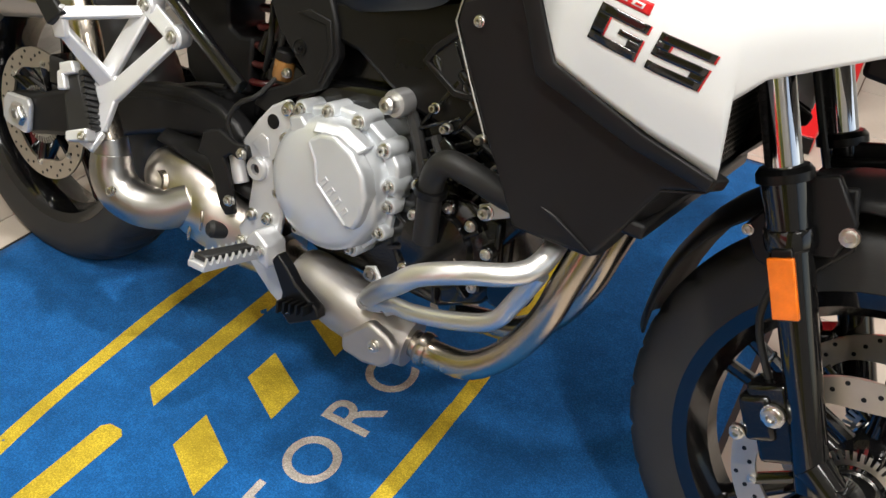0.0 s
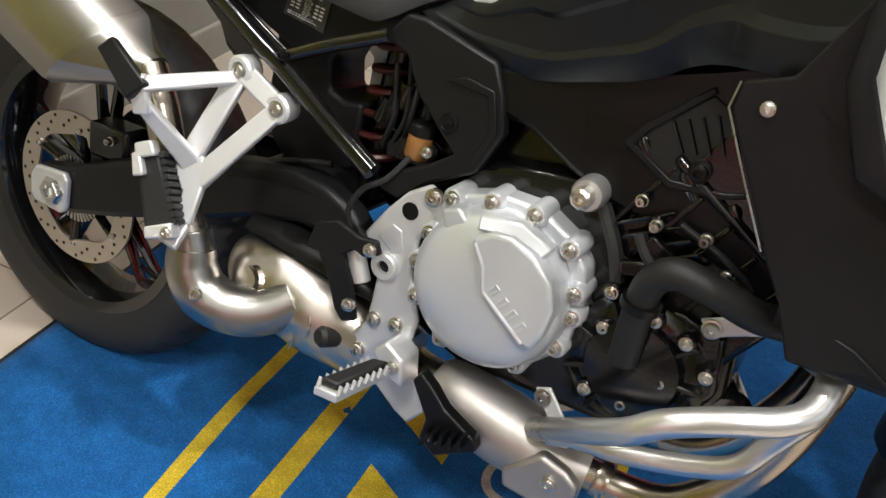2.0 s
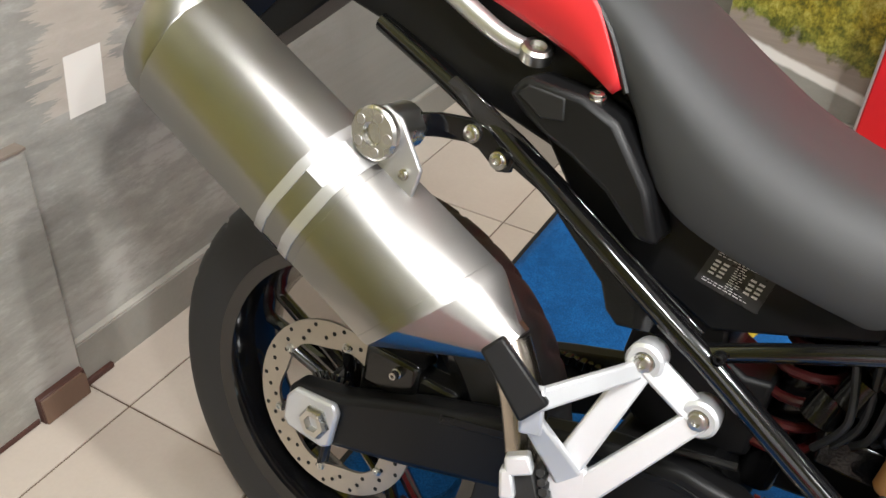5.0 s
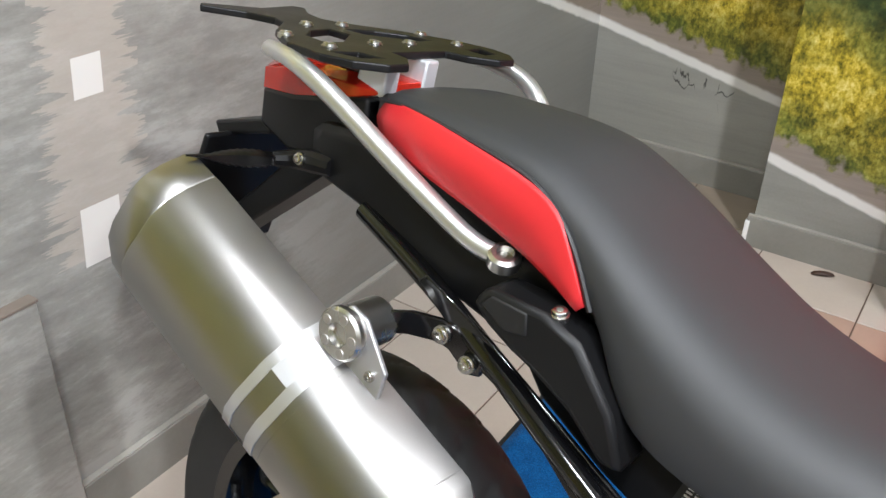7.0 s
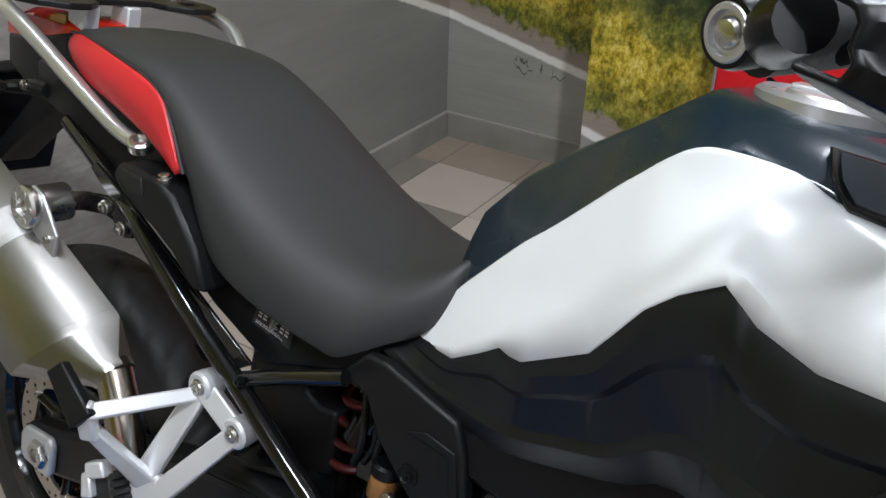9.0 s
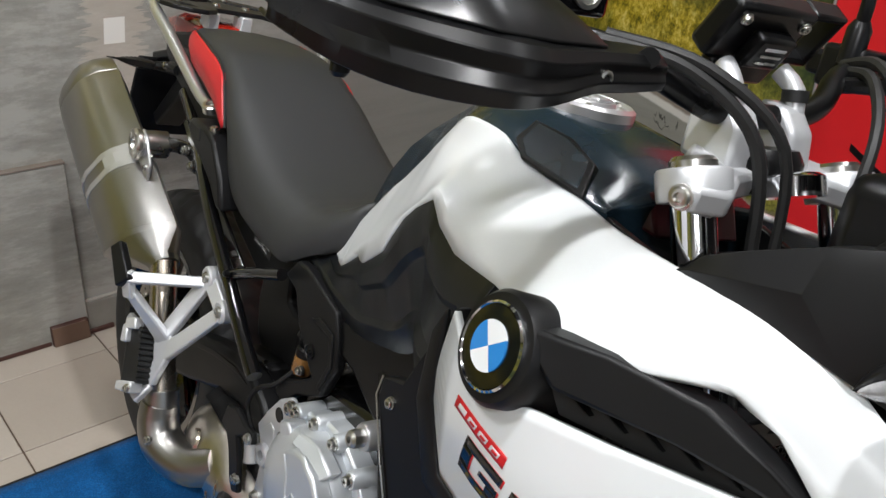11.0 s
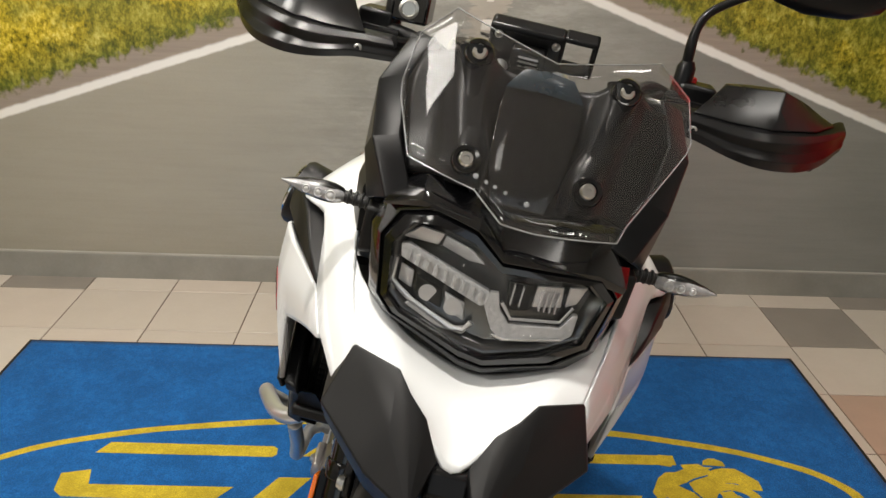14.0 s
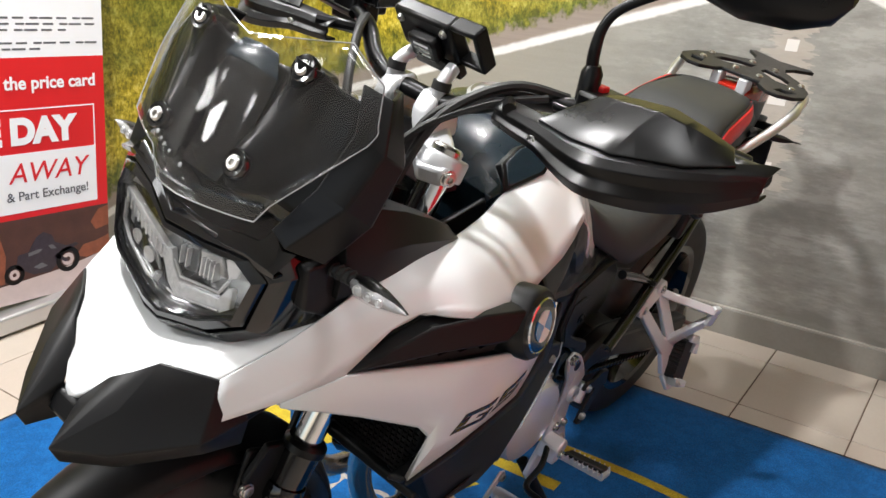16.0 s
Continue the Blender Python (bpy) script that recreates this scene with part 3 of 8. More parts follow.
# carpet mat with printed logo
MAT = (-0.098, -1.318, 1.385, 1.15)
mat_root = new("carpet_mat")
tagged(mat_root, "blue carpet mat with yellow and cream print, black rubber edge", "mat")
Z0 = 0.0035
bm = bmesh.new()
box(bm, (MAT[0] - 0.012, MAT[1] - 0.012, Z0), (MAT[2] + 0.012, MAT[3] + 0.012, Z0 + 0.0018))
part("rubber_edge", bm, GRIP, mat_root, bevel=0.001)
bm = bmesh.new()
nx, ny = 60, 100
gx = [MAT[0] + (MAT[2] - MAT[0]) * i / nx for i in range(nx + 1)]
gy = [MAT[1] + (MAT[3] - MAT[1]) * j / ny for j in range(ny + 1)]
sheet(bm, [[(x, y, Z0 + 0.0028 + 0.0006 * noise.noise((x * 7, y * 7, 0))) for y in gy] for x in gx])
part("carpet", bm, MATBLUE, mat_root, solid=0.0018, offset=-1)
ZP = Z0 + 0.0036


def printed(name, polys, mat, label=""):
    bm = bmesh.new()
    for k, poly in enumerate(polys):
        slab(bm, [(x, y, ZP) for x, y in poly], (0, 0, 0.0014 + 0.00012 * (k % 7)))
    part(name, bm, mat, mat_root, label)


EC, ERX, ERY = (0.638, -0.072), 0.331, 1.137


def ring(a0, a1, w, n=90):
    pts = []
    for s in (0, 1):
        rng = range(n + 1) if s == 0 else range(n, -1, -1)
        for i in rng:
            a = a0 + (a1 - a0) * i / n
            cx, cy = math.cos(a), math.sin(a)
            k = 1 - (w if s else 0) / ERX
            ky = 1 - (w if s else 0) / ERY
            jig = 0.0012 * math.sin(i * 7.3 + s)
            pts.append((EC[0] + (ERX * k + jig) * cx, EC[1] + (ERY * ky + jig) * cy))
    return pts


for q in range(4):
    printed("border_line", [ring(q * math.pi / 2, (q + 1) * math.pi / 2, 0.03, 30)], MATYELLOW)
BARS = [
    [(0.455, -0.875), (0.458, -0.445), (0.468, -0.433), (0.494, -0.432), (0.506, -0.442), (0.503, -0.9)],
    [(0.593, -0.953), (0.575, -0.885), (0.634, -0.87), (0.634, -0.515), (0.69, -0.556), (0.683, -0.92), (0.66, -0.945)],
    [(0.46, -0.333), (0.462, 0.02), (0.503, 0.02), (0.5, -0.364)],
    [(0.591, -0.329), (0.693, -0.388), (0.693, -0.47), (0.591, -0.41)],
    [(0.591, -0.14), (0.693, -0.196), (0.693, -0.276), (0.591, -0.219)],
    [(0.591, 0.05), (0.693, -0.006), (0.693, -0.086), (0.591, -0.029)],
    [(0.46, 0.13), (0.46, 0.62), (0.503, 0.62), (0.503, 0.10)],
    [(0.575, 0.11), (0.634, 0.125), (0.634, 0.50), (0.688, 0.48), (0.688, 0.09), (0.66, 0.06), (0.593, 0.05)],
]
for poly in BARS:
    printed("logo_bar", [poly], MATYELLOW)


def disc_ring(cx, cy, r0, r1, n=24):
    outer = [(cx + r1 * math.cos(2 * math.pi * i / n), cy + r1 * math.sin(2 * math.pi * i / n)) for i in range(n + 1)]
    inner = [(cx + r0 * math.cos(2 * math.pi * i / n), cy + r0 * math.sin(2 * math.pi * i / n)) for i in range(n, -1, -1)]
    return outer + inner


EMBLEM = [(0.559, 0.558), (0.535, 0.582), (0.533, 0.608), (0.520, 0.634), (0.500, 0.631), (0.495, 0.679), (0.508, 0.691), (0.513, 0.772), (0.565, 0.816), (0.605, 0.815), (0.601, 0.784), (0.576, 0.754),
          (0.575, 0.730), (0.614, 0.682), (0.650, 0.667), (0.677, 0.672), (0.698, 0.632), (0.693, 0.573), (0.673, 0.565), (0.687, 0.530), (0.674, 0.522), (0.645, 0.537), (0.619, 0.530)]
printed("logo_emblem", [EMBLEM, disc_ring(0.651, 0.731, 0.046, 0.074, 32), disc_ring(0.650, 0.728, 0.017, 0.030), [(0.650, 0.728), (0.640, 0.705), (0.615, 0.700), (0.607, 0.735), (0.630, 0.745)],
                        [(0.499, 0.690), (0.480, 0.696), (0.470, 0.712), (0.470, 0.730), (0.484, 0.747), (0.504, 0.750)], [(0.458, 0.581), (0.461, 0.608), (0.478, 0.616), (0.498, 0.613), (0.511, 0.603), (0.505, 0.576)],
                        [(0.711, 0.446), (0.690, 0.454), (0.675, 0.478), (0.674, 0.506), (0.688, 0.517), (0.710, 0.505), (0.721, 0.470)]], MATYELLOW, "yellow printed motorcycle emblem")
ZP += 0.0016
printed("emblem_line", [[(0.591, 0.604), (0.581, 0.622), (0.579, 0.631), (0.620, 0.637), (0.604, 0.618)], [(0.583, 0.628), (0.566, 0.650), (0.548, 0.690), (0.545, 0.689), (0.562, 0.648), (0.579, 0.626)], [(0.616, 0.634), (0.640, 0.646), (0.668, 0.668), (0.666, 0.671), (0.637, 0.649), (0.614, 0.637)],
                        [(0.655, 0.545), (0.640, 0.560), (0.646, 0.572), (0.650, 0.560)], [(0.676, 0.575), (0.682, 0.600), (0.672, 0.640), (0.669, 0.639), (0.678, 0.600), (0.673, 0.577)], [(0.520, 0.700), (0.512, 0.716), (0.508, 0.735), (0.512, 0.736), (0.517, 0.717), (0.524, 0.703)]], MATBLUE)
ZP -= 0.0016
LETTERS = "MOTORCYCLES"
for i, ch in enumerate(LETTERS):
    y = -0.664 + i * 0.1185
    words("mat_letter", ch, 0.135, Matrix.Translation((0.853, y, ZP + 0.0004)) @ pose(0, 0, 0, 0, 0, 90), MATWHITE, mat_root, 0.0008, "CENTER", 0.0012)

# red display stand behind the motorcycle
stand = tagged(new("display_stand"), "red display board standing on square-tube feet", "display stand")
bm = bmesh.new()
box(bm, (0.49, 1.60, 0.03), (1.35, 1.63, 1.75))
part("board", bm, RED, stand, bevel=0.004)
bm = bmesh.new()
box(bm, (0.482, 1.597, 0.03), (0.49, 1.633, 1.76))
part("edge_strip", bm, ALU, stand, "thin grey metal edge strip", bevel=0.003)
for x in (0.56, 1.28):
    bm = bmesh.new()
    box(bm, (x - 0.028, 1.29, 0.0035), (x + 0.028, 1.60, 0.055))
    part("foot", bm, RED, stand, bevel=0.004)
    bm = bmesh.new()
    box(bm, (x - 0.027, 1.282, 0.005), (x + 0.027, 1.291, 0.053))
    part("end_cap", bm, SATIN, stand, "black plastic end cap", bevel=0.002)
for k in range(2):
    bm = bmesh.new()
    slab(bm, [(0.62 + 0.05 * k, 1.5985, 0.62 - 0.09 * k), (0.95 + 0.05 * k, 1.5985, 0.44 - 0.09 * k), (1.3, 1.5985, 0.36 - 0.09 * k), (1.3, 1.5985, 0.33 - 0.09 * k), (0.95 + 0.05 * k, 1.5985, 0.41 - 0.09 * k), (0.62 + 0.05 * k, 1.5985, 0.60 - 0.09 * k)], (0, 0.002, 0))
    part("stripe", bm, SATIN, stand, "black printed stripe")

# pull-up banner on the other side
banner = tagged(new("pull_up_banner"), "pull-up banner with red and white print on a silver base", "banner")
BY = -1.80
bm = bmesh.new()
box(bm, (0.36, BY - 0.05, 0.012), (1.22, BY + 0.05, 0.075))
part("base", bm, ALU, banner, bevel=0.012, seg=3)
for x in (0.55, 1.05):
    bm = bmesh.new()
    box(bm, (x - 0.012, BY - 0.16, 0.0035), (x + 0.012, BY + 0.16, 0.014))
    part("foot", bm, ALU, banner, bevel=0.003)


LEAN = Matrix.Translation((0.444, BY, 0.07)) @ Matrix.Rotation(radians(-5.0), 4, "Y")


def print_panel(name, u0, u1, z0, z1, mat, lift=0.0, label=""):
    """A printed field; u: metres from the banner's edge."""
    bm = bmesh.new()
    box(bm, (u0, -0.001 - lift, z0 - 0.07), (u1, 0.001 + lift, z1 - 0.07))
    part(name, bm, mat, banner, label).matrix_basis = LEAN


W = 0.84
print_panel("forest_print", 0, W, 0.075, 0.335, CARDDARK)
print_panel("red_print", 0, W, 0.335, 0.84, RED)
print_panel("white_print", 0, W, 0.84, 2.0, CARDWHITE)
print_panel("white_field", 0.04, W, 0.355, 0.545, CARDWHITE, 0.001)
print_panel("white_rule", 0.044, W, 0.68, 0.684, CARDWHITE, 0.0012)
print_panel("white_rule", 0.040, 0.044, 0.545, 0.684, CARDWHITE, 0.0012)


def banner_text(text, width, u, z, mat, heavy=0.0, slant=0.0):
    """Letters that end u metres from the edge and are width metres long."""
    ob = words("banner_lettering", text, 0.1, Matrix.Identity(4), mat, banner, 0.0004, "LEFT", heavy, slant)
    k = width / max(v.co.x for v in ob.data.vertices)
    ob.matrix_basis = LEAN @ Matrix.Translation((u + width, 0.0035, z - 0.07)) @ pose(0, 0, 0, 90, 0, 180) @ Matrix.Diagonal((k, k, 1, 1))


banner_text("on the price card", 0.385, 0.035, 0.745, CARDWHITE, 0.0025)
banner_text("E DAY", 0.315, 0.105, 0.578, CARDWHITE, 0.006)
banner_text("AWAY", 0.285, 0.065, 0.452, RED, 0.0, 0.22)
banner_text("& Part Exchange!", 0.285, 0.075, 0.395, INK, 0.0008)
for k, (u0, z) in enumerate(((0.03, 0.955), (0.028, 0.937), (0.13, 0.919), (0.022, 0.880), (0.22, 0.862))):
    for q in range(9):
        u = u0 + 0.048 * q
        print_panel("text_bar", u, u + 0.043 - 0.008 * ((q * 5 + k) % 3), z, z + 0.006, INK, 0.0008, "small grey print")
bm = bmesh.new()
slab(bm, [(0.0, 0.0012, -0.014), (W, 0.0012, -0.014), (W, 0.0012, 0.02), (0.42, 0.0012, 0.050), (0.30, 0.0012, 0.058), (0.20, 0.0012, 0.066), (0.10, 0.0012, 0.082), (0.0, 0.0012, 0.102)], (0, 0.0004, 0))
part("road_print", bm, CARDPINK, banner, "pale pink printed road").matrix_basis = LEAN
flat_print = lambda pts, depth: [(px, depth, pz) for px, pz in pts]
for pts, shade in (([(0.0, 0.10), (0.09, 0.088), (0.13, 0.10), (0.10, 0.135), (0.05, 0.14), (0.0, 0.155)], CARDRUST), ([(0.0, 0.19), (0.05, 0.18), (0.07, 0.21), (0.04, 0.25), (0.0, 0.26)], CARDRUST), ([(0.385, 0.06), (0.44, 0.055), (0.44, 0.24), (0.40, 0.25), (0.375, 0.15)], CARDRUST)):
    part("foliage_print", slab(bmesh.new(), flat_print(pts, 0.0012), (0, 0.0003, 0)), shade, banner, "rust-red printed undergrowth").matrix_basis = LEAN
for u, z, r in ((0.161, 0.096, 0.044), (0.351, 0.083, 0.034)):
    part("picture_wheel", slab(bmesh.new(), flat_print(disc_ring(u, z, r * 0.62, r), 0.0018), (0, 0.0004, 0)), SATIN, banner).matrix_basis = LEAN
    part("picture_hub", slab(bmesh.new(), flat_print(disc_ring(u, z, r * 0.2, r * 0.5), 0.0018), (0, 0.0003, 0)), CARDPINK, banner).matrix_basis = LEAN
bm = bmesh.new()
for pts in ([(0.345, 0.10), (0.335, 0.145), (0.300, 0.150), (0.290, 0.165), (0.270, 0.195), (0.245, 0.208), (0.215, 0.192), (0.205, 0.165), (0.190, 0.158), (0.165, 0.145), (0.130, 0.150), (0.118, 0.142), (0.160, 0.128), (0.200, 0.120), (0.205, 0.085), (0.225, 0.068), (0.285, 0.070), (0.310, 0.085)], [(0.21, 0.115), (0.17, 0.088), (0.16, 0.096), (0.20, 0.125)]):
    slab(bm, flat_print(pts, 0.0018), (0, 0.0004, 0))
part("picture", bm, CARDNIGHT, banner, "dark printed motorcycle picture").matrix_basis = LEAN
for pts in ([(0.30, 0.135), (0.265, 0.14), (0.25, 0.15), (0.262, 0.153), (0.30, 0.146)], [(0.255, 0.105), (0.235, 0.09), (0.265, 0.085), (0.285, 0.095)], [(0.215, 0.160), (0.200, 0.142), (0.220, 0.145), (0.230, 0.158)]):
    part("picture_gleam", slab(bmesh.new(), flat_print(pts, 0.0022), (0, 0.0003, 0)), INK, banner).matrix_basis = LEAN

# a dry leaf on the tiles by the pillar
bm = bmesh.new()
sheet(bm, [[(0.034 * math.cos(a) * k, 0.014 * math.sin(a) * k, 0.006 * abs(math.sin(a)) * k + 0.0005) for k in (0.05, 0.5, 1.0)] for a in (2 * math.pi * i / 14 for i in range(15))])
ob = tagged(part("dry_leaf", bm, LEAF, solid=0.0006), "small curled brown dry leaf on the floor tiles", "leaf")
ob.matrix_basis = pose(0.295, 1.697, 0.0034, 0, 0, 25)


# ---- the motorcycle: x ahead from the rear axle, y to its left, z up; it leans on its side stand ----
bike = tagged(new("motorcycle"), "white adventure motorcycle with black trim and red seat sides", "motorcycle")
bike.matrix_basis = pose(0.004, -0.083, -0.004, -12.6, -0.1, -4.5)
SIDES = (-1, 1)


def tyre_mesh(cx, cz, R, half, rim_r, pitch):
    """A tyre with grooves cut into its crown."""
    bm = bmesh.new()
    prof = []
    for k in range(25):
        a = math.pi * (k / 24) - math.pi / 2
        h = half * math.sin(a)
        prof.append((rim_r + 0.004 + (R - rim_r - 0.004) * max(math.cos(a), 0) ** 0.52, h * (0.78 + 0.22 * math.cos(a) ** 0.5 if abs(h) < half * 0.999 else 0.78)))
    n, rings = 260, []
    for i in range(n):
        a = 2 * math.pi * i / n
        ring_v = []
        for r, h in prof:
            u = abs(h) / half
            groove = u < 0.72 and r > R - 0.05 and ((a / (2 * math.pi) * pitch + u * 0.9 + (0.5 if h > 0 else 0)) % 1.0) < 0.2 and u > 0.12
            rr = r - (0.005 if groove else 0)
            ring_v.append(bm.verts.new((cx + rr * math.cos(a), h, cz + rr * math.sin(a))))
        rings.append(ring_v)
    for i in range(n):
        a, b = rings[i], rings[(i + 1) % n]
        for k in range(len(prof) - 1):
            bm.faces.new((a[k], a[k + 1], b[k + 1], b[k]))
        bm.faces.new((a[-1], a[0], b[0], b[-1]))
    return bm


def wheel(name, label, cx, cz, R, half, rim_r, discs, disc_r, pitch, parent):
    w = part(name, lathe(bmesh.new(), [(0.018, -0.085), (0.034, -0.085), (0.04, -0.05), (0.046, -0.02), (0.046, 0.02), (0.04, 0.05), (0.034, 0.085), (0.018, 0.085)], (cx, 0, cz), (0, 1, 0), 28), GLOSS, parent, label)
    part("tyre", tyre_mesh(cx, cz, R, half, rim_r, pitch), RUBBER, w, "black road tyre with cut tread grooves", angle=50)
    hw = half * 0.8
    bm = bmesh.new()
    lathe(bm, [(rim_r + 0.006, -hw), (rim_r + 0.008, -hw + 0.006), (rim_r - 0.006, -hw + 0.012), (rim_r - 0.018, -hw * 0.5), (rim_r - 0.026, -0.012), (rim_r - 0.026, 0.012), (rim_r - 0.018, hw * 0.5),
               (rim_r - 0.006, hw - 0.012), (rim_r + 0.008, hw - 0.006), (rim_r + 0.006, hw), (rim_r - 0.014, hw - 0.004), (rim_r - 0.034, 0.016), (rim_r - 0.034, -0.016), (rim_r - 0.014, -hw + 0.004)], (cx, 0, cz), (0, 1, 0), 72, closed=True)
    part("rim", bm, GLOSS, w, "gloss black cast rim")
    for k in range(5):
        for d in (-0.17, 0.17):
            a = 2 * math.pi * (k / 5) + d + 0.3
            b = 2 * math.pi * (k / 5) + d * 0.75 + 0.3
            bm = bmesh.new()
            tube(bm, [(cx + 0.036 * math.cos(a), 0, cz + 0.036 * math.sin(a)), (cx + 0.1 * math.cos(b), 0.0, cz + 0.1 * math.sin(b)), (cx + (rim_r - 0.025) * math.cos(b * 1.0), 0, cz + (rim_r - 0.025) * math.sin(b))], [0.014, 0.0105, 0.0095], 10, 4, flat=1.5)
            part("spoke", bm, GLOSS, w)
    bm = bmesh.new()
    tube(bm, [(cx + (rim_r - 0.03) * 0.7, -0.012, cz - (rim_r - 0.03) * 0.714), (cx + (rim_r - 0.062) * 0.7, -0.03, cz - (rim_r - 0.062) * 0.714)], 0.0045, 8, 1)
    part("valve", bm, SATIN, w)
    for s, y in discs:
        bm = bmesh.new()
        n, inner, outer = 120, [], []
        r_in = disc_r - 0.036
        for y0 in (y - 0.0025, y + 0.0025):
            inner.append([bm.verts.new((cx + (r_in + 0.004 * math.sin(6 * t)) * math.cos(t), y0, cz + (r_in + 0.004 * math.sin(6 * t)) * math.sin(t))) for t in (2 * math.pi * i / n for i in range(n))])
            outer.append([bm.verts.new((cx + disc_r * math.cos(t), y0, cz + disc_r * math.sin(t))) for t in (2 * math.pi * i / n for i in range(n))])
        for i in range(n):
            j = (i + 1) % n
            bm.faces.new((inner[0][i], inner[0][j], outer[0][j], outer[0][i]))
            bm.faces.new((inner[1][j], inner[1][i], outer[1][i], outer[1][j]))
            bm.faces.new((outer[0][i], outer[0][j], outer[1][j], outer[1][i]))
            bm.faces.new((inner[0][j], inner[0][i], inner[1][i], inner[1][j]))
        d = part("brake_disc", bm, DISC, w, "drilled steel brake disc")
        bm = bmesh.new()
        for i in range(48):
            t = 2 * math.pi * i / 48
            r = disc_r - (0.007, 0.016, 0.025)[i % 3]
            lathe(bm, [(0.0032, -0.0031), (0.0032, 0.0031)], (cx + r * math.cos(t), y, cz + r * math.sin(t)), (0, 1, 0), 8)
        tagged(part("drilling", bm, SATIN, d), kind="stuff")
        for i in range(6):
            t = 2 * math.pi * i / 6 + 0.2
            bm = bmesh.new()
            tube(bm, [(cx + 0.04 * math.cos(t), y * 0.8, cz + 0.04 * math.sin(t)), (cx + (r_in + 0.006) * math.cos(t + 0.25), y, cz + (r_in + 0.006) * math.sin(t + 0.25))], 0.008, 8, 1, flat=0.6)
            part("disc_arm", bm, GLOSS, w)
            bolt("disc_bolt", w, (cx + (r_in + 0.008) * math.cos(t + 0.25), y + s * 0.002, cz + (r_in + 0.008) * math.sin(t + 0.25)), (0, s, 0), 0.006, 0.004)
        bm = bmesh.new()
        for i in range(40):
            t = 2 * math.pi * i / 40
            m = Matrix.Translation((cx, y + s * 0.004, cz)) @ Matrix.Rotation(-t, 4, "Y")
            box(bm, (0.045, -0.001, -0.002), (0.058, 0.001, 0.002), m)
        lathe(bm, [(0.040, -0.001), (0.046, -0.001), (0.046, 0.001), (0.040, 0.001)], (cx, y + s * 0.004, cz), (0, 1, 0), 40, closed=True)
        part("sensor_ring", bm, BRIGHT, w)
    return w


AXZ = 0.321
rear_wheel = wheel("rear_wheel", "black cast rear wheel", 0, AXZ, 0.321, 0.075, 0.222, [(-1, -0.066)], 0.1325, 34, bike)
rear_wheel.matrix_basis = Matrix.Translation((-0.015, -0.015, -0.014))
# rear caliper, axle and chain adjuster
bm = bmesh.new()
box(bm, (0.03, -0.098, 0.385), (0.115, -0.045, 0.445), Matrix.Identity(4))
box(bm, (0.105, -0.09, 0.375), (0.17, -0.05, 0.43))
box(bm, (0.02, -0.088, 0.33), (0.06, -0.072, 0.40))
part("rear_caliper", bm, ENGINE, bike, "black rear brake caliper", bevel=0.008)
bolt("caliper_pin", bike, (0.085, -0.099, 0.425), (0, -1, 0), 0.006, 0.012)
bm = bmesh.new()
tube(bm, [(0.115, -0.09, 0.40), (0.2, -0.085, 0.405), (0.3, -0.09, 0.445), (0.42, -0.1, 0.50), (0.5, -0.1, 0.52)], 0.0045, 8, 5)
part("brake_hose", bm, GRIP, bike)
adj = part("chain_adjuster", side(bmesh.new(), [(-0.058, 0.335), (-0.045, 0.352), (0.02, 0.358), (0.028, 0.345), (0.022, 0.292), (0.01, 0.284), (-0.05, 0.288), (-0.06, 0.3)], -0.137, 0.012), CAST, bike, "silver chain adjuster plate", bevel=0.004)
part("axle_nut", lathe(bmesh.new(), [(0.024, -0.012), (0.024, 0.004), (0.020, 0.010), (0.0125, 0.010), (0.0115, -0.006)], (-0.004, -0.137, AXZ), (0, -1, 0), 6), BRIGHT, adj)
part("axle", lathe(bmesh.new(), [(0.013, -0.13), (0.013, 0.12)], (0, 0, AXZ), (0, 1, 0), 16), BRIGHT, bike)

# swing arm
for s in SIDES:
    bm = bmesh.new()
    side(bm, [(-0.066, 0.345), (0.02, 0.366), (0.13, 0.412), (0.23, 0.447), (0.36, 0.487), (0.455, 0.503), (0.512, 0.496), (0.554, 0.476), (0.60, 0.43), (0.56, 0.415), (0.52, 0.427), (0.473, 0.429), (0.387, 0.407), (0.262, 0.359), (0.12, 0.312), (0.018, 0.283), (-0.066, 0.285)], s * 0.126, -s * 0.042)
    part("swing_arm", bm, BLACK, bike, "matt black swing arm", bevel=0.010, seg=3)
    bm = bmesh.new()
    side(bm, [(0.17, 0.420), (0.36, 0.473), (0.45, 0.487), (0.50, 0.480), (0.44, 0.477), (0.36, 0.462), (0.17, 0.409)], s * 0.1275, -s * 0.003)
    part("swing_arm_rib", bm, SATIN, bike, bevel=0.001)
part("swing_arm_bridge", side(bmesh.new(), [(0.36, 0.48), (0.48, 0.50), (0.52, 0.43), (0.38, 0.405)], -0.09, 0.18), BLACK, bike, bevel=0.01)
# chain and sprocket on the left
part("rear_sprocket", lathe(bmesh.new(), [(0.03, -0.003), (0.098, -0.003), (0.104, 0), (0.098, 0.003), (0.03, 0.003)], (0, 0.075, AXZ), (0, 1, 0), 44), SATIN, bike)
bm = bmesh.new()
for run in (((0.0, 0.425), (0.56, 0.475)), ((0.0, 0.222), (0.56, 0.385))):
    for i in range(52):
        t = i / 52
        x, z = run[0][0] + (run[1][0] - run[0][0]) * t, run[0][1] + (run[1][1] - run[0][1]) * t
        box(bm, (x, 0.068 + 0.003 * (i % 2), z - 0.006), (x + 0.009, 0.084 - 0.003 * (i % 2), z + 0.006))
tagged(part("drive_chain", bm, ENGINE, bike, "black drive chain", bevel=0.0015), kind="stuff")
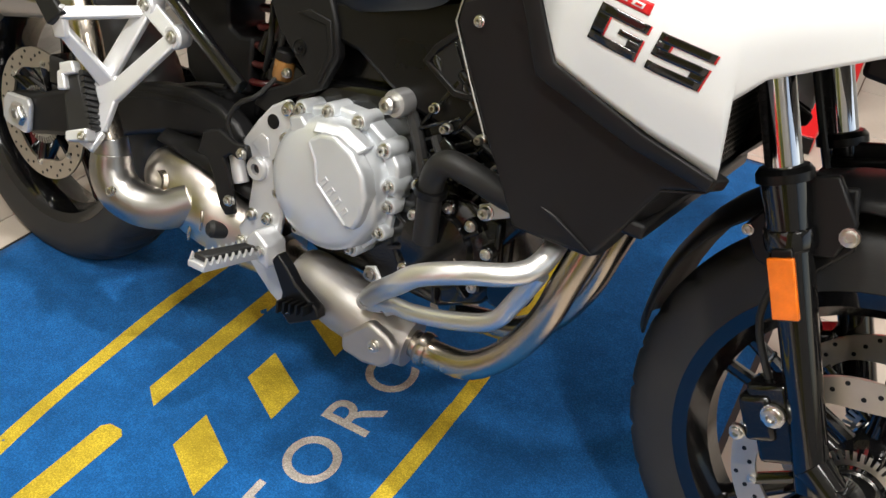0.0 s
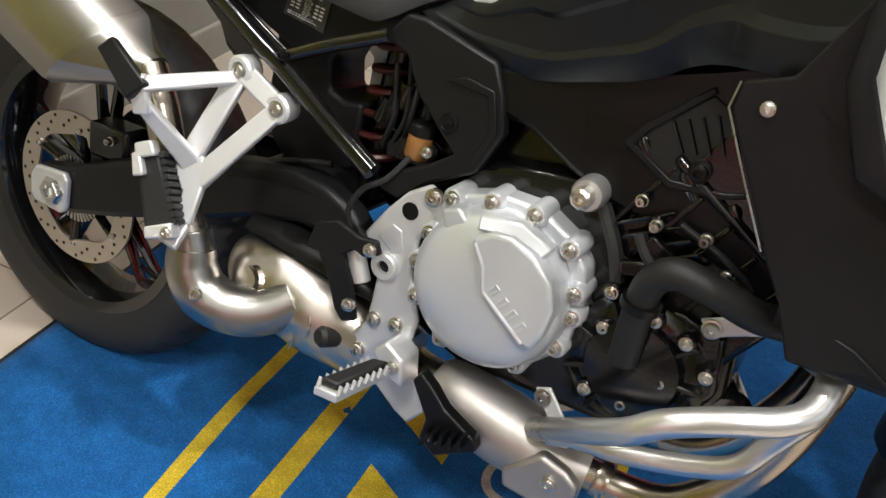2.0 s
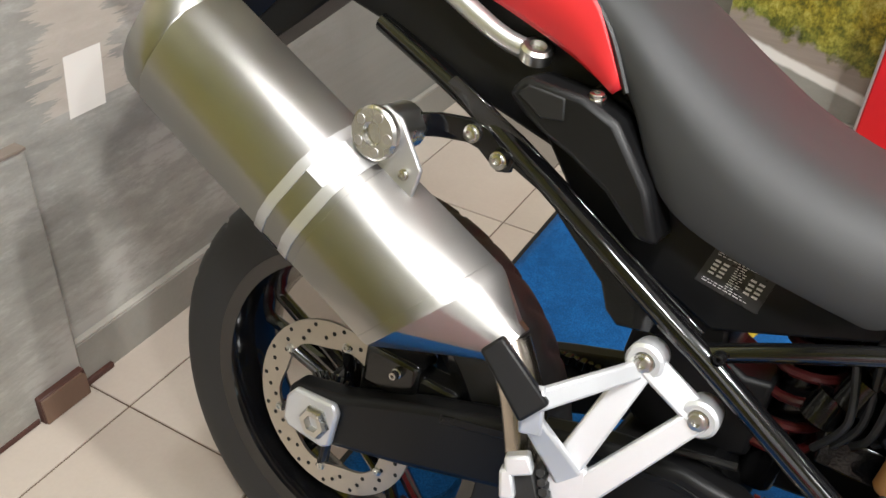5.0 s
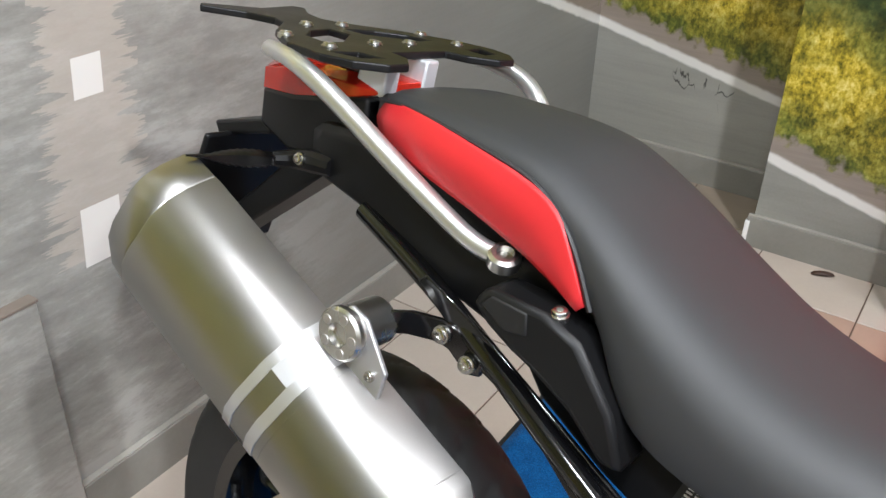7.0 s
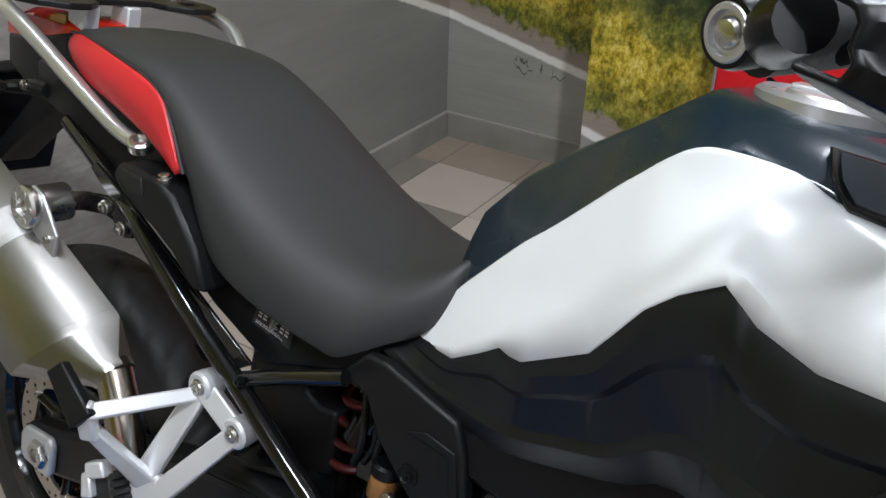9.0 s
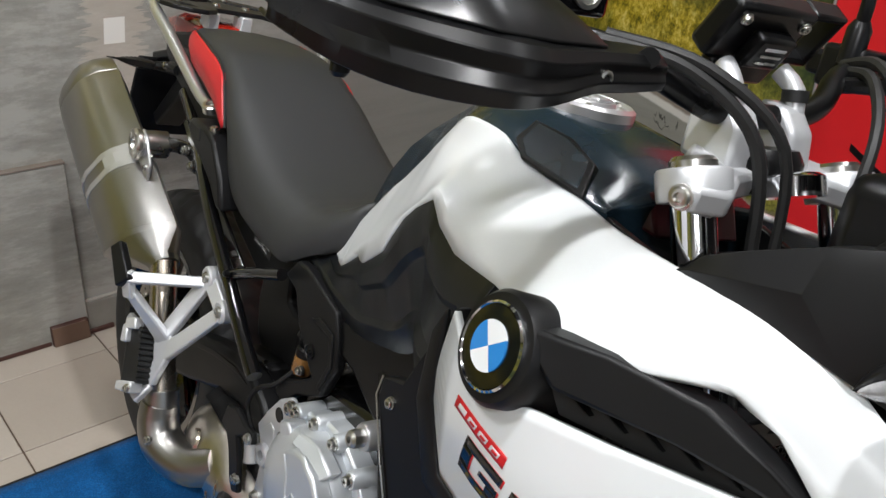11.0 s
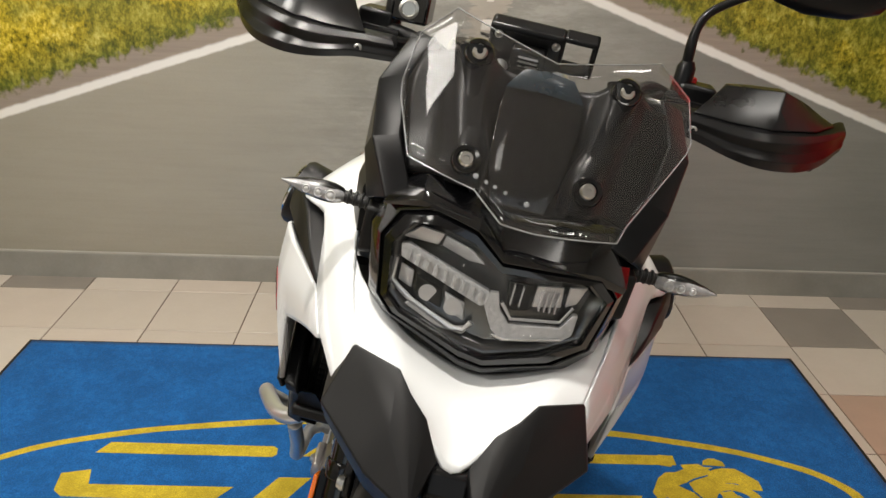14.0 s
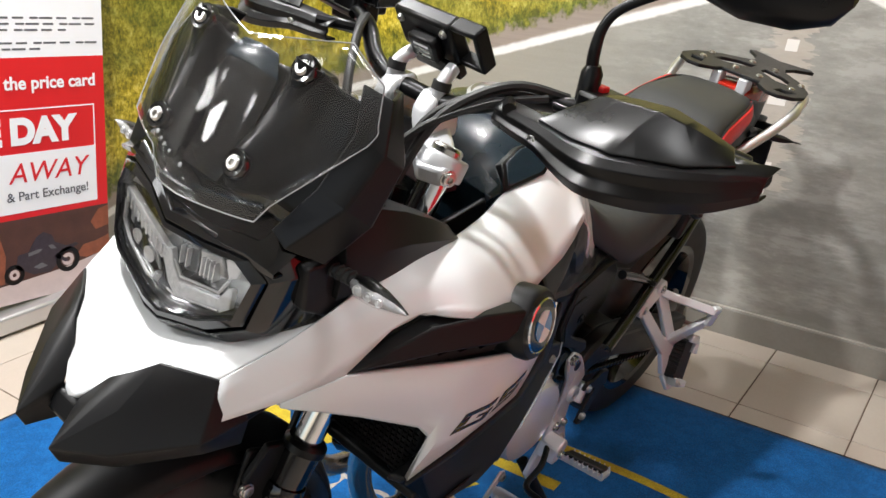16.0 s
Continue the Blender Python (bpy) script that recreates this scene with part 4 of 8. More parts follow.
# shock absorber
bm = bmesh.new()
coil = [(0.515 + 0.020 * (i / 90) + 0.034 * math.cos(i * 0.42), -0.01 + 0.034 * math.sin(i * 0.42), 0.50 + 0.19 * i / 90) for i in range(91)]
tube(bm, coil, 0.0058, 8, 1)
shock = part("shock_absorber", lathe(bmesh.new(), [(0.022, 0), (0.022, 0.22), (0.03, 0.225), (0.03, 0.26), (0.012, 0.27)], (0.512, -0.01, 0.46), (0.10, 0, 0.99), 20), ENGINE, bike, "black shock absorber")
part("spring", bm, SPRING, shock, "dark red coil spring")
for i in range(5):
    bm = bmesh.new()
    lathe(bm, [(0.012, -0.02), (0.019, -0.016), (0.019, 0.016), (0.012, 0.02)], (0.552 + 0.022 * i, -0.055 - 0.006 * (i % 2), 0.600 + 0.016 * ((i * 2) % 5)), (0.3, 0.2 - 0.1 * i, 1), 14)
    part("cable_fitting", bm, ENGINE, bike)
    bm = bmesh.new()
    tube(bm, [(0.555 + 0.016 * i, -0.07, 0.56 + 0.01 * i), (0.575 + 0.012 * i, -0.085 + 0.01 * (i % 2), 0.61), (0.56 + 0.02 * i, -0.07, 0.67 + 0.008 * i)], 0.0042, 7)
    part("seat_cable", bm, GRIP, bike)
bm = bmesh.new()
box(bm, (0.56, -0.07, 0.545), (0.64, -0.01, 0.585))
part("cable_tray", bm, ENGINE, bike, "black fittings under the seat", bevel=0.003)
pot = part("fluid_reservoir", lathe(bmesh.new(), [(0.014, 0), (0.0165, 0.004), (0.0165, 0.030), (0.014, 0.032)], (0.628, -0.11, 0.572), (0.1, 0.05, 1), 20), GOLD, bike, "amber brake fluid reservoir")
part("reservoir_cap", lathe(bmesh.new(), [(0.0175, 0), (0.0175, 0.012), (0.014, 0.015)], (0.631, -0.108, 0.603), (0.1, 0.05, 1), 20), SATIN, pot)
bolt("reservoir_bolt", bike, (0.652, -0.128, 0.590), (0, -1, 0), 0.006, 0.006)

# silencer
AX, AN = V((-0.906, 0, 0.423)), V((0.423, 0, 0.906))


def muffler_point(s, y, v):
    return AX * s + AN * v + V((0, y, 0))


SECTION = [(-0.1253, 0.666), (-0.147, 0.695), (-0.184, 0.685), (-0.211, 0.671), (-0.228, 0.654), (-0.248, 0.610), (-0.251, 0.588), (-0.244, 0.565), (-0.222, 0.549), (-0.175, 0.541), (-0.142, 0.552), (-0.124, 0.58), (-0.118, 0.62), (-0.119, 0.645)]
SECTION = [(-0.266 + 0.93 * (y + 0.25), v) for y, v in SECTION]
CEN = (-0.207, 0.617)


def muffler_ring(s, k, ds=0.0, c=CEN):
    out = []
    for y, v in SECTION:
        out.append(muffler_point(s + ds * ((v - 0.615) / 0.07), c[0] + (y - CEN[0]) * k, c[1] + (v - CEN[1]) * k))
    return out


silencer = part("silencer", loft(bmesh.new(), [muffler_ring(0.097, 0.985, -0.024), muffler_ring(0.103, 1.0, -0.024), muffler_ring(0.2, 1.0), muffler_ring(0.50, 1.0, 0.008), muffler_ring(0.508, 0.99, 0.008), muffler_ring(0.509, 0.975, 0.008), muffler_ring(0.511, 0.988, 0.008), muffler_ring(0.535, 0.97, 0.012), muffler_ring(0.552, 0.88, 0.014), muffler_ring(0.555, 0.7, 0.014)]), STEEL, bike, "brushed stainless steel silencer", angle=24)
bm = bmesh.new()
loft(bm, [[muffler_point(0.0 + 0.01, -0.197 + 0.026 * math.cos(t), 0.652 + 0.026 * math.sin(t)) for t in (1.1 + 2 * math.pi * k / 14 for k in range(14))],
          [muffler_point(0.022, -0.197 + 0.029 * math.cos(t), 0.650 + 0.029 * math.sin(t)) for t in (1.1 + 2 * math.pi * k / 14 for k in range(14))],
          muffler_ring(0.097, 0.985, -0.024)])
part("silencer_cone", bm, STEEL, silencer, "stainless steel front cone", angle=24)
for at_s, k in ((0.1100, 1.0015), (0.2325, 1.002)):
    part("weld_seam", loft(bmesh.new(), [muffler_ring(at_s, 0.99, -0.023 if at_s < 0.2 else 0.0), muffler_ring(at_s + 0.0004, k + 0.003, -0.023 if at_s < 0.2 else 0.0), muffler_ring(at_s + 0.0018, k + 0.003, -0.023 if at_s < 0.2 else 0.0), muffler_ring(at_s + 0.0022, 0.99, -0.023 if at_s < 0.2 else 0.0)]), STEEL, silencer, "rolled seam")
bm = bmesh.new()
for s0, s1 in ((0.243, 0.257), (0.283, 0.296)):
    loft(bm, [muffler_ring(s0, 1.0), muffler_ring(s0, 1.022), muffler_ring(s1, 1.022), muffler_ring(s1, 1.0)])
ra, rb = muffler_ring(0.257, 1.02), muffler_ring(0.283, 1.02)
for i in (3, 7, 8, 9, 10, 11, 12, 13, 0, 1, 2):
    j = (i + 1) % 14
    bm.faces.new([bm.verts.new(p) for p in (ra[i], ra[j], rb[j], rb[i])])
part("clamp_band", bm, ALU, silencer, "satin clamp band round the silencer", angle=40)
bm = bmesh.new()
slab(bm, [(0.118, -0.1935, 0.702), (0.03, -0.1935, 0.735), (0.045, -0.1935, 0.772), (0.07, -0.1935, 0.79), (0.092, -0.1935, 0.782), (0.125, -0.1935, 0.735)], (0, 0.006, 0))
part("silencer_tab", bm, ALU, silencer, bevel=0.002)
knob = part("silencer_knob", lathe(bmesh.new(), [(0.026, -0.05), (0.026, 0.0), (0.029, 0.003), (0.029, 0.009), (0.026, 0.012), (0.013, 0.012), (0.011, 0.006)], (0.069, -0.196, 0.761), (0, -1, 0), 28), BRIGHT, silencer, "turned silver mounting knob")
# flat darker discs carry the shade of the knob's five pockets
for k in range(5):
    t = 2 * math.pi * k / 5
    bm = bmesh.new()
    lathe(bm, [(0.0055, 0), (0.005, 0.0008)], (0.069 + 0.0195 * math.cos(t), -0.2081, 0.761 + 0.0195 * math.sin(t)), (0, -1, 0), 12)
    part("knob_pocket_shade", bm, SHIELD, silencer)
bolt("tab_bolt", silencer, (0.106, -0.195, 0.726), (0, -1, 0), 0.005, 0.004)
bm = bmesh.new()
slab(bm, [(0.058, -0.166, 0.774), (0.105, -0.141, 0.784), (0.140, -0.133, 0.787), (0.160, -0.132, 0.783), (0.196, -0.132, 0.762), (0.194, -0.132, 0.744), (0.178, -0.132, 0.740), (0.152, -0.132, 0.757), (0.138, -0.133, 0.760), (0.105, -0.141, 0.757), (0.058, -0.166, 0.748)], (0, 0.007, 0))
hang = part("silencer_hanger", bm, GLOSS, bike, "flat gloss black silencer hanger bracket", bevel=0.002)
bolt("hanger_bolt", hang, (0.145, -0.138, 0.773), (0, -1, 0), 0.008, 0.006)
bolt("hanger_bolt", hang, (0.181, -0.138, 0.755), (0, -1, 0), 0.008, 0.006)
# link pipe, elbow shield and catalyst box
part("link_pipe", tube(bmesh.new(), [(0.262, -0.198, 0.602), (0.292, -0.204, 0.555), (0.318, -0.208, 0.49), (0.348, -0.211, 0.43), (0.375, -0.213, 0.375)], 0.0235, 18), HEADER, bike, "gold-tinted stainless link pipe")
part("pipe_collar", tube(bmesh.new(), [(0.359, -0.212, 0.405), (0.375, -0.213, 0.362)], 0.030, 20, 1), STEEL, bike, "steel pipe collar", bevel=0.002)
elbow = part("elbow_shield", tube(bmesh.new(), [(0.368, -0.214, 0.385), (0.372, -0.216, 0.352), (0.392, -0.214, 0.322), (0.43, -0.202, 0.308), (0.47, -0.182, 0.312), (0.505, -0.155, 0.335)], [0.032, 0.036, 0.037, 0.036, 0.035, 0.034], 22), STEEL, bike, "brushed steel elbow heat shield")
bolt("shield_bolt", elbow, (0.405, -0.243, 0.334), (0.1, -1, 0.1), 0.008, 0.006)
bolt("shield_bolt", elbow, (0.455, -0.218, 0.305), (0.2, -1, 0.1), 0.008, 0.006)
part("catalyst", tube(bmesh.new(), [(0.385, -0.135, 0.338), (0.41, -0.13, 0.340), (0.46, -0.12, 0.330), (0.53, -0.115, 0.312), (0.6, -0.09, 0.285), (0.66, -0.09, 0.275)], [0.03, 0.055, 0.068, 0.068, 0.062, 0.045], 28), CATALYST, bike, "heat-tinted steel catalyst box")
bm = bmesh.new()
tube(bm, [(0.525, -0.09, 0.3055), (0.531, -0.09, 0.304)], 0.068, 24, 1)
part("catalyst_seam", bm, STEEL, bike)
part("catalyst_cover", sheet(bmesh.new(), [[(0.40 + 0.22 * u, -0.09 + 0.085 * math.sin(a), 0.335 - 0.03 * u + 0.095 * math.cos(a)) for a in (-0.75 + 0.2 * k for k in range(9))] for u in (0, 0.25, 0.5, 0.75, 1)]), BLACK, bike, "black shield over the catalyst", solid=0.003)
for x, y, z in ((0.50, -0.178, 0.338), (0.545, -0.176, 0.318), (0.52, -0.178, 0.292)):
    bm = bmesh.new()
    tube(bm, [(x, y, z + 0.016), (x + 0.004, y - 0.004, z), (x, y - 0.002, z - 0.018)], 0.0028, 6, 4)
    part("weld_bead", bm, HEADER, bike)
part("catalyst_dent", lathe(bmesh.new(), [(0.026, -0.004), (0.022, 0.0015), (0.012, -0.001), (0.004, -0.003)], (0.445, -0.183, 0.348), (-0.25, -0.95, 0.3), 24), HEADER, bike, "heat-browned dent")
part("catalyst_stop", lathe(bmesh.new(), [(0.012, -0.02), (0.015, -0.012), (0.015, 0.01), (0.010, 0.016)], (0.572, -0.168, 0.31), (-0.4, -0.9, 0.2), 16), GRIP, bike, "black rubber stop")
# passenger footrest hangers on both sides
for s in SIDES:
    Y = lambda v: s * v
    A, B, L1, L2 = V((0.393, Y(0.168), 0.629)), V((0.457, Y(0.168), 0.596)), V((0.336, Y(0.286), 0.610)), V((0.334, Y(0.278), 0.585))
    ND, KN, LG, FT_ = V((0.353, Y(0.218), 0.521)), V((0.377, Y(0.222), 0.485)), V((0.376, Y(0.242), 0.430)), V((0.372, Y(0.268), 0.405))
    out = V((0.25, s * 0.9, 0.35)).normalized()

    def strut(p, q, w0, w1, parent, name="hanger_arm", deep=0.014, mat=None):
        """A flat bar with tapering width between two points, its broad face outwards."""
        d = (q - p).normalized()
        n = d.cross(out).normalized()
        o = n.cross(d).normalized()
        o = o if o.dot(out) > 0 else -o
        bm = bmesh.new()
        slab(bm, [p + n * w0 + o * deep / 2, q + n * w1 + o * deep / 2, q - n * w1 + o * deep / 2, p - n * w0 + o * deep / 2], -o * deep)
        ob = part(name, bm, mat or CAST, parent, bevel=0.003)
        return ob

    hanger = strut(A, ND.lerp(KN, 0.3), 0.0135, 0.015, bike, "footrest_hanger")
    hanger["label"] = "silver cast passenger footrest hanger"
    strut(A, B, 0.0135, 0.0135, hanger)
    strut(B, KN, 0.012, 0.015, hanger)
    strut(A.lerp(ND, 0.1), L1, 0.009, 0.010, hanger)
    strut(L2, ND.lerp(KN, 0.5), 0.009, 0.014, hanger)
    strut(L1 + V((-0.004, 0, 0.012)), L2 + V((0.002, 0, -0.012)), 0.011, 0.011, hanger)
    strut(ND.lerp(KN, 0.3), KN.lerp(LG, 0.25), 0.022, 0.014, hanger)
    strut(KN, LG, 0.013, 0.011, hanger)
    strut(LG, FT_, 0.011, 0.016, hanger)
    if s < 0:
        strut(L1 + V((-0.052, Y(0.002), 0.038)), L1 + V((0.004, Y(0.004), -0.008)), 0.012, 0.016, hanger, "rubber_guard", 0.016, BLACK)
    for c in (A, B):
        part("hanger_boss", lathe(bmesh.new(), [(0.018, -0.018), (0.0195, -0.004), (0.0195, 0.006), (0.0165, 0.009), (0.0115, 0.009), (0.010, 0.004)], c, (0, s, 0), 26), CAST, hanger)
        bolt("hanger_bolt", hanger, c + V((0, Y(0.008), 0)), (0, s, 0), 0.0085, 0.006)
    # folded rubber peg, its hinge and foot
    pa, pb = V((0.330, Y(0.262), 0.515)), V((0.370, Y(0.276), 0.430))
    d = (pb - pa).normalized()
    n = d.cross(out).normalized()
    bm = bmesh.new()
    slab(bm, [pa + n * 0.018, pb + n * 0.024, pb - n * 0.022, pa - n * 0.016], out * -0.03)
    peg = part("passenger_footrest", bm, GRIP, hanger, "folded rubber passenger footrest", bevel=0.006)
    side_n = n if n.x > 0 else -n
    for k in range(10):
        c = pa.lerp(pb, 0.04 + 0.1 * k) + side_n * 0.020
        part("footrest_rib", tube(bmesh.new(), [c + out * 0.004, c - out * 0.032], 0.0046, 6, 1), GRIP, peg)
    strut(pa - d * 0.016, pa + d * 0.004, 0.012, 0.014, hanger, "footrest_hinge", 0.02, CAST)
    strut(pa - d * 0.004 - side_n * 0.012, pa + d * 0.026 - side_n * 0.014, 0.006, 0.008, hanger, "hinge_cheek", 0.02, CAST)
    strut(pb + d * 0.004 - side_n * 0.018, pb + d * 0.006 + side_n * 0.02, 0.008, 0.010, hanger, "footrest_clevis", 0.026, CAST)
    bolt("clevis_bolt", hanger, pb + d * 0.008 + out * 0.013 + side_n * 0.012, out, 0.006, 0.005)
# subframe, side covers, tail
part("seat_base", side(bmesh.new(), [(0.22, 0.78), (0.33, 0.70), (0.42, 0.668), (0.56, 0.70), (0.62, 0.735), (0.66, 0.75), (0.655, 0.775), (0.50, 0.765), (0.30, 0.83)], -0.099, 0.198), BLACK, bike, "black seat base", bevel=0.006)
for s in SIDES:
    sub = part("subframe_rail", tube(bmesh.new(), [(-0.02, s * 0.085, 0.845), (0.10, s * 0.105, 0.805), (0.20, s * 0.128, 0.768), (0.30, s * 0.146, 0.722), (0.40, s * 0.158, 0.672), (0.45, s * 0.163, 0.648), (0.53, s * 0.172, 0.606), (0.61, s * 0.178, 0.563)], 0.0125, 14), GLOSS, bike, "gloss black subframe tube")
    part("subframe_strut", tube(bmesh.new(), [(0.442, s * 0.158, 0.656), (0.51, s * 0.156, 0.688), (0.59, s * 0.150, 0.720)], 0.0095, 12), GLOSS, bike, "gloss black subframe strut")
    bm = bmesh.new()
    side(bm, [(0.20, 0.80), (0.25, 0.74), (0.33, 0.694), (0.43, 0.652), (0.575, 0.706), (0.60, 0.742), (0.62, 0.765), (0.45, 0.77), (0.36, 0.81), (0.26, 0.86)], s * 0.104, -s * 0.02)
    part("side_cover", bm, BLACK, bike, "matt black side cover under the seat", bevel=0.004)
    bolt("subframe_bolt", bike, (0.456, s * 0.173, 0.664), (0, s, 0), 0.005, 0.005, SATIN)
LQ = [V((0.411, -0.1052, 0.741)), V((0.474, -0.1052, 0.735)), V((0.465, -0.1052, 0.688)), V((0.400, -0.1052, 0.699))]
lab = part("warning_label", slab(bmesh.new(), LQ, (0, -0.0008, 0)), LABEL, bike, "small black warning label")
label_at = lambda u, v: LQ[0].lerp(LQ[1], u).lerp(LQ[3].lerp(LQ[2], u), v) + V((0, -0.0010, 0))
bm = bmesh.new()
rng = random.Random(5)


def label_bar(u0, u1, v0, v1):
    slab(bm, [label_at(u0, v0), label_at(u1, v0), label_at(u1, v1), label_at(u0, v1)], (0, -0.0004, 0))


for r in range(15):
    v = 0.07 + 0.058 * r
    blocks = ((0.42, 0.60),) if 2 < r < 13 else ((0.08, 0.60 + 0.1 * (r % 3)),)
    for u0, u1 in blocks:
        u = u0
        while u < u1 - 0.04:
            w = rng.uniform(0.03, 0.09)
            label_bar(u, min(u + w, u1), v, v + 0.015)
            u += w + 0.025
for c in range(2):
    for r in range(4):
        label_bar(0.10 + 0.13 * c, 0.19 + 0.13 * c, 0.32 + 0.105 * r, 0.37 + 0.105 * r)
        label_bar(0.68 + 0.13 * c, 0.77 + 0.13 * c, 0.36 + 0.105 * r, 0.41 + 0.105 * r)
tagged(part("label_text", bm, CARDWHITE, lab), kind="stuff")
# black inner mudguard behind the shock, under the seat
part("inner_mudguard", side(bmesh.new(), [(0.345, 0.735), (0.50, 0.745), (0.50, 0.685), (0.455, 0.665), (0.440, 0.635), (0.445, 0.600), (0.47, 0.590), (0.50, 0.595), (0.50, 0.50), (0.40, 0.46), (0.352, 0.50), (0.338, 0.56), (0.345, 0.64)], -0.045, 0.09), BLACK, bike, "black inner mudguard under the seat", bevel=0.006)
for s in SIDES:
    bm = bmesh.new()
    side(bm, [(0.10, 0.815), (0.132, 0.792), (0.190, 0.752), (0.241, 0.732), (0.282, 0.698), (0.318, 0.668), (0.330, 0.642), (0.345, 0.630), (0.40, 0.640), (0.43, 0.660), (0.32, 0.720), (0.20, 0.785), (0.11, 0.825)], s * 0.131, -s * 0.006)
    part("rail_gusset", bm, GLOSS, bike, "gloss black gusset under the seat rail", bevel=0.002)
part("inner_panel", side(bmesh.new(), [(0.50, 0.72), (0.66, 0.71), (0.70, 0.60), (0.68, 0.50), (0.60, 0.44), (0.52, 0.43), (0.47, 0.50), (0.50, 0.56)], 0.03, 0.03), BLACK, bike, "black inner panel behind the shock", bevel=0.005)

# ---- engine, frame and lower parts ----
engine = part("engine", side(bmesh.new(), [(0.64, 0.36), (0.66, 0.54), (0.72, 0.60), (0.86, 0.62), (0.95, 0.60), (1.06, 0.52), (1.07, 0.42), (1.04, 0.36), (0.97, 0.325), (0.74, 0.32)], -0.115, 0.23), ENGINE, bike, "black painted twin-cylinder engine", bevel=0.012, seg=3)
m_cyl = Matrix.Translation((1.0, 0, 0.56)) @ Matrix.Rotation(radians(32), 4, "Y")
bm = bmesh.new()
box(bm, (-0.10, -0.12, -0.06), (0.10, 0.12, 0.07), m_cyl)
part("cylinder_block", bm, ENGINE, engine, bevel=0.008)
bm = bmesh.new()
box(bm, (-0.095, -0.128, 0.07), (0.095, 0.128, 0.15), m_cyl)
box(bm, (-0.11, -0.132, 0.062), (0.11, 0.132, 0.076), m_cyl)
box(bm, (-0.075, -0.122, 0.15), (0.075, 0.122, 0.20), m_cyl)
part("cylinder_head", bm, ENGINE, engine, bevel=0.006)
for k in range(5):
    bm = bmesh.new()
    box(bm, (-0.105 + 0.042 * k, -0.127, -0.045), (-0.098 + 0.042 * k, -0.115, 0.06), m_cyl)
    part("cylinder_rib", bm, ENGINE, engine, bevel=0.002)
# round crank cover with ribs and bolts
crank = part("crank_cover", lathe(bmesh.new(), [(0.085, -0.03), (0.085, 0.008), (0.078, 0.014), (0.06, 0.016), (0.055, 0.026), (0.03, 0.03)], (0.965, -0.122, 0.43), (0, -1, 0), 40), ENGINE, engine, "black ribbed crank cover")
bm = bmesh.new()
for k in range(9):
    t = 2 * math.pi * k / 9
    m = Matrix.Translation((0.965, -0.138, 0.43)) @ Matrix.Rotation(t, 4, "Y")
    box(bm, (0.03, -0.008, -0.003), (0.082, 0.004, 0.003), m)
part("cover_rib", bm, ENGINE, crank, bevel=0.0015)
side_cover = part("water_pump_cover", side(bmesh.new(), [(0.895, 0.40), (0.90, 0.47), (0.94, 0.51), (1.0, 0.515), (1.05, 0.50), (1.06, 0.43), (1.03, 0.38), (0.96, 0.355), (0.91, 0.365)], -0.132, 0.03), ENGINE, engine, bevel=0.006)
for x, z in ((0.92, 0.511), (0.975, 0.497), (1.014, 0.485), (1.000, 0.428), (0.966, 0.382), (0.92, 0.381), (0.922, 0.466), (1.045, 0.455), (1.035, 0.40)):
    part("bolt_boss", lathe(bmesh.new(), [(0.011, -0.02), (0.011, 0.006), (0.009, 0.008)], (x, -0.138, z), (0, -1, 0), 14), ENGINE, engine)
    bolt("cover_bolt", engine, (x, -0.145, z), (0, -1, 0), 0.0065, 0.006)
for x, z in ((0.923, 0.622), (0.999, 0.602), (0.945, 0.60), (1.03, 0.57)):
    bolt("head_bolt", engine, (x, -0.135, z), (0, -1, 0), 0.006, 0.012)
for x, z, a in ((0.955, 0.575, 0.5), (0.990, 0.560, 0.5), (1.022, 0.542, 0.5), (0.935, 0.545, -0.3), (1.045, 0.520, -0.3)):
    bm = bmesh.new()
    box(bm, (-0.016, -0.006, -0.009), (0.016, 0.006, 0.009), Matrix.Translation((x, -0.136, z)) @ Matrix.Rotation(a, 4, "Y"))
    part("engine_connector", bm, ENGINE, engine, "glossy black plug", bevel=0.003)
for k in range(6):
    part("head_fin", tube(bmesh.new(), [(0.900 + 0.012 * k, -0.131, 0.585 - 0.012 * k), (0.960 + 0.012 * k, -0.131, 0.618 - 0.012 * k)], 0.0024, 6, 1), ENGINE, engine)
bm = bmesh.new()
tube(bm, [(0.93, -0.135, 0.585), (0.95, -0.138, 0.56), (0.985, -0.138, 0.54)], 0.008, 8)
tube(bm, [(0.88, -0.125, 0.60), (0.905, -0.13, 0.56), (0.92, -0.132, 0.52)], 0.009, 8)
tube(bm, [(1.06, -0.12, 0.56), (1.02, -0.135, 0.59), (0.97, -0.135, 0.61)], 0.004, 8)
part("engine_wiring", bm, GRIP, engine, "black cables and hoses")
for x, z, r in ((0.985, 0.62, 0.012), (1.04, 0.60, 0.012), (0.93, 0.64, 0.010)):
    part("coil_cap", lathe(bmesh.new(), [(r, 0), (r, 0.05), (r * 0.7, 0.056)], (x, -0.11, z), (-0.5, -0.2, 0.8), 14), GLOSS, engine)
part("coolant_hose", tube(bmesh.new(), [(0.955, -0.158, 0.445), (0.958, -0.168, 0.50), (0.963, -0.178, 0.548), (0.985, -0.185, 0.575), (1.025, -0.18, 0.57), (1.075, -0.165, 0.553), (1.13, -0.13, 0.545)], 0.0175, 16), GRIP, bike, "thick black coolant hose")
part("hose_clip", lathe(bmesh.new(), [(0.0225, -0.005), (0.0225, 0.005)], (0.960, -0.173, 0.525), (0.1, -0.15, 1), 20), SATIN, bike)
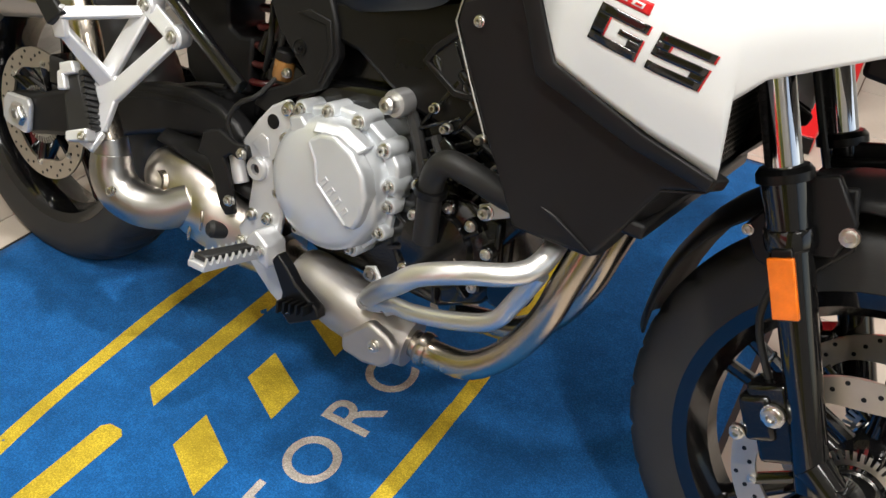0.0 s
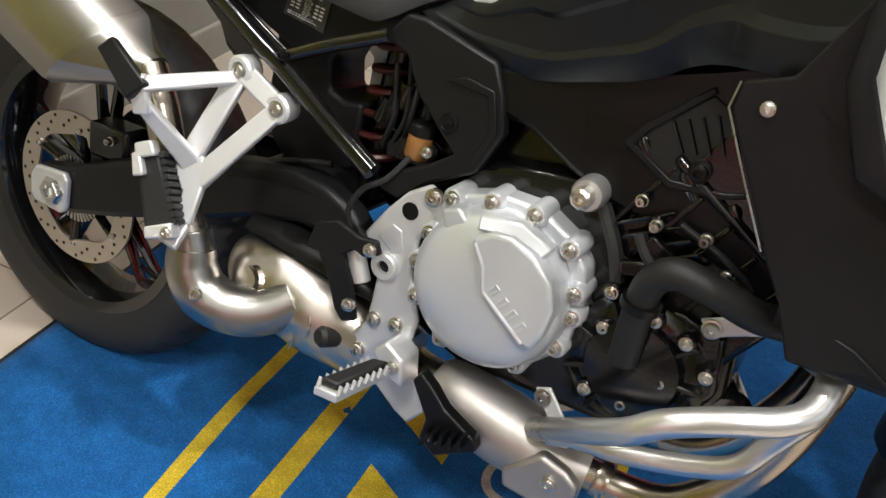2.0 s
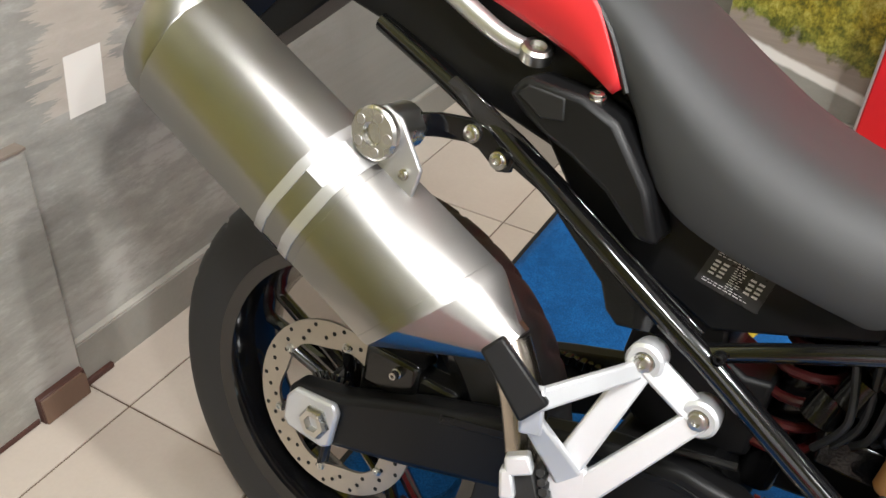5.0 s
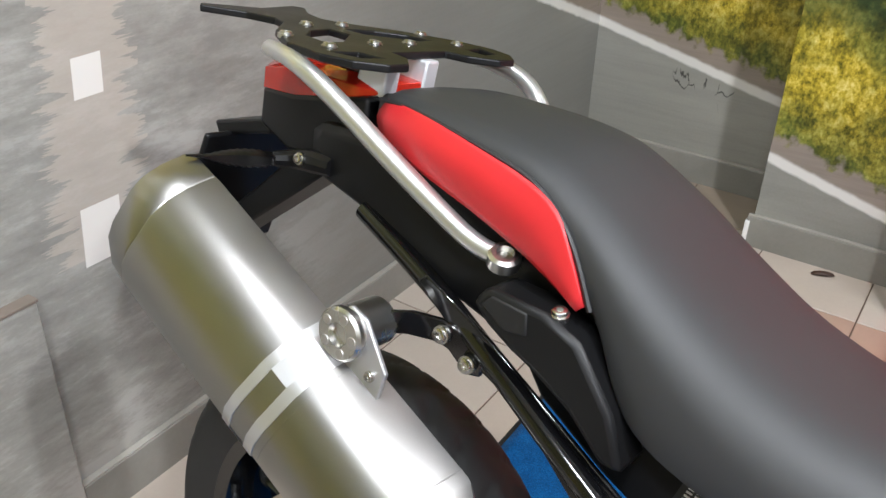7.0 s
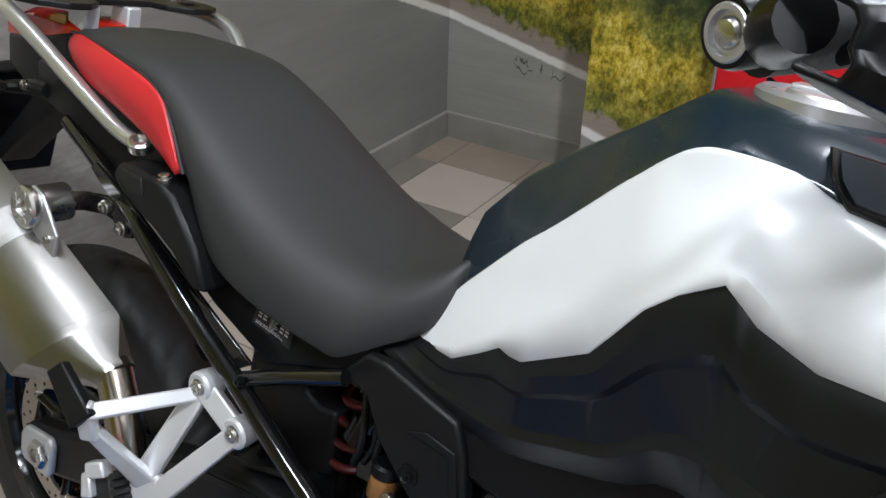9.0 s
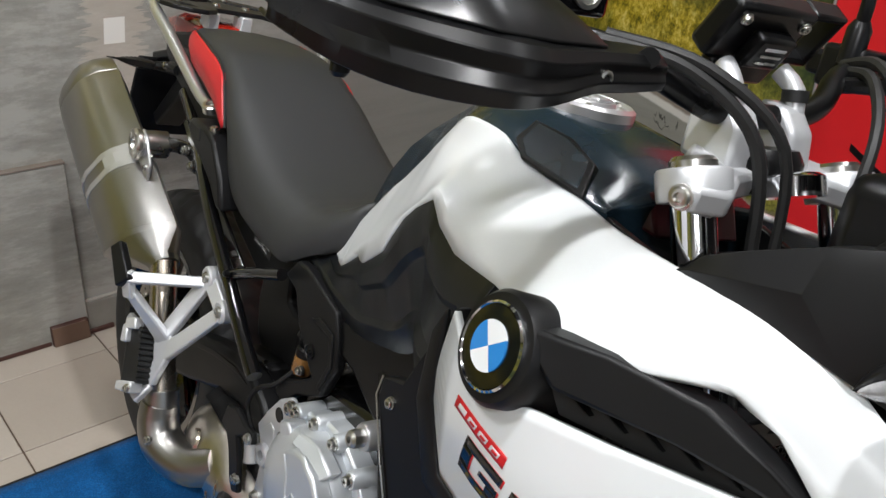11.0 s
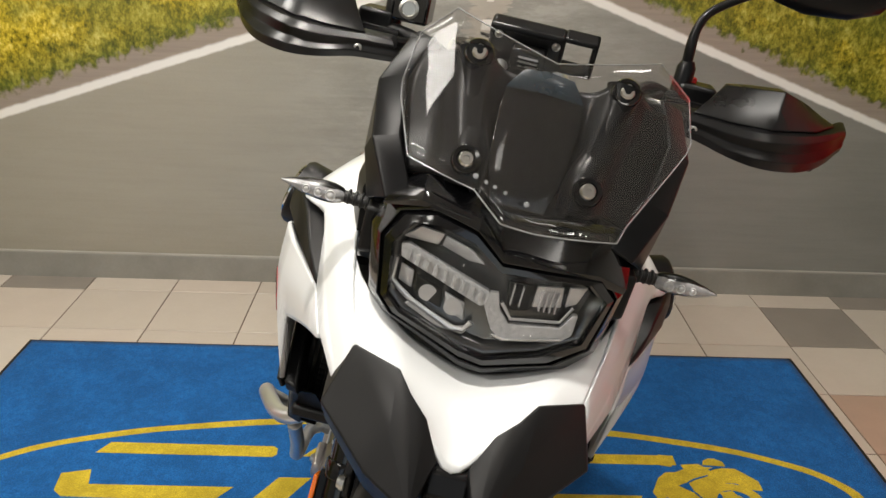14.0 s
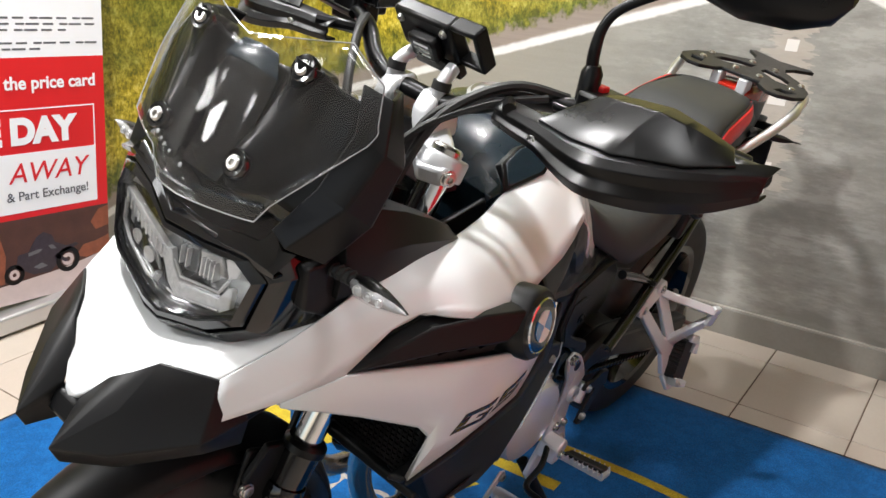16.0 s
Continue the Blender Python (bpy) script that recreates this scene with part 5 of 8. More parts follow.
part("oil_filter", lathe(bmesh.new(), [(0.036, 0.0), (0.038, 0.01), (0.038, 0.05), (0.03, 0.06)], (1.045, -0.05, 0.40), (0.45, -0.9, -0.15), 28), GLOSS, engine, "black oil filter canister")
# clutch cover
CLUTCH = [(0.682, 0.545), (0.719, 0.563), (0.765, 0.578), (0.818, 0.578), (0.862, 0.555), (0.887, 0.525), (0.892, 0.485), (0.886, 0.42), (0.838, 0.372), (0.766, 0.358), (0.708, 0.380), (0.678, 0.425), (0.672, 0.47), (0.682, 0.51)]
clutch = part("clutch_cover", side(bmesh.new(), CLUTCH, -0.147, 0.05), COVER, bike, "silver clutch cover", bevel=0.005)
cc = (0.786, 0.468)
bm = bmesh.new()
lathe(bm, [(0.1005, -0.006), (0.099, 0.012), (0.0965, 0.024), (0.091, 0.032), (0.080, 0.038), (0.055, 0.0425), (0.02, 0.0445)], (cc[0] - 0.004, -0.150, cc[1] - 0.002), (0, -1, 0), 64)
part("clutch_dome", bm, COVER, clutch, angle=30)
# raised crescent, its ridge and sunk border
CRESCENT = [(0.764, 0.536), (0.780, 0.511), (0.787, 0.478), (0.849, 0.432), (0.862, 0.432), (0.871, 0.452), (0.876, 0.488), (0.866, 0.518), (0.842, 0.543), (0.811, 0.556), (0.785, 0.552)]
bm = bmesh.new()
side(bm, CRESCENT, -0.2015, 0.03)
part("clutch_face", bm, COVER, clutch, "raised smooth crescent", bevel=0.006, seg=3)
bm = bmesh.new()
tube(bm, [(0.7685, -0.2005, 0.534), (0.7835, -0.2015, 0.511), (0.7905, -0.2015, 0.4795), (0.849, -0.2015, 0.4365)], 0.0026, 8, 1)
part("clutch_ridge", bm, COVER, clutch, "raised ridge")
for k in range(4):
    bm = bmesh.new()
    m = Matrix.Translation((0.804 + 0.0135 * k, -0.2018, 0.487 - 0.0105 * k)) @ Matrix.Rotation(radians(38), 4, "Y")
    box(bm, (-0.0045, -0.0012, -0.0075), (-0.0025, 0.0012, 0.0075), m)
    box(bm, (0.0015, -0.0012, -0.0075), (0.0035, 0.0012, 0.0075), m)
    box(bm, (-0.0045, -0.0012, 0.0055), (0.0035, 0.0012, 0.0075), m)
    part("embossed_bar", bm, CAST, clutch, bevel=0.0005)
bm = bmesh.new()
side(bm, [(0.712, 0.551), (0.735, 0.560), (0.748, 0.546), (0.738, 0.522), (0.718, 0.53)], -0.184, 0.03)
part("clutch_step", bm, COVER, clutch, bevel=0.004)
bm = bmesh.new()
slab(bm, [(0.758, -0.178, 0.560), (0.812, -0.178, 0.566), (0.852, -0.178, 0.548), (0.846, -0.192, 0.538), (0.808, -0.194, 0.553), (0.764, -0.192, 0.545)], (0, 0.02, 0))
part("clutch_step", bm, COVER, clutch, bevel=0.003)
for x, z in ((0.711, 0.557), (0.762, 0.569), (0.816, 0.571), (0.865, 0.546), (0.882, 0.497), (0.886, 0.468), (0.876, 0.423), (0.833, 0.380), (0.689, 0.504), (0.679, 0.462), (0.685, 0.415), (0.73, 0.372)):
    part("bolt_boss", lathe(bmesh.new(), [(0.0135, -0.035), (0.0135, 0.004), (0.0115, 0.007)], (x, -0.150, z), (0, -1, 0), 18), COVER, clutch)
    bolt("cover_bolt", clutch, (x, -0.157, z), (0, -1, 0), 0.0078, 0.008)
bm = bmesh.new()
side(bm, [(0.66, 0.55), (0.70, 0.585), (0.78, 0.592), (0.87, 0.57), (0.90, 0.525), (0.885, 0.35), (0.76, 0.335), (0.66, 0.38)], -0.112, 0.015)
part("cover_gasket", bm, ENGINE, clutch, bevel=0.003)
# left engine cover
lc = part("alternator_cover", lathe(bmesh.new(), [(0.098, -0.02), (0.095, 0.02), (0.085, 0.045), (0.06, 0.055), (0.03, 0.057)], (0.80, 0.115, 0.45), (0, 1, 0), 40), COVER, bike, "silver alternator cover")
for k in range(9):
    t = 2 * math.pi * k / 9
    bolt("cover_bolt", lc, (0.80 + 0.097 * math.cos(t), 0.137, 0.45 + 0.097 * math.sin(t)), (0, 1, 0), 0.0075, 0.008)
# rider footrest plates
PLATE = [(0.594, 0.468), (0.621, 0.510), (0.646, 0.541), (0.675, 0.560), (0.697, 0.548), (0.690, 0.52), (0.672, 0.487), (0.667, 0.444), (0.690, 0.374), (0.684, 0.33), (0.708, 0.285), (0.722, 0.248), (0.702, 0.222), (0.680, 0.232), (0.640, 0.262), (0.612, 0.29), (0.583, 0.262), (0.580, 0.285), (0.600, 0.325), (0.616, 0.345), (0.622, 0.42), (0.61, 0.445)]
for s in SIDES:
    bm = bmesh.new()
    side(bm, PLATE, s * 0.150, -s * 0.012)
    plate = part("footrest_plate", bm, CAST, bike, "silver cast footrest plate", bevel=0.004)
    bm = bmesh.new()
    side(bm, [(0.615, 0.472), (0.634, 0.495), (0.648, 0.49), (0.655, 0.462), (0.64, 0.455)], s * 0.1512, -s * 0.004)
    part("plate_pocket", bm, CAST, plate, bevel=0.002)
    for x, z, r in ((0.655, 0.519, 0.0115), (0.633, 0.435, 0.008)):
        part("plate_hole", lathe(bmesh.new(), [(r, -0.002), (r, 0.0012)], (x, s * 0.150, z), (0, s, 0), 24), SATIN, plate)
    part("plate_ring", lathe(bmesh.new(), [(0.019, -0.002), (0.019, 0.006), (0.0165, 0.008), (0.009, 0.008), (0.009, 0.0)], (0.633, s * 0.150, 0.435), (0, s, 0), 24), CAST, plate)
    for x, z, r in ((0.684, 0.547, 0.0095), (0.629, 0.355, 0.0085), (0.662, 0.36, 0.0085), (0.612, 0.30, 0.009)):
        bolt("plate_bolt", plate, (x, s * 0.151, z), (0, s, 0), r, 0.008)
    bm = bmesh.new()
    side(bm, [(0.536, 0.470), (0.568, 0.483), (0.602, 0.472), (0.628, 0.475), (0.636, 0.458), (0.612, 0.447), (0.598, 0.452), (0.582, 0.44), (0.600, 0.405), (0.614, 0.355), (0.594, 0.346), (0.580, 0.36), (0.562, 0.405), (0.545, 0.43), (0.524, 0.43)], s * 0.176, -s * 0.010)
    heel = part("heel_guard", bm, BLACK, bike, "matt black heel guard", bevel=0.003)
    bolt("heel_bolt", heel, (0.622, s * 0.177, 0.461), (0, s, 0), 0.0075, 0.006)
    bolt("heel_bolt", heel, (0.602, s * 0.177, 0.375), (0, s, 0), 0.0075, 0.006)
    part("master_cylinder", tube(bmesh.new(), [(0.585, s * 0.150, 0.442), (0.602, s * 0.152, 0.40)], [0.012, 0.013], 16, 1), CAST, bike, "silver brake master cylinder", bevel=0.002)
    # peg with teeth
    peg = part("footrest", slab(bmesh.new(), [(0.662, s * 0.20, 0.325), (0.690, s * 0.19, 0.325), (0.672, s * 0.29, 0.325), (0.640, s * 0.292, 0.325)], (0, 0, -0.012)), CAST, bike, "toothed steel footrest with rubber pad", bevel=0.002)
    for k in range(8):
        for e in (0, 1):
            bm = bmesh.new()
            y = 0.205 + 0.011 * k
            x = (0.688 - 0.018 * k / 8) if e else (0.660 - 0.02 * k / 8)
            slab(bm, [(x, s * y, 0.326), (x, s * (y + 0.009), 0.326), (x, s * (y + 0.0045), 0.338)], (0.004, 0, 0))
            part("footrest_tooth", bm, CAST, peg)
    part("footrest_pad", slab(bmesh.new(), [(0.666, s * 0.205, 0.326), (0.686, s * 0.198, 0.326), (0.668, s * 0.284, 0.326), (0.645, s * 0.286, 0.326)], (0, 0, 0.011)), GRIP, peg, "black rubber pad", bevel=0.003)
    bm = bmesh.new()
    side(bm, [(0.655, 0.335), (0.672, 0.355), (0.70, 0.338), (0.705, 0.30), (0.675, 0.305)], s * 0.19, -s * 0.045)
    part("footrest_bracket", bm, CAST, plate, bevel=0.004)
    bolt("pivot_bolt", plate, (0.688, s * 0.192, 0.325), (0, s, 0), 0.0075, 0.006)
part("brake_line", tube(bmesh.new(), [(0.585, -0.15, 0.445), (0.572, -0.16, 0.49), (0.585, -0.155, 0.525), (0.61, -0.14, 0.545), (0.63, -0.12, 0.58)], 0.0042, 8), GRIP, bike)
bm = bmesh.new()
side(bm, [(0.735, 0.345), (0.755, 0.33), (0.775, 0.31), (0.82, 0.288), (0.826, 0.272), (0.772, 0.238), (0.748, 0.255), (0.752, 0.285), (0.725, 0.33)], -0.205, 0.02)
pedal = part("brake_pedal", bm, SATIN, bike, "black brake pedal", bevel=0.003)
for k in range(5):
    bm = bmesh.new()
    box(bm, (0.76 + 0.012 * k, -0.225, 0.262 + 0.004 * k), (0.764 + 0.012 * k, -0.2, 0.282 + 0.003 * k))
    part("pedal_tooth", bm, SATIN, pedal)
bolt("pedal_bolt", pedal, (0.768, -0.206, 0.262), (0, -1, 0), 0.005, 0.004)
part("gear_lever", tube(bmesh.new(), [(0.69, 0.16, 0.33), (0.75, 0.185, 0.325), (0.83, 0.2, 0.33), (0.84, 0.24, 0.332)], 0.0065, 10), SATIN, bike, "black gear lever")
# side stand on the left
bm = bmesh.new()
tube(bm, [(0.70, 0.12, 0.26), (0.66, 0.20, 0.14), (0.635, 0.245, 0.062)], 0.013, 12)
box(bm, (0.60, 0.215, 0.052), (0.675, 0.28, 0.066))
part("side_stand", bm, SATIN, bike, "black side stand carrying the leaning motorcycle")
# exhaust collector, headers
shield = part("collector_shield", tube(bmesh.new(), [(0.728, -0.125, 0.29), (0.76, -0.128, 0.285), (0.83, -0.13, 0.272), (0.90, -0.13, 0.262), (0.948, -0.125, 0.258)], [0.036, 0.047, 0.05, 0.046, 0.04], 20, flat=1.0), SHIELD, bike, "satin steel collector shield")
bm = bmesh.new()
side(bm, [(0.90, 0.295), (0.935, 0.285), (0.952, 0.272), (0.952, 0.248), (0.935, 0.23), (0.90, 0.222), (0.86, 0.226), (0.855, 0.25)], -0.183, 0.02)
part("shield_plate", bm, SHIELD, shield, bevel=0.006)
bolt("shield_bolt", shield, (0.742, -0.168, 0.285), (0, -1, 0.2), 0.008, 0.006)
bolt("shield_bolt", shield, (0.918, -0.186, 0.262), (0, -1, 0), 0.008, 0.005)
part("collector_pipe", tube(bmesh.new(), [(0.66, -0.09, 0.275), (0.70, -0.11, 0.28), (0.74, -0.12, 0.285)], 0.03, 16), HEADER, bike)
for s, y in ((-1, -0.118), (1, 0.03)):
    part("exhaust_header", tube(bmesh.new(), [(0.94, min(y, 0.0) - 0.005, 0.258), (0.99, y, 0.252), (1.05, y - 0.004, 0.268), (1.10, y, 0.315), (1.138, y, 0.385), (1.158, y, 0.46), (1.175, y + 0.02, 0.545), (1.165, y + 0.03, 0.60), (1.12, y + 0.03, 0.63)], 0.0215, 18), HEADER, bike, "heat-tinted exhaust header pipe")
part("header_clamp", lathe(bmesh.new(), [(0.026, -0.008), (0.028, 0), (0.026, 0.008)], (0.968, -0.12, 0.254), (1, 0, -0.1), 20), HEADER, bike)
# engine guard bars
for s in SIDES:
    bar = part("engine_guard", tube(bmesh.new(), [(0.882, s * 0.170, 0.318), (0.940, s * 0.235, 0.382), (1.000, s * 0.285, 0.439), (1.034, s * 0.290, 0.469), (1.085, s * 0.275, 0.489), (1.131, s * 0.250, 0.498), (1.153, s * 0.225, 0.510), (1.157, s * 0.190, 0.533), (1.137, s * 0.165, 0.533)], 0.0145, 16), GUARD, bike, "satin silver engine guard bar")
    part("guard_lower", tube(bmesh.new(), [(0.906, s * 0.190, 0.332), (0.949, s * 0.200, 0.352), (0.989, s * 0.205, 0.360), (1.050, s * 0.205, 0.377), (1.104, s * 0.205, 0.403), (1.128, s * 0.205, 0.443), (1.155, s * 0.215, 0.498)], 0.0125, 14), GUARD, bar)
    bm = bmesh.new()
    side(bm, [(0.868, 0.368), (0.886, 0.376), (0.915, 0.34), (0.935, 0.318), (0.918, 0.305), (0.895, 0.33)], s * 0.166, -s * 0.005)
    part("guard_tab", bm, CAST, bar, bevel=0.002)
    bolt("guard_bolt", bar, (0.88, s * 0.166, 0.36), (0, s, 0), 0.009, 0.006, STEEL)
    bm = bmesh.new()
    side(bm, [(1.02, 0.52), (1.05, 0.535), (1.10, 0.555), (1.11, 0.535), (1.07, 0.52), (1.035, 0.503)], s * 0.148, -s * 0.006)
    part("guard_mount", bm, CAST, bar, bevel=0.002)
    bolt("guard_bolt", bar, (1.035, s * 0.149, 0.515), (0, s, 0), 0.009, 0.01)
part("air_box", side(bmesh.new(), [(0.60, 0.60), (0.66, 0.57), (0.78, 0.60), (0.95, 0.62), (1.05, 0.66), (1.05, 0.82), (0.72, 0.74), (0.62, 0.70)], -0.085, 0.17), ENGINE, bike, "black air box under the tank", bevel=0.01)
# main frame side with its recess, frame slider
for s in SIDES:
    bm = bmesh.new()
    side(bm, [(0.72, 0.715), (0.84, 0.742), (0.955, 0.777), (1.02, 0.80), (1.04, 0.72), (1.10, 0.58), (1.10, 0.535), (1.05, 0.56), (0.974, 0.585), (0.883, 0.602), (0.83, 0.625), (0.775, 0.655), (0.735, 0.66)], s * 0.125, -s * 0.03)
    fr = part("main_frame", bm, SATIN, bike, "black bridge frame", bevel=0.008)
    bm = bmesh.new()
    side(bm, [(0.893, 0.677), (0.905, 0.694), (0.962, 0.749), (0.984, 0.738), (1.022, 0.660), (1.0, 0.652), (0.943, 0.648)], s * 0.1265, -s * 0.004)
    part("frame_recess", bm, MESH, fr, bevel=0.002)
    bm = bmesh.new()
    side(bm, [(0.886, 0.676), (0.900, 0.700), (0.960, 0.757), (0.966, 0.752), (0.908, 0.694), (0.897, 0.677), (0.944, 0.652), (1.0, 0.655), (1.022, 0.662), (1.026, 0.656), (1.0, 0.647), (0.942, 0.642)], s * 0.131, -s * 0.006)
    part("recess_rim", bm, BLACK, fr, bevel=0.002)
    for k in range(5):
        part("recess_rib", tube(bmesh.new(), [(0.930 + 0.014 * k, s * 0.1275, 0.712 + 0.006 * k), (0.948 + 0.014 * k, s * 0.1275, 0.682 + 0.003 * k)], 0.0022, 6, 1), ENGINE, fr)
    bolt("frame_bolt", fr, (0.971, s * 0.132, 0.669), (0, s, 0), 0.010, 0.008, SATIN)
    part("frame_slider", lathe(bmesh.new(), [(0.0195, -0.036), (0.0195, -0.004), (0.0175, 0.0), (0.013, 0.0)], (0.866, s * 0.152, 0.612), (0, s, 0), 26), ALU, fr, "grey metal frame collar")
    part("slider_bolt", lathe(bmesh.new(), [(0.0125, -0.002), (0.0125, 0.016), (0.0085, 0.02), (0.005, 0.02), (0.005, 0.012)], (0.865, s * 0.152, 0.6115), (0, s, 0), 8), BRIGHT, fr)
    bm = bmesh.new()
    side(bm, [(0.568, 0.712), (0.598, 0.746), (0.625, 0.746), (0.722, 0.720), (0.738, 0.685), (0.748, 0.641), (0.722, 0.585), (0.66, 0.552), (0.625, 0.518), (0.594, 0.525), (0.605, 0.55), (0.655, 0.575), (0.69, 0.60), (0.665, 0.622), (0.63, 0.655), (0.605, 0.70)], s * 0.132, -s * 0.018)
    cov = part("frame_cover", bm, BLACK, bike, "matt black frame cover", bevel=0.004)
    bm = bmesh.new()
    side(bm, [(0.665, 0.685), (0.69, 0.695), (0.728, 0.688), (0.740, 0.641), (0.718, 0.592), (0.712, 0.60), (0.73, 0.641), (0.72, 0.68)], s * 0.1345, -s * 0.004)
    part("cover_crease", bm, BLACK, cov, bevel=0.0015)
    part("cover_dimple", lathe(bmesh.new(), [(0.0125, -0.002), (0.0125, 0.0015), (0.0105, 0.002), (0.0095, 0.0005)], (0.676, s * 0.133, 0.636), (0, s, 0), 20), SATIN, cov)
    bolt("cover_bolt", cov, (0.678, s * 0.133, 0.635), (0, s, 0), 0.0045, 0.004, SATIN)

# ---- tail, seat, tank and bodywork ----
def patch(bm, rows, nu=3, nv=3, smooth_u=True):
    """A skin through rows of points, made finer across and along."""
    cols = [smooth_line([r[k] for r in rows], nv) for k in range(len(rows[0]))]
    lines = []
    for j in range(len(cols[0])):
        row = [c[j] for c in cols]
        lines.append(smooth_line(row, nu) if smooth_u else row)
    return sheet(bm, lines)


tail = part("tail_body", loft(bmesh.new(), [[(x, -w, z0), (x, w, z0), (x, w * 1.02, z1 - 0.012), (x, w * 0.9, z1), (x, -w * 0.9, z1), (x, -w * 1.02, z1 - 0.012)] for x, w, z0, z1 in ((-0.16, 0.05, 0.865, 0.915), (-0.10, 0.082, 0.862, 0.925), (0.02, 0.092, 0.838, 0.935), (0.12, 0.098, 0.80, 0.93), (0.22, 0.10, 0.775, 0.90), (0.32, 0.10, 0.75, 0.86))]), BLACK, bike, "matt black tail body", bevel=0.004)
for s in SIDES:
    bm = bmesh.new()
    side(bm, [(0.184, 0.832), (0.198, 0.852), (0.262, 0.850), (0.300, 0.836), (0.345, 0.785), (0.368, 0.735), (0.345, 0.735), (0.305, 0.768), (0.262, 0.79), (0.235, 0.80), (0.205, 0.815)], s * 0.158, -s * 0.055)
    box_cover = part("case_mount", bm, BLACK, bike, "matt black luggage mount cover", bevel=0.007)
    bm = bmesh.new()
    side(bm, [(0.196, 0.834), (0.206, 0.846), (0.246, 0.844), (0.250, 0.822), (0.225, 0.818)], s * 0.1595, -s * 0.004)
    part("mount_recess", bm, MESH, box_cover, bevel=0.002)
    bolt("mount_bolt", box_cover, (0.270, s * 0.143, 0.849), (0, s * 0.3, 0.95), 0.0075, 0.006)
    RAIL = [(0.178, -0.118, 0.868), (0.14, -0.122, 0.878), (0.05, -0.128, 0.922), (-0.02, -0.136, 0.962), (-0.07, -0.142, 0.988), (-0.11, -0.138, 0.998), (-0.16, -0.12, 0.998)] if s < 0 else [(0.178, 0.118, 0.868), (0.14, 0.132, 0.880), (0.06, 0.165, 0.932), (0.0, 0.187, 0.978), (-0.05, 0.183, 0.994), (-0.10, 0.175, 0.998), (-0.16, 0.15, 0.998)]
    rail = part("luggage_rail", tube(bmesh.new(), RAIL, [0.0105, 0.0105, 0.0115, 0.0115, 0.011, 0.01, 0.009], 14), GUARD, bike, "satin silver luggage rail")
    part("rail_eye", lathe(bmesh.new(), [(0.017, -0.006), (0.017, 0.006), (0.0135, 0.009), (0.009, 0.009), (0.009, 0.002)], (0.188, s * 0.118, 0.868), (0.2, s * 0.35, 0.9), 22), BRIGHT, rail)
    bm = bmesh.new()
    patch(bm, [[(-0.005, s * 0.082, 0.972), (0.06, s * 0.106, 0.974), (0.14, s * 0.114, 0.962), (0.20, s * 0.118, 0.950), (0.238, s * 0.124, 0.934), (0.262, s * 0.130, 0.905), (0.288, s * 0.134, 0.862)],
               [(-0.012, s * 0.088, 0.955), (0.06, s * 0.115, 0.952), (0.14, s * 0.122, 0.938), (0.20, s * 0.126, 0.922), (0.238, s * 0.130, 0.905), (0.26, s * 0.133, 0.885), (0.286, s * 0.135, 0.86)],
               [(-0.005, s * 0.084, 0.935), (0.06, s * 0.108, 0.924), (0.14, s * 0.115, 0.905), (0.20, s * 0.12, 0.888), (0.238, s * 0.126, 0.876), (0.26, s * 0.13, 0.868), (0.284, s * 0.133, 0.858)]], 3, 4)
    part("seat_side", bm, REDVINYL, bike, "red vinyl seat side panel", solid=0.012)
# luggage rack plate
HALF = [(-0.056, 0.0), (-0.056, 0.05), (-0.028, 0.058), (0.0, 0.088), (0.0, 0.12), (-0.025, 0.15), (-0.06, 0.163), (-0.12, 0.153), (-0.187, 0.108), (-0.235, 0.052), (-0.262, 0.042), (-0.30, 0.055), (-0.345, 0.092), (-0.36, 0.080), (-0.345, 0.032), (-0.335, 0.0)]
outline = HALF + [(x, -d) for x, d in HALF[-2:0:-1]]
HOLE = [(-0.152, 0.092), (-0.180, 0.058), (-0.192, 0.014), (-0.158, 0.014), (-0.116, 0.070), (-0.118, 0.098)]
SLOT = [(-0.030, 0.096), (-0.034, 0.126), (-0.066, 0.138), (-0.062, 0.102)]
bm = bmesh.new()
rims = []
for loop in [outline] + [[(x, k * d) for x, d in shape] for shape in (HOLE, SLOT) for k in (1, -1)]:
    vs = [bm.verts.new((x, 0.02 + d, 1.0085)) for x, d in loop]
    rims += [bm.edges.new((a, b)) for a, b in zip(vs, vs[1:] + vs[:1])]
bmesh.ops.triangle_fill(bm, edges=rims, use_beauty=True)
bmesh.ops.recalc_face_normals(bm, faces=bm.faces)
rackp = part("luggage_rack", bm, BLACK, bike, "black luggage rack plate with cut-outs", solid=0.009, bevel=0.002, smooth=False)
for x, d in ((-0.09, 0.118), (-0.10, 0.032), (-0.215, 0.032), (-0.155, 0.122)):
    for k in (1, -1):
        bolt("rack_bolt", rackp, (x, 0.02 + k * d, 1.0135), (0, 0, 1), 0.0075, 0.004)
bm = bmesh.new()
for y in (-0.035, 0.035):
    slab(bm, [(-0.10, y - 0.012, 0.94), (-0.05, y - 0.012, 0.94), (-0.045, y - 0.012, 1.004), (-0.085, y - 0.012, 1.004)], (0, 0.024, 0))
part("rack_post", bm, CAST, rackp, "silver rack support", bevel=0.003)
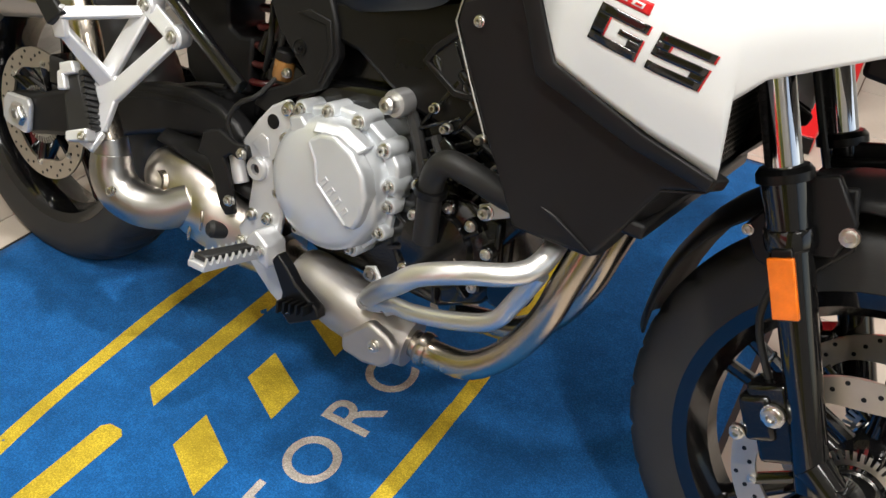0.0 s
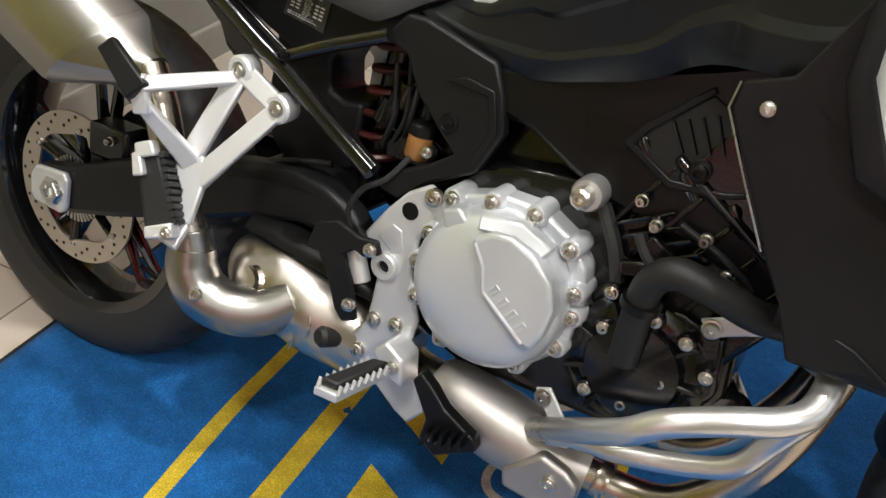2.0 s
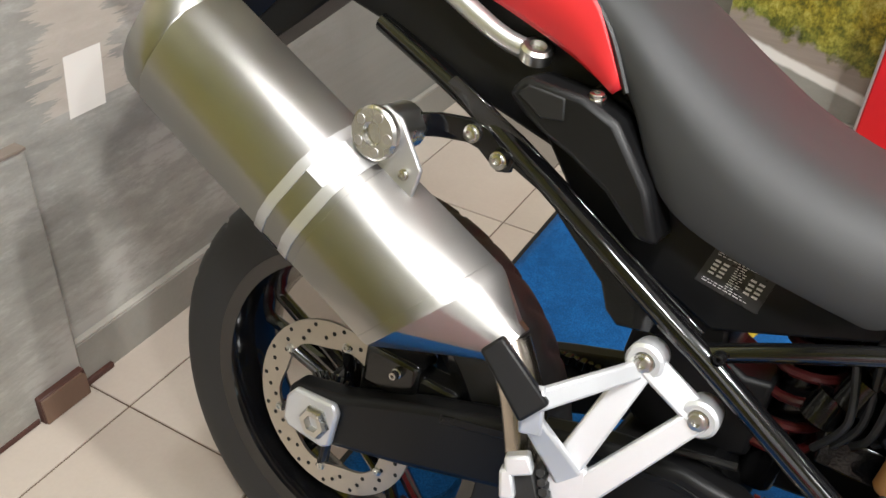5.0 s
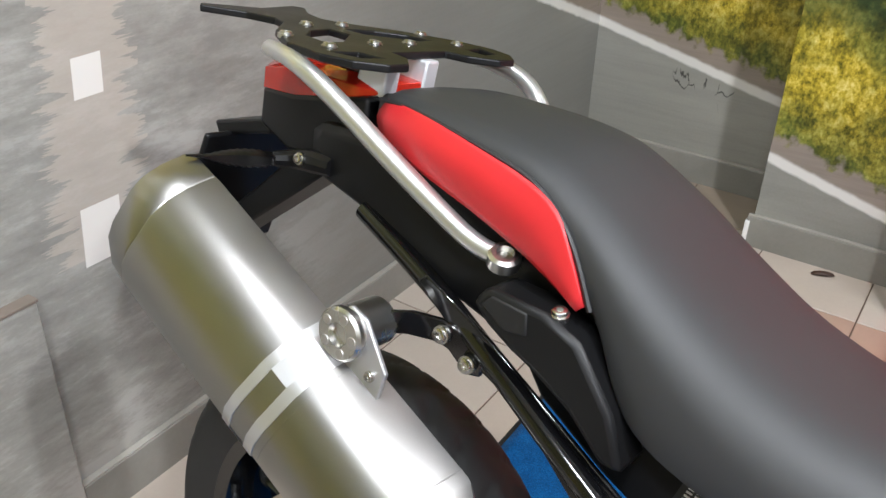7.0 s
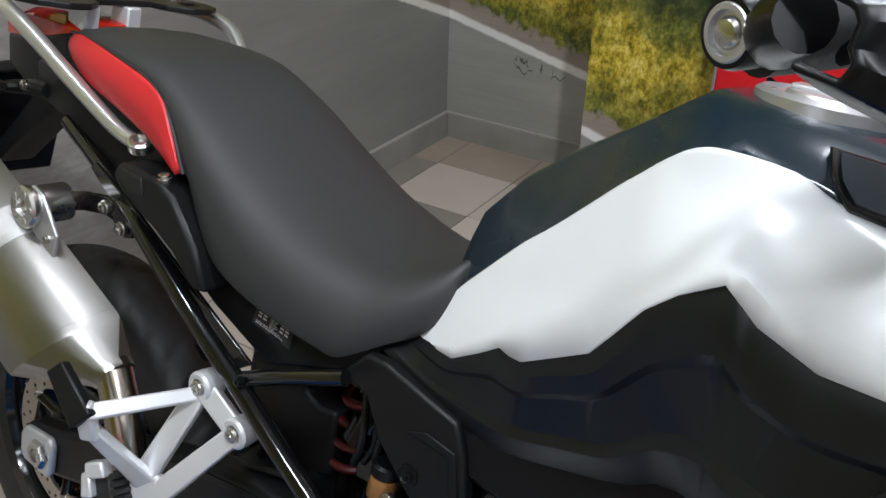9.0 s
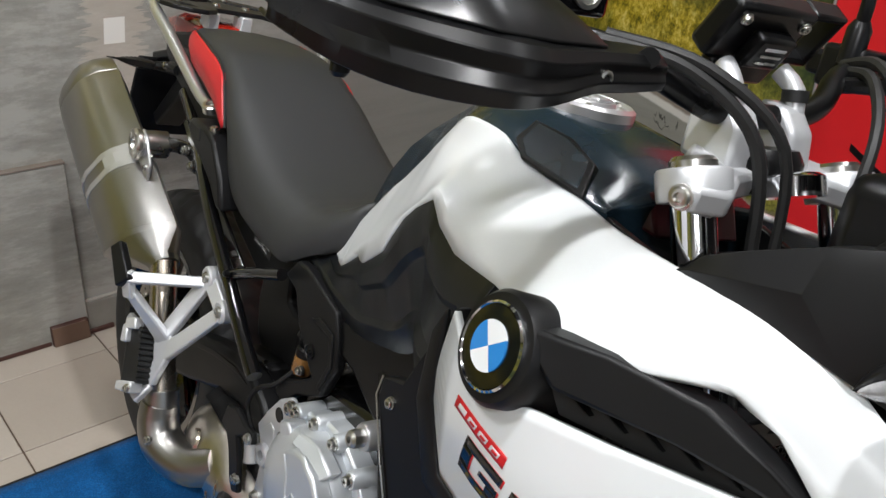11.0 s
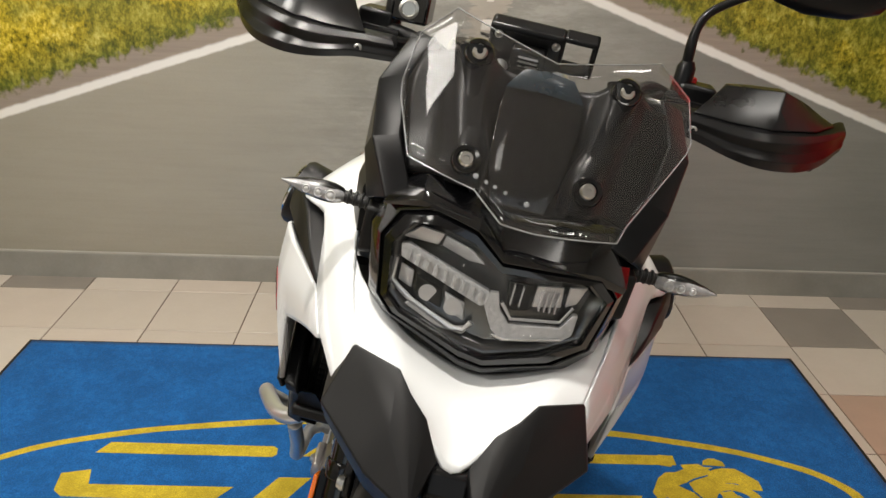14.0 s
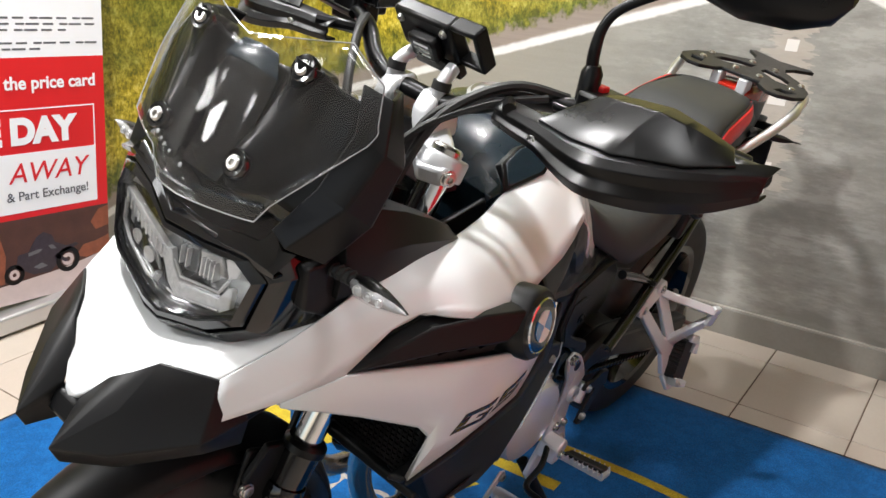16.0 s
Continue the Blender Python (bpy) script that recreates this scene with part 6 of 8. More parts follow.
# tail lamp, plate carrier, rear indicators
part("tail_lamp", loft(bmesh.new(), [[(x, -w, z0), (x, w, z0), (x, w, z1 - 0.01), (x, w * 0.7, z1), (x, -w * 0.7, z1), (x, -w, z1 - 0.01)] for x, w, z0, z1 in ((-0.248, 0.035, 0.938, 0.955), (-0.235, 0.055, 0.932, 0.968), (-0.17, 0.065, 0.938, 0.982), (-0.10, 0.062, 0.952, 0.982), (-0.05, 0.045, 0.966, 0.978))]), TAILRED, bike, "red tail lamp lens", bevel=0.006)
part("tail_lamp_base", loft(bmesh.new(), [[(x, -w, z0), (x, w, z0), (x, w, z1), (x, -w, z1)] for x, w, z0, z1 in ((-0.24, 0.052, 0.885, 0.934), (-0.17, 0.068, 0.87, 0.940), (-0.10, 0.069, 0.875, 0.953), (-0.05, 0.07, 0.88, 0.965))]), BLACK, bike, bevel=0.006)
bm = bmesh.new()
slab(bm, [(-0.18, -0.03, 0.87), (-0.12, -0.03, 0.86), (-0.19, -0.03, 0.80), (-0.31, -0.03, 0.70), (-0.335, -0.03, 0.72), (-0.26, -0.03, 0.79)], (0, 0.06, 0))
slab(bm, [(-0.30, -0.09, 0.86), (-0.36, -0.09, 0.67), (-0.352, -0.09, 0.667), (-0.292, -0.09, 0.857)], (0, 0.18, 0))
slab(bm, [(-0.33, -0.05, 0.865), (-0.22, -0.05, 0.895), (-0.22, -0.05, 0.875), (-0.32, -0.05, 0.848)], (0, 0.10, 0))
part("plate_carrier", bm, BLACK, bike, "black number plate carrier without a plate", bevel=0.004)
for s in SIDES:
    bm = bmesh.new()
    root, point = V((-0.146, s * 0.082, 0.866)), V((-0.213, s * 0.184, 0.864))
    across = V((0.84, s * 0.55, 0))
    loft(bm, [[root.lerp(point, t) + across * dx * r + V((0, 0, dz * r)) for dx, dz in ((0, 0.012), (0.013, 0.007), (0.013, -0.007), (0, -0.012), (-0.013, -0.007), (-0.013, 0.007))]
              for t, r in [(0.0, 0.40), (0.16, 0.45)] + [(0.18 + 0.035 * k, max(0.25, 1.0 - 0.006 * (k - 7) ** 2) - (0.10 if k % 2 else 0.0)) for k in range(22)] + [(1.0, 0.10)]])
    ind = part("rear_indicator", bm, SATIN, bike, "smoked ribbed rear indicator", angle=50)
    part("indicator_arm", tube(bmesh.new(), [(-0.160, s * 0.100, 0.866), (-0.142, s * 0.080, 0.868), (-0.11, s * 0.080, 0.874), (-0.08, s * 0.080, 0.876)], [0.009, 0.012, 0.014, 0.012], 10, 3), BLACK, ind)
bolt("tail_bolt", bike, (-0.122, -0.094, 0.876), (0, -1, 0.2), 0.006, 0.005)
# seat
SEAT_ROWS = ((-0.05, 0.035, 0.966, 0.958, 0.945), (-0.035, 0.068, 0.976, 0.965, 0.94), (0.02, 0.096, 0.985, 0.972, 0.94), (0.11, 0.111, 0.986, 0.966, 0.935), (0.17, 0.117, 0.982, 0.960, 0.92), (0.212, 0.121, 0.974, 0.948, 0.90), (0.255, 0.128, 0.955, 0.925, 0.875), (0.297, 0.137, 0.932, 0.898, 0.855),
             (0.338, 0.143, 0.907, 0.868, 0.793), (0.374, 0.147, 0.886, 0.844, 0.764), (0.43, 0.150, 0.857, 0.812, 0.747), (0.49, 0.150, 0.836, 0.790, 0.737), (0.535, 0.147, 0.827, 0.778, 0.730), (0.559, 0.143, 0.825, 0.776, 0.727), (0.58, 0.137, 0.826, 0.779, 0.737), (0.61, 0.125, 0.834, 0.796, 0.757), (0.64, 0.108, 0.850, 0.818, 0.775), (0.662, 0.09, 0.866, 0.838, 0.80), (0.670, 0.074, 0.866, 0.84, 0.81))
rows = []
for x, w, top, sh, low in SEAT_ROWS:
    half = [(0, top), (0.4 * w, top - 0.0005), (0.68 * w, top - 0.004), (0.84 * w, top - 0.3 * (top - sh)), (0.93 * w, sh + 0.35 * (top - sh)), (0.975 * w, sh + 0.002), (w, sh - 0.012), (w * 0.995, sh * 0.45 + low * 0.55), (w * 0.985, low + 0.008), (w * 0.965, low + 0.001), (w * 0.90, low)]
    rows.append([(x, -y, z) for y, z in half[::-1]] + [(x, y, z) for y, z in half[1:]])
cols = [smooth_line([r[k] for r in rows], 4) for k in range(len(rows[0]))]
seat = part("seat", loft(bmesh.new(), [[c[j] for c in cols] for j in range(len(cols[0]))]), SEAT, bike, "charcoal grey vinyl seat", angle=50)
for s in SIDES:
    part("seat_seam", tube(bmesh.new(), [(-0.02, s * 0.083, 0.971), (0.05, s * 0.104, 0.9755), (0.14, s * 0.114, 0.964), (0.20, s * 0.119, 0.952), (0.235, s * 0.125, 0.934), (0.265, s * 0.131, 0.906), (0.295, s * 0.137, 0.86)], 0.0028, 6), SEATDARK, seat, "stitched seam")
# tank
def grid_skin(bm, rows, per, straight=()):
    """A skin over matching rows of points; rows named in straight keep their corners."""
    lines = []
    for i, row in enumerate(rows):
        if i in straight:
            row = [V(p) for p in row]
            lines.append([row[k].lerp(row[k + 1], j / per) for k in range(len(row) - 1) for j in range(per)] + [row[-1]])
        else:
            lines.append(smooth_line(row, per))
    return sheet(bm, lines)


UPPER = [(0.635, 0.092, 0.769), (0.650, 0.086, 0.797), (0.667, 0.081, 0.832), (0.700, 0.0835, 0.870), (0.735, 0.086, 0.908), (0.755, 0.088, 0.926), (0.773, 0.091, 0.943), (0.800, 0.095, 0.970), (0.822, 0.100, 0.992), (0.842, 0.105, 1.010), (0.862, 0.110, 1.028), (0.885, 0.117, 1.044), (0.912, 0.121, 1.049),
         (0.964, 0.126, 1.046), (0.996, 0.128, 1.032), (1.040, 0.129, 1.023), (1.094, 0.130, 1.017), (1.165, 0.150, 1.012), (1.247, 0.168, 1.013), (1.300, 0.172, 1.014), (1.346, 0.172, 1.012), (1.380, 0.170, 1.007), (1.407, 0.168, 1.0), (1.45, 0.163, 0.975), (1.511, 0.148, 0.940), (1.572, 0.128, 0.910)]
LOWER = [(0.637, 0.093, 0.766), (0.671, 0.108, 0.774), (0.698, 0.120, 0.779), (0.733, 0.130, 0.803), (0.757, 0.137, 0.821), (0.772, 0.143, 0.820), (0.788, 0.150, 0.823), (0.822, 0.162, 0.845), (0.858, 0.176, 0.869), (0.876, 0.182, 0.895), (0.897, 0.186, 0.926), (0.921, 0.190, 0.948), (0.954, 0.194, 0.969),
         (0.985, 0.203, 0.950), (1.032, 0.215, 0.938), (1.075, 0.226, 0.941), (1.121, 0.238, 0.945), (1.201, 0.256, 0.938), (1.240, 0.262, 0.940), (1.290, 0.258, 0.955), (1.337, 0.240, 0.968), (1.358, 0.215, 0.966), (1.394, 0.207, 0.952), (1.449, 0.195, 0.903), (1.52, 0.174, 0.884), (1.595, 0.136, 0.861)]
# the fold above the lower edge runs straight up to its peak
FOLD0, FOLD1 = (0.690, 0.1135, 0.786), (0.953, 0.191, 0.979)
fold_at = lambda k: tuple(a + (b - a) * k for a, b in zip(FOLD0, FOLD1))
BAND = [(0.638, 0.092, 0.768), (0.672, 0.106, 0.779), fold_at(0.02)] + [fold_at(0.02 + 0.94 * (UPPER[i][0] - 0.700) / 0.212) for i in range(3, 12)] + [FOLD1]
BAND += [(0.987, 0.199, 0.962), (1.033, 0.211, 0.950), (1.075, 0.221, 0.953)] + [(x, y - 0.005, z + 0.011) for x, y, z in LOWER[16:23]] + [(x, y - 0.003, z + 0.006) for x, y, z in LOWER[23:]]
BULGE = [0.0] * 12 + [0.0, 0.001, 0.003, 0.005, 0.009, 0.013, 0.015, 0.014, 0.012, 0.010, 0.008, 0.006, 0.004, 0.002]


def eased(row, rounds, start):
    """The same row with small unevenness taken out behind the point named start; both ends stay."""
    row = [V(p) for p in row]
    head, row = row[:start], row[start:]
    for _ in range(rounds):
        row = row[:1] + [a * 0.25 + b * 0.5 + c * 0.25 for a, b, c in zip(row, row[1:], row[2:])] + row[-1:]
    return head + row


# the tank cover: a chamfer beside the white panel, a ridged back and a flat top
TANK_TOP = ((0.634, 0.845, 0.03), (0.648, 0.888, 0.04), (0.66, 0.917, 0.045), (0.70, 0.964, 0.05), (0.74, 0.998, 0.052), (0.78, 1.026, 0.054), (0.82, 1.055, 0.056), (0.858, 1.083, 0.058), (0.872, 1.0865, 0.06), (0.92, 1.087, 0.066), (0.98, 1.082, 0.07), (1.04, 1.072, 0.075), (1.10, 1.055, 0.078), (1.125, 1.03, 0.08))
rings = []
for x, top, flat in TANK_TOP:
    ux, uy, uz = ([p[k] for p in UPPER[:17]] for k in range(3))
    y, z = np.interp(x, ux, uy), np.interp(x, ux, uz)
    lip = min(0.012, max(0.004, (top - z) * 0.4))
    half = [(0.0, top), (flat * 0.6, top - 0.0015), (flat, top - 0.006), (y - 0.010, z + lip), (y - 0.002, z + 0.002), (y - 0.008, z - 0.03), (y - 0.012, 0.75)]
    rings.append([(x, -d, h) for d, h in half[::-1]] + [(x, d, h) for d, h in half[1:]])
part("fuel_tank", loft(bmesh.new(), rings), TANKBLACK, bike, "blue-black gloss fuel tank cover", bevel=0.004, seg=3, angle=40)
CAPZ = 1.086
cap = part("filler_cap", lathe(bmesh.new(), [(0.060, -0.01), (0.060, 0.004), (0.055, 0.008), (0.052, 0.004), (0.036, 0.005), (0.034, 0.009), (0.016, 0.01)], (0.945, 0, CAPZ), (0.03, 0, 1), 48), ALU, bike, "silver filler cap")
bm = bmesh.new()
slab(bm, [(0.915, -0.012, CAPZ + 0.010), (0.975, -0.012, CAPZ + 0.008), (0.975, 0.012, CAPZ + 0.008), (0.915, 0.012, CAPZ + 0.010)], (0, 0, 0.005))
part("cap_flap", bm, ALU, cap, bevel=0.002)
for k in range(6):
    t = 2 * math.pi * k / 6 + 0.3
    bolt("cap_screw", cap, (0.945 + 0.045 * math.cos(t), 0.045 * math.sin(t), CAPZ + 0.0055), (0, 0, 1), 0.004, 0.002)
for s in SIDES:
    flip = lambda row: [(x, s * y, z) for x, y, z in row]
    ridge = eased([((a[0] + b[0]) / 2, (a[1] + b[1]) / 2 + c, (a[2] + b[2]) / 2 + c * 0.55) for a, b, c in zip(UPPER, BAND, BULGE)], 4, 10)
    shoulder = eased([(a[0] * 0.80 + b[0] * 0.20, a[1] * 0.80 + b[1] * 0.20 + c * 0.6, a[2] * 0.80 + b[2] * 0.20 + c * 0.5) for a, b, c in zip(UPPER, BAND, BULGE)], 4, 10)
    fine = [smooth_line(flip(row), 3) for row in (UPPER, shoulder, ridge, eased(BAND, 2, 12))]
    cross = [smooth_line(col, 4) for col in zip(*fine)]
    low = [V(p) for p in flip(LOWER)]
    low_edge = [a.lerp(b, k / 3) for a, b in zip(low, low[1:]) for k in range(3)] + low[-1:]
    bm = bmesh.new()
    sheet(bm, [col + [p] for col, p in zip(cross, low_edge)])
    part("tank_panel", bm, WHITE, bike, "gloss white tank side panel", solid=0.006, angle=42)
    # black knee panel under it, with a sunk pad
    bot = [(0.606, 0.112, 0.748), (0.640, 0.115, 0.736), (0.675, 0.117, 0.726), (0.712, 0.119, 0.716), (0.742, 0.120, 0.709), (0.770, 0.124, 0.712), (0.80, 0.128, 0.719), (0.84, 0.133, 0.731), (0.884, 0.138, 0.744), (0.91, 0.143, 0.756), (0.932, 0.150, 0.772), (0.955, 0.165, 0.783), (0.978, 0.185, 0.790), (1.0, 0.205, 0.794), (1.045, 0.235, 0.802), (1.08, 0.248, 0.815), (1.11, 0.256, 0.835)]
    top_row = [(x, y - 0.004, z + 0.004) for x, y, z in LOWER[:17]]
    blend = lambda k, out: [(a[0] * (1 - k) + b[0] * k, a[1] * (1 - k) + b[1] * k + out * min(1.0, 0.2 + 1.6 * i / 16), a[2] * (1 - k) + b[2] * k) for i, (a, b) in enumerate(zip(top_row, bot))]
    bm = bmesh.new()
    grid_skin(bm, [flip(top_row), flip(blend(0.16, 0.009)), flip(blend(0.30, 0.009)), flip(blend(0.36, 0.003)), flip(blend(0.70, 0.002)), flip(blend(0.78, 0.009)), flip(bot)], 3, (0, 6))
    part("knee_panel", bm, KNEE, bike, "satin black knee panel with a sunk pad", solid=0.006, bevel=0.0015, angle=24)
    hexa = [(0.990, 0.136, 1.049), (0.975, 0.099, 1.066), (1.03, 0.096, 1.062), (1.077, 0.104, 1.048), (1.096, 0.131, 1.019), (1.006, 0.138, 1.031)]
    mid_h = V((sum(p[0] for p in hexa) / 6, sum(p[1] for p in hexa) / 6, sum(p[2] for p in hexa) / 6))
    bm = bmesh.new()
    slab(bm, [(x, s * (y + 0.001), z + 0.003) for x, y, z in hexa], (0, -s * 0.014, -0.010))
    trim_ob = part("tank_trim", bm, SATIN, bike, "black frame of the inset tank trim", bevel=0.002)
    bm = bmesh.new()
    slab(bm, [(q.x, s * (q.y + 0.0016), q.z + 0.0042) for q in (mid_h.lerp(V(p), 0.84) for p in hexa)], (0, -s * 0.004, -0.004))
    part("trim_inset", bm, TANKBLACK, trim_ob, "blue-black inset", bevel=0.0015)
    # lower white shroud
    cols = [((1.105, 0.262, 0.915), (1.10, 0.262, 0.86), (1.10, 0.256, 0.812)), ((1.14, 0.272, 0.893), (1.14, 0.272, 0.83), (1.132, 0.256, 0.757)), ((1.188, 0.276, 0.878), (1.19, 0.276, 0.81), (1.185, 0.251, 0.736)),
            ((1.245, 0.276, 0.893), (1.245, 0.276, 0.80), (1.245, 0.243, 0.713)), ((1.298, 0.258, 0.896), (1.303, 0.262, 0.81), (1.322, 0.231, 0.687)), ((1.308, 0.255, 0.897), (1.313, 0.259, 0.835), (1.312, 0.242, 0.768)),
            ((1.35, 0.238, 0.90), (1.35, 0.243, 0.85), (1.338, 0.238, 0.797)), ((1.40, 0.217, 0.903), (1.405, 0.22, 0.87), (1.42, 0.208, 0.836)), ((1.449, 0.196, 0.904), (1.458, 0.196, 0.880), (1.468, 0.192, 0.857)), ((1.523, 0.174, 0.884), (1.523, 0.1735, 0.882), (1.523, 0.173, 0.879))]
    bm = bmesh.new()
    patch(bm, [flip([c[i] for c in cols]) for i in range(3)], 1, 6, False)
    SHROUD = [[(v.co.x, abs(v.co.y), v.co.z) for v in f.verts] for f in bm.faces]
    part("shroud", bm, WHITE, bike, "gloss white radiator shroud", solid=0.007)
    # black lower fairing
    bm = bmesh.new()
    slab(bm, [(x, s * y, z) for x, z, y in [(1.0, 0.79, 0.246), (1.04, 0.805, 0.252), (1.098, 0.915, 0.262), (1.104, 0.92, 0.258), (1.10, 0.82, 0.254), (1.132, 0.755, 0.252), (1.24, 0.711, 0.24), (1.322, 0.684, 0.229), (1.318, 0.668, 0.224), (1.268, 0.652, 0.221), (1.222, 0.566, 0.222), (1.208, 0.545, 0.222), (1.112, 0.548, 0.232), (1.090, 0.605, 0.246), (1.062, 0.650, 0.250), (1.030, 0.706, 0.250), (0.997, 0.765, 0.247)]], (0.01, -s * 0.022, 0))
    low = part("lower_fairing", bm, BLACK, bike, "matt black lower fairing", bevel=0.004)
    bm = bmesh.new()
    slab(bm, [(1.112, s * 0.236, 0.60), (1.165, s * 0.240, 0.585), (1.215, s * 0.224, 0.55), (1.114, s * 0.232, 0.550)], (0, -s * 0.05, -0.004))
    part("fairing_facet", bm, BLACK, low, bevel=0.003)
    bm = bmesh.new()
    slab(bm, [(1.222, s * 0.222, 0.568), (1.268, s * 0.220, 0.652), (1.318, s * 0.222, 0.668), (1.30, s * 0.18, 0.66), (1.22, s * 0.15, 0.56)], (-0.004, 0, -0.004))
    part("fairing_lip", bm, BLACK, low, bevel=0.002)
    edge = [(1.097, 0.262, 0.915), (1.100, 0.257, 0.82), (1.132, 0.255, 0.757), (1.24, 0.244, 0.712), (1.322, 0.232, 0.686)]
    inset = [(1.080, 0.262, 0.885), (1.080, 0.262, 0.812), (1.112, 0.258, 0.738), (1.232, 0.243, 0.692), (1.318, 0.227, 0.669)]
    bm = bmesh.new()
    sheet(bm, [[(x, s * (y + 0.004), z) for x, y, z in edge], [(x, s * (y + 0.001), z) for x, y, z in inset]])
    part("fairing_band", bm, BLACK, low, "raised band beside the white shroud", solid=0.008, bevel=0.003, offset=0)
    # thin bright tube stands in for the highlight along the inner edge
    part("fairing_highlight", tube(bmesh.new(), [(1.000, s * 0.2465, 0.789), (0.9965, s * 0.2475, 0.765), (1.0295, s * 0.2505, 0.706), (1.0615, s * 0.2505, 0.650)], 0.0011, 6, 1), BRIGHT, low, "edge highlight drawn as a thin bright line")
    bolt("fairing_bolt", low, (1.029, s * 0.252, 0.773), (0, s, 0), 0.0055, 0.005)
    # intake duct
    hood = [(1.195, 0.288, 0.952), (1.28, 0.268, 0.962), (1.355, 0.242, 0.958), (1.405, 0.225, 0.935), (1.452, 0.198, 0.904), (1.40, 0.226, 0.914), (1.345, 0.25, 0.922), (1.25, 0.284, 0.918)]
    bm = bmesh.new()
    slab(bm, flip(hood), (0, -s * 0.03, 0))
    duct = part("intake_duct", bm, BLACK, bike, "matt black intake duct with slats", bevel=0.005)
    bm = bmesh.new()
    slab(bm, flip([(1.23, 0.270, 0.925), (1.34, 0.238, 0.928), (1.445, 0.196, 0.905), (1.35, 0.230, 0.897), (1.25, 0.264, 0.894)]), (0, -s * 0.01, 0))
    part("duct_recess", bm, MESH, duct)
    for k in range(6):
        x = 1.255 + 0.028 * k
        y = 0.278 - 0.0105 * k
        bm = bmesh.new()
        slab(bm, flip([(x, y - 0.004, 0.922), (x + 0.005, y - 0.004, 0.922), (x + 0.022, y - 0.016, 0.908), (x + 0.017, y - 0.016, 0.908)]), (0, -s * 0.012, 0))
        part("duct_slat", bm, GLOSS, duct)
    # round badge
    at, nrm = V((1.185, s * 0.281, 0.921)), V((-0.10, s * 0.96, 0.22)).normalized()
    badge = part("badge_mount", lathe(bmesh.new(), [(0.05, -0.05), (0.05, 0.0), (0.046, 0.006), (0.038, 0.007)], at, nrm, 36), BLACK, bike, "matt black badge mount")
    part("badge_rim", lathe(bmesh.new(), [(0.0385, 0.004), (0.0385, 0.010), (0.0365, 0.0115), (0.035, 0.0095)], at, nrm, 40), CHROME, badge)
    part("badge_ring", lathe(bmesh.new(), [(0.0355, 0.006), (0.035, 0.0105), (0.0225, 0.0112)], at, nrm, 40), GLOSS, badge)
    q = nrm.to_track_quat("Z", "Y")
    for k in range(4):
        a0 = radians(90 * k + (38 if s < 0 else 52))
        bm = bmesh.new()
        slab(bm, [at + q @ V((0, 0, 0.0105))] + [at + q @ V((0.022 * math.cos(a0 + radians(9 * i)), 0.022 * math.sin(a0 + radians(9 * i)), 0.0105)) for i in range(11)], nrm * 0.0022)
        part("badge_quarter", bm, BLUE if k % 2 else WHITE, badge)
    # arm from fairing to tank
    bm = bmesh.new()
    loft(bm, [[(x, s * y0, z0), (x, s * y1, z0), (x, s * (y1 + 0.004), (z0 + z1) / 2), (x, s * (y1 - 0.012), z1), (x, s * (y0 + 0.006), z1), (x, s * y0, (z0 + z1) / 2)] for x, y0, y1, z0, z1 in ((1.247, 0.160, 0.170, 1.010, 1.018), (1.262, 0.148, 0.174, 1.008, 1.032), (1.30, 0.132, 0.178, 1.008, 1.052), (1.36, 0.122, 0.180, 1.008, 1.080), (1.41, 0.12, 0.178, 1.0, 1.096), (1.45, 0.12, 0.166, 0.99, 1.10))])
    part("fairing_arm", bm, BLACK, bike, "matt black fairing arm", bevel=0.005, seg=3)


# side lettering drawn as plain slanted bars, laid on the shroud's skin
def skin_depth(x, z):
    """How far out the shroud's skin lies at x, z."""
    for q in SHROUD:
        for a, b, c in ((q[0], q[1], q[2]), (q[0], q[2], q[-1])):
            d = (b[2] - c[2]) * (a[0] - c[0]) + (c[0] - b[0]) * (a[2] - c[2])
            if abs(d) < 1e-12:
                continue
            u = ((b[2] - c[2]) * (x - c[0]) + (c[0] - b[0]) * (z - c[2])) / d
            v = ((c[2] - a[2]) * (x - c[0]) + (a[0] - c[0]) * (z - c[2])) / d
            if u >= -1e-6 and v >= -1e-6 and u + v <= 1 + 1e-6:
                return u * a[1] + v * b[1] + (1 - u - v) * c[1]
    return 0.276


def decal(quads, mat, lift, s=-1):
    for quad in quads:
        (ax, az), (bx, bz), (cx, cz), (dx, dz) = quad
        bm = bmesh.new()
        rows = []
        for j in range(5):
            v = j / 4
            row = []
            for i in range(9):
                u = i / 8
                x = (ax * (1 - u) + bx * u) * (1 - v) + (dx * (1 - u) + cx * u) * v
                z = (az * (1 - u) + bz * u) * (1 - v) + (dz * (1 - u) + cz * u) * v
                row.append((x, s * (skin_depth(x, z) + 0.0042 + 0.6 * lift), z))
            rows.append(row)
        sheet(bm, rows)
        part("side_marking", bm, mat, bike, solid=0.0006)


def bars(x0, z0, strokes, back=1):
    """A slanted block figure of plain strokes; each stroke: left, right, top, bottom, in tenths of its box."""
    place = lambda u, v: (x0 + 0.0054 * u + back * 0.0011 * (10 - v) - 0.007, z0 - 0.0038 * v - 0.0010 * u)
    strokes = [(l, r, t, b) if back > 0 else (10 - r, 10 - l, t, b) for l, r, t, b in strokes]
    return [[place(l, t), place(r, t), place(r, b), place(l, b)] for l, r, t, b in strokes]


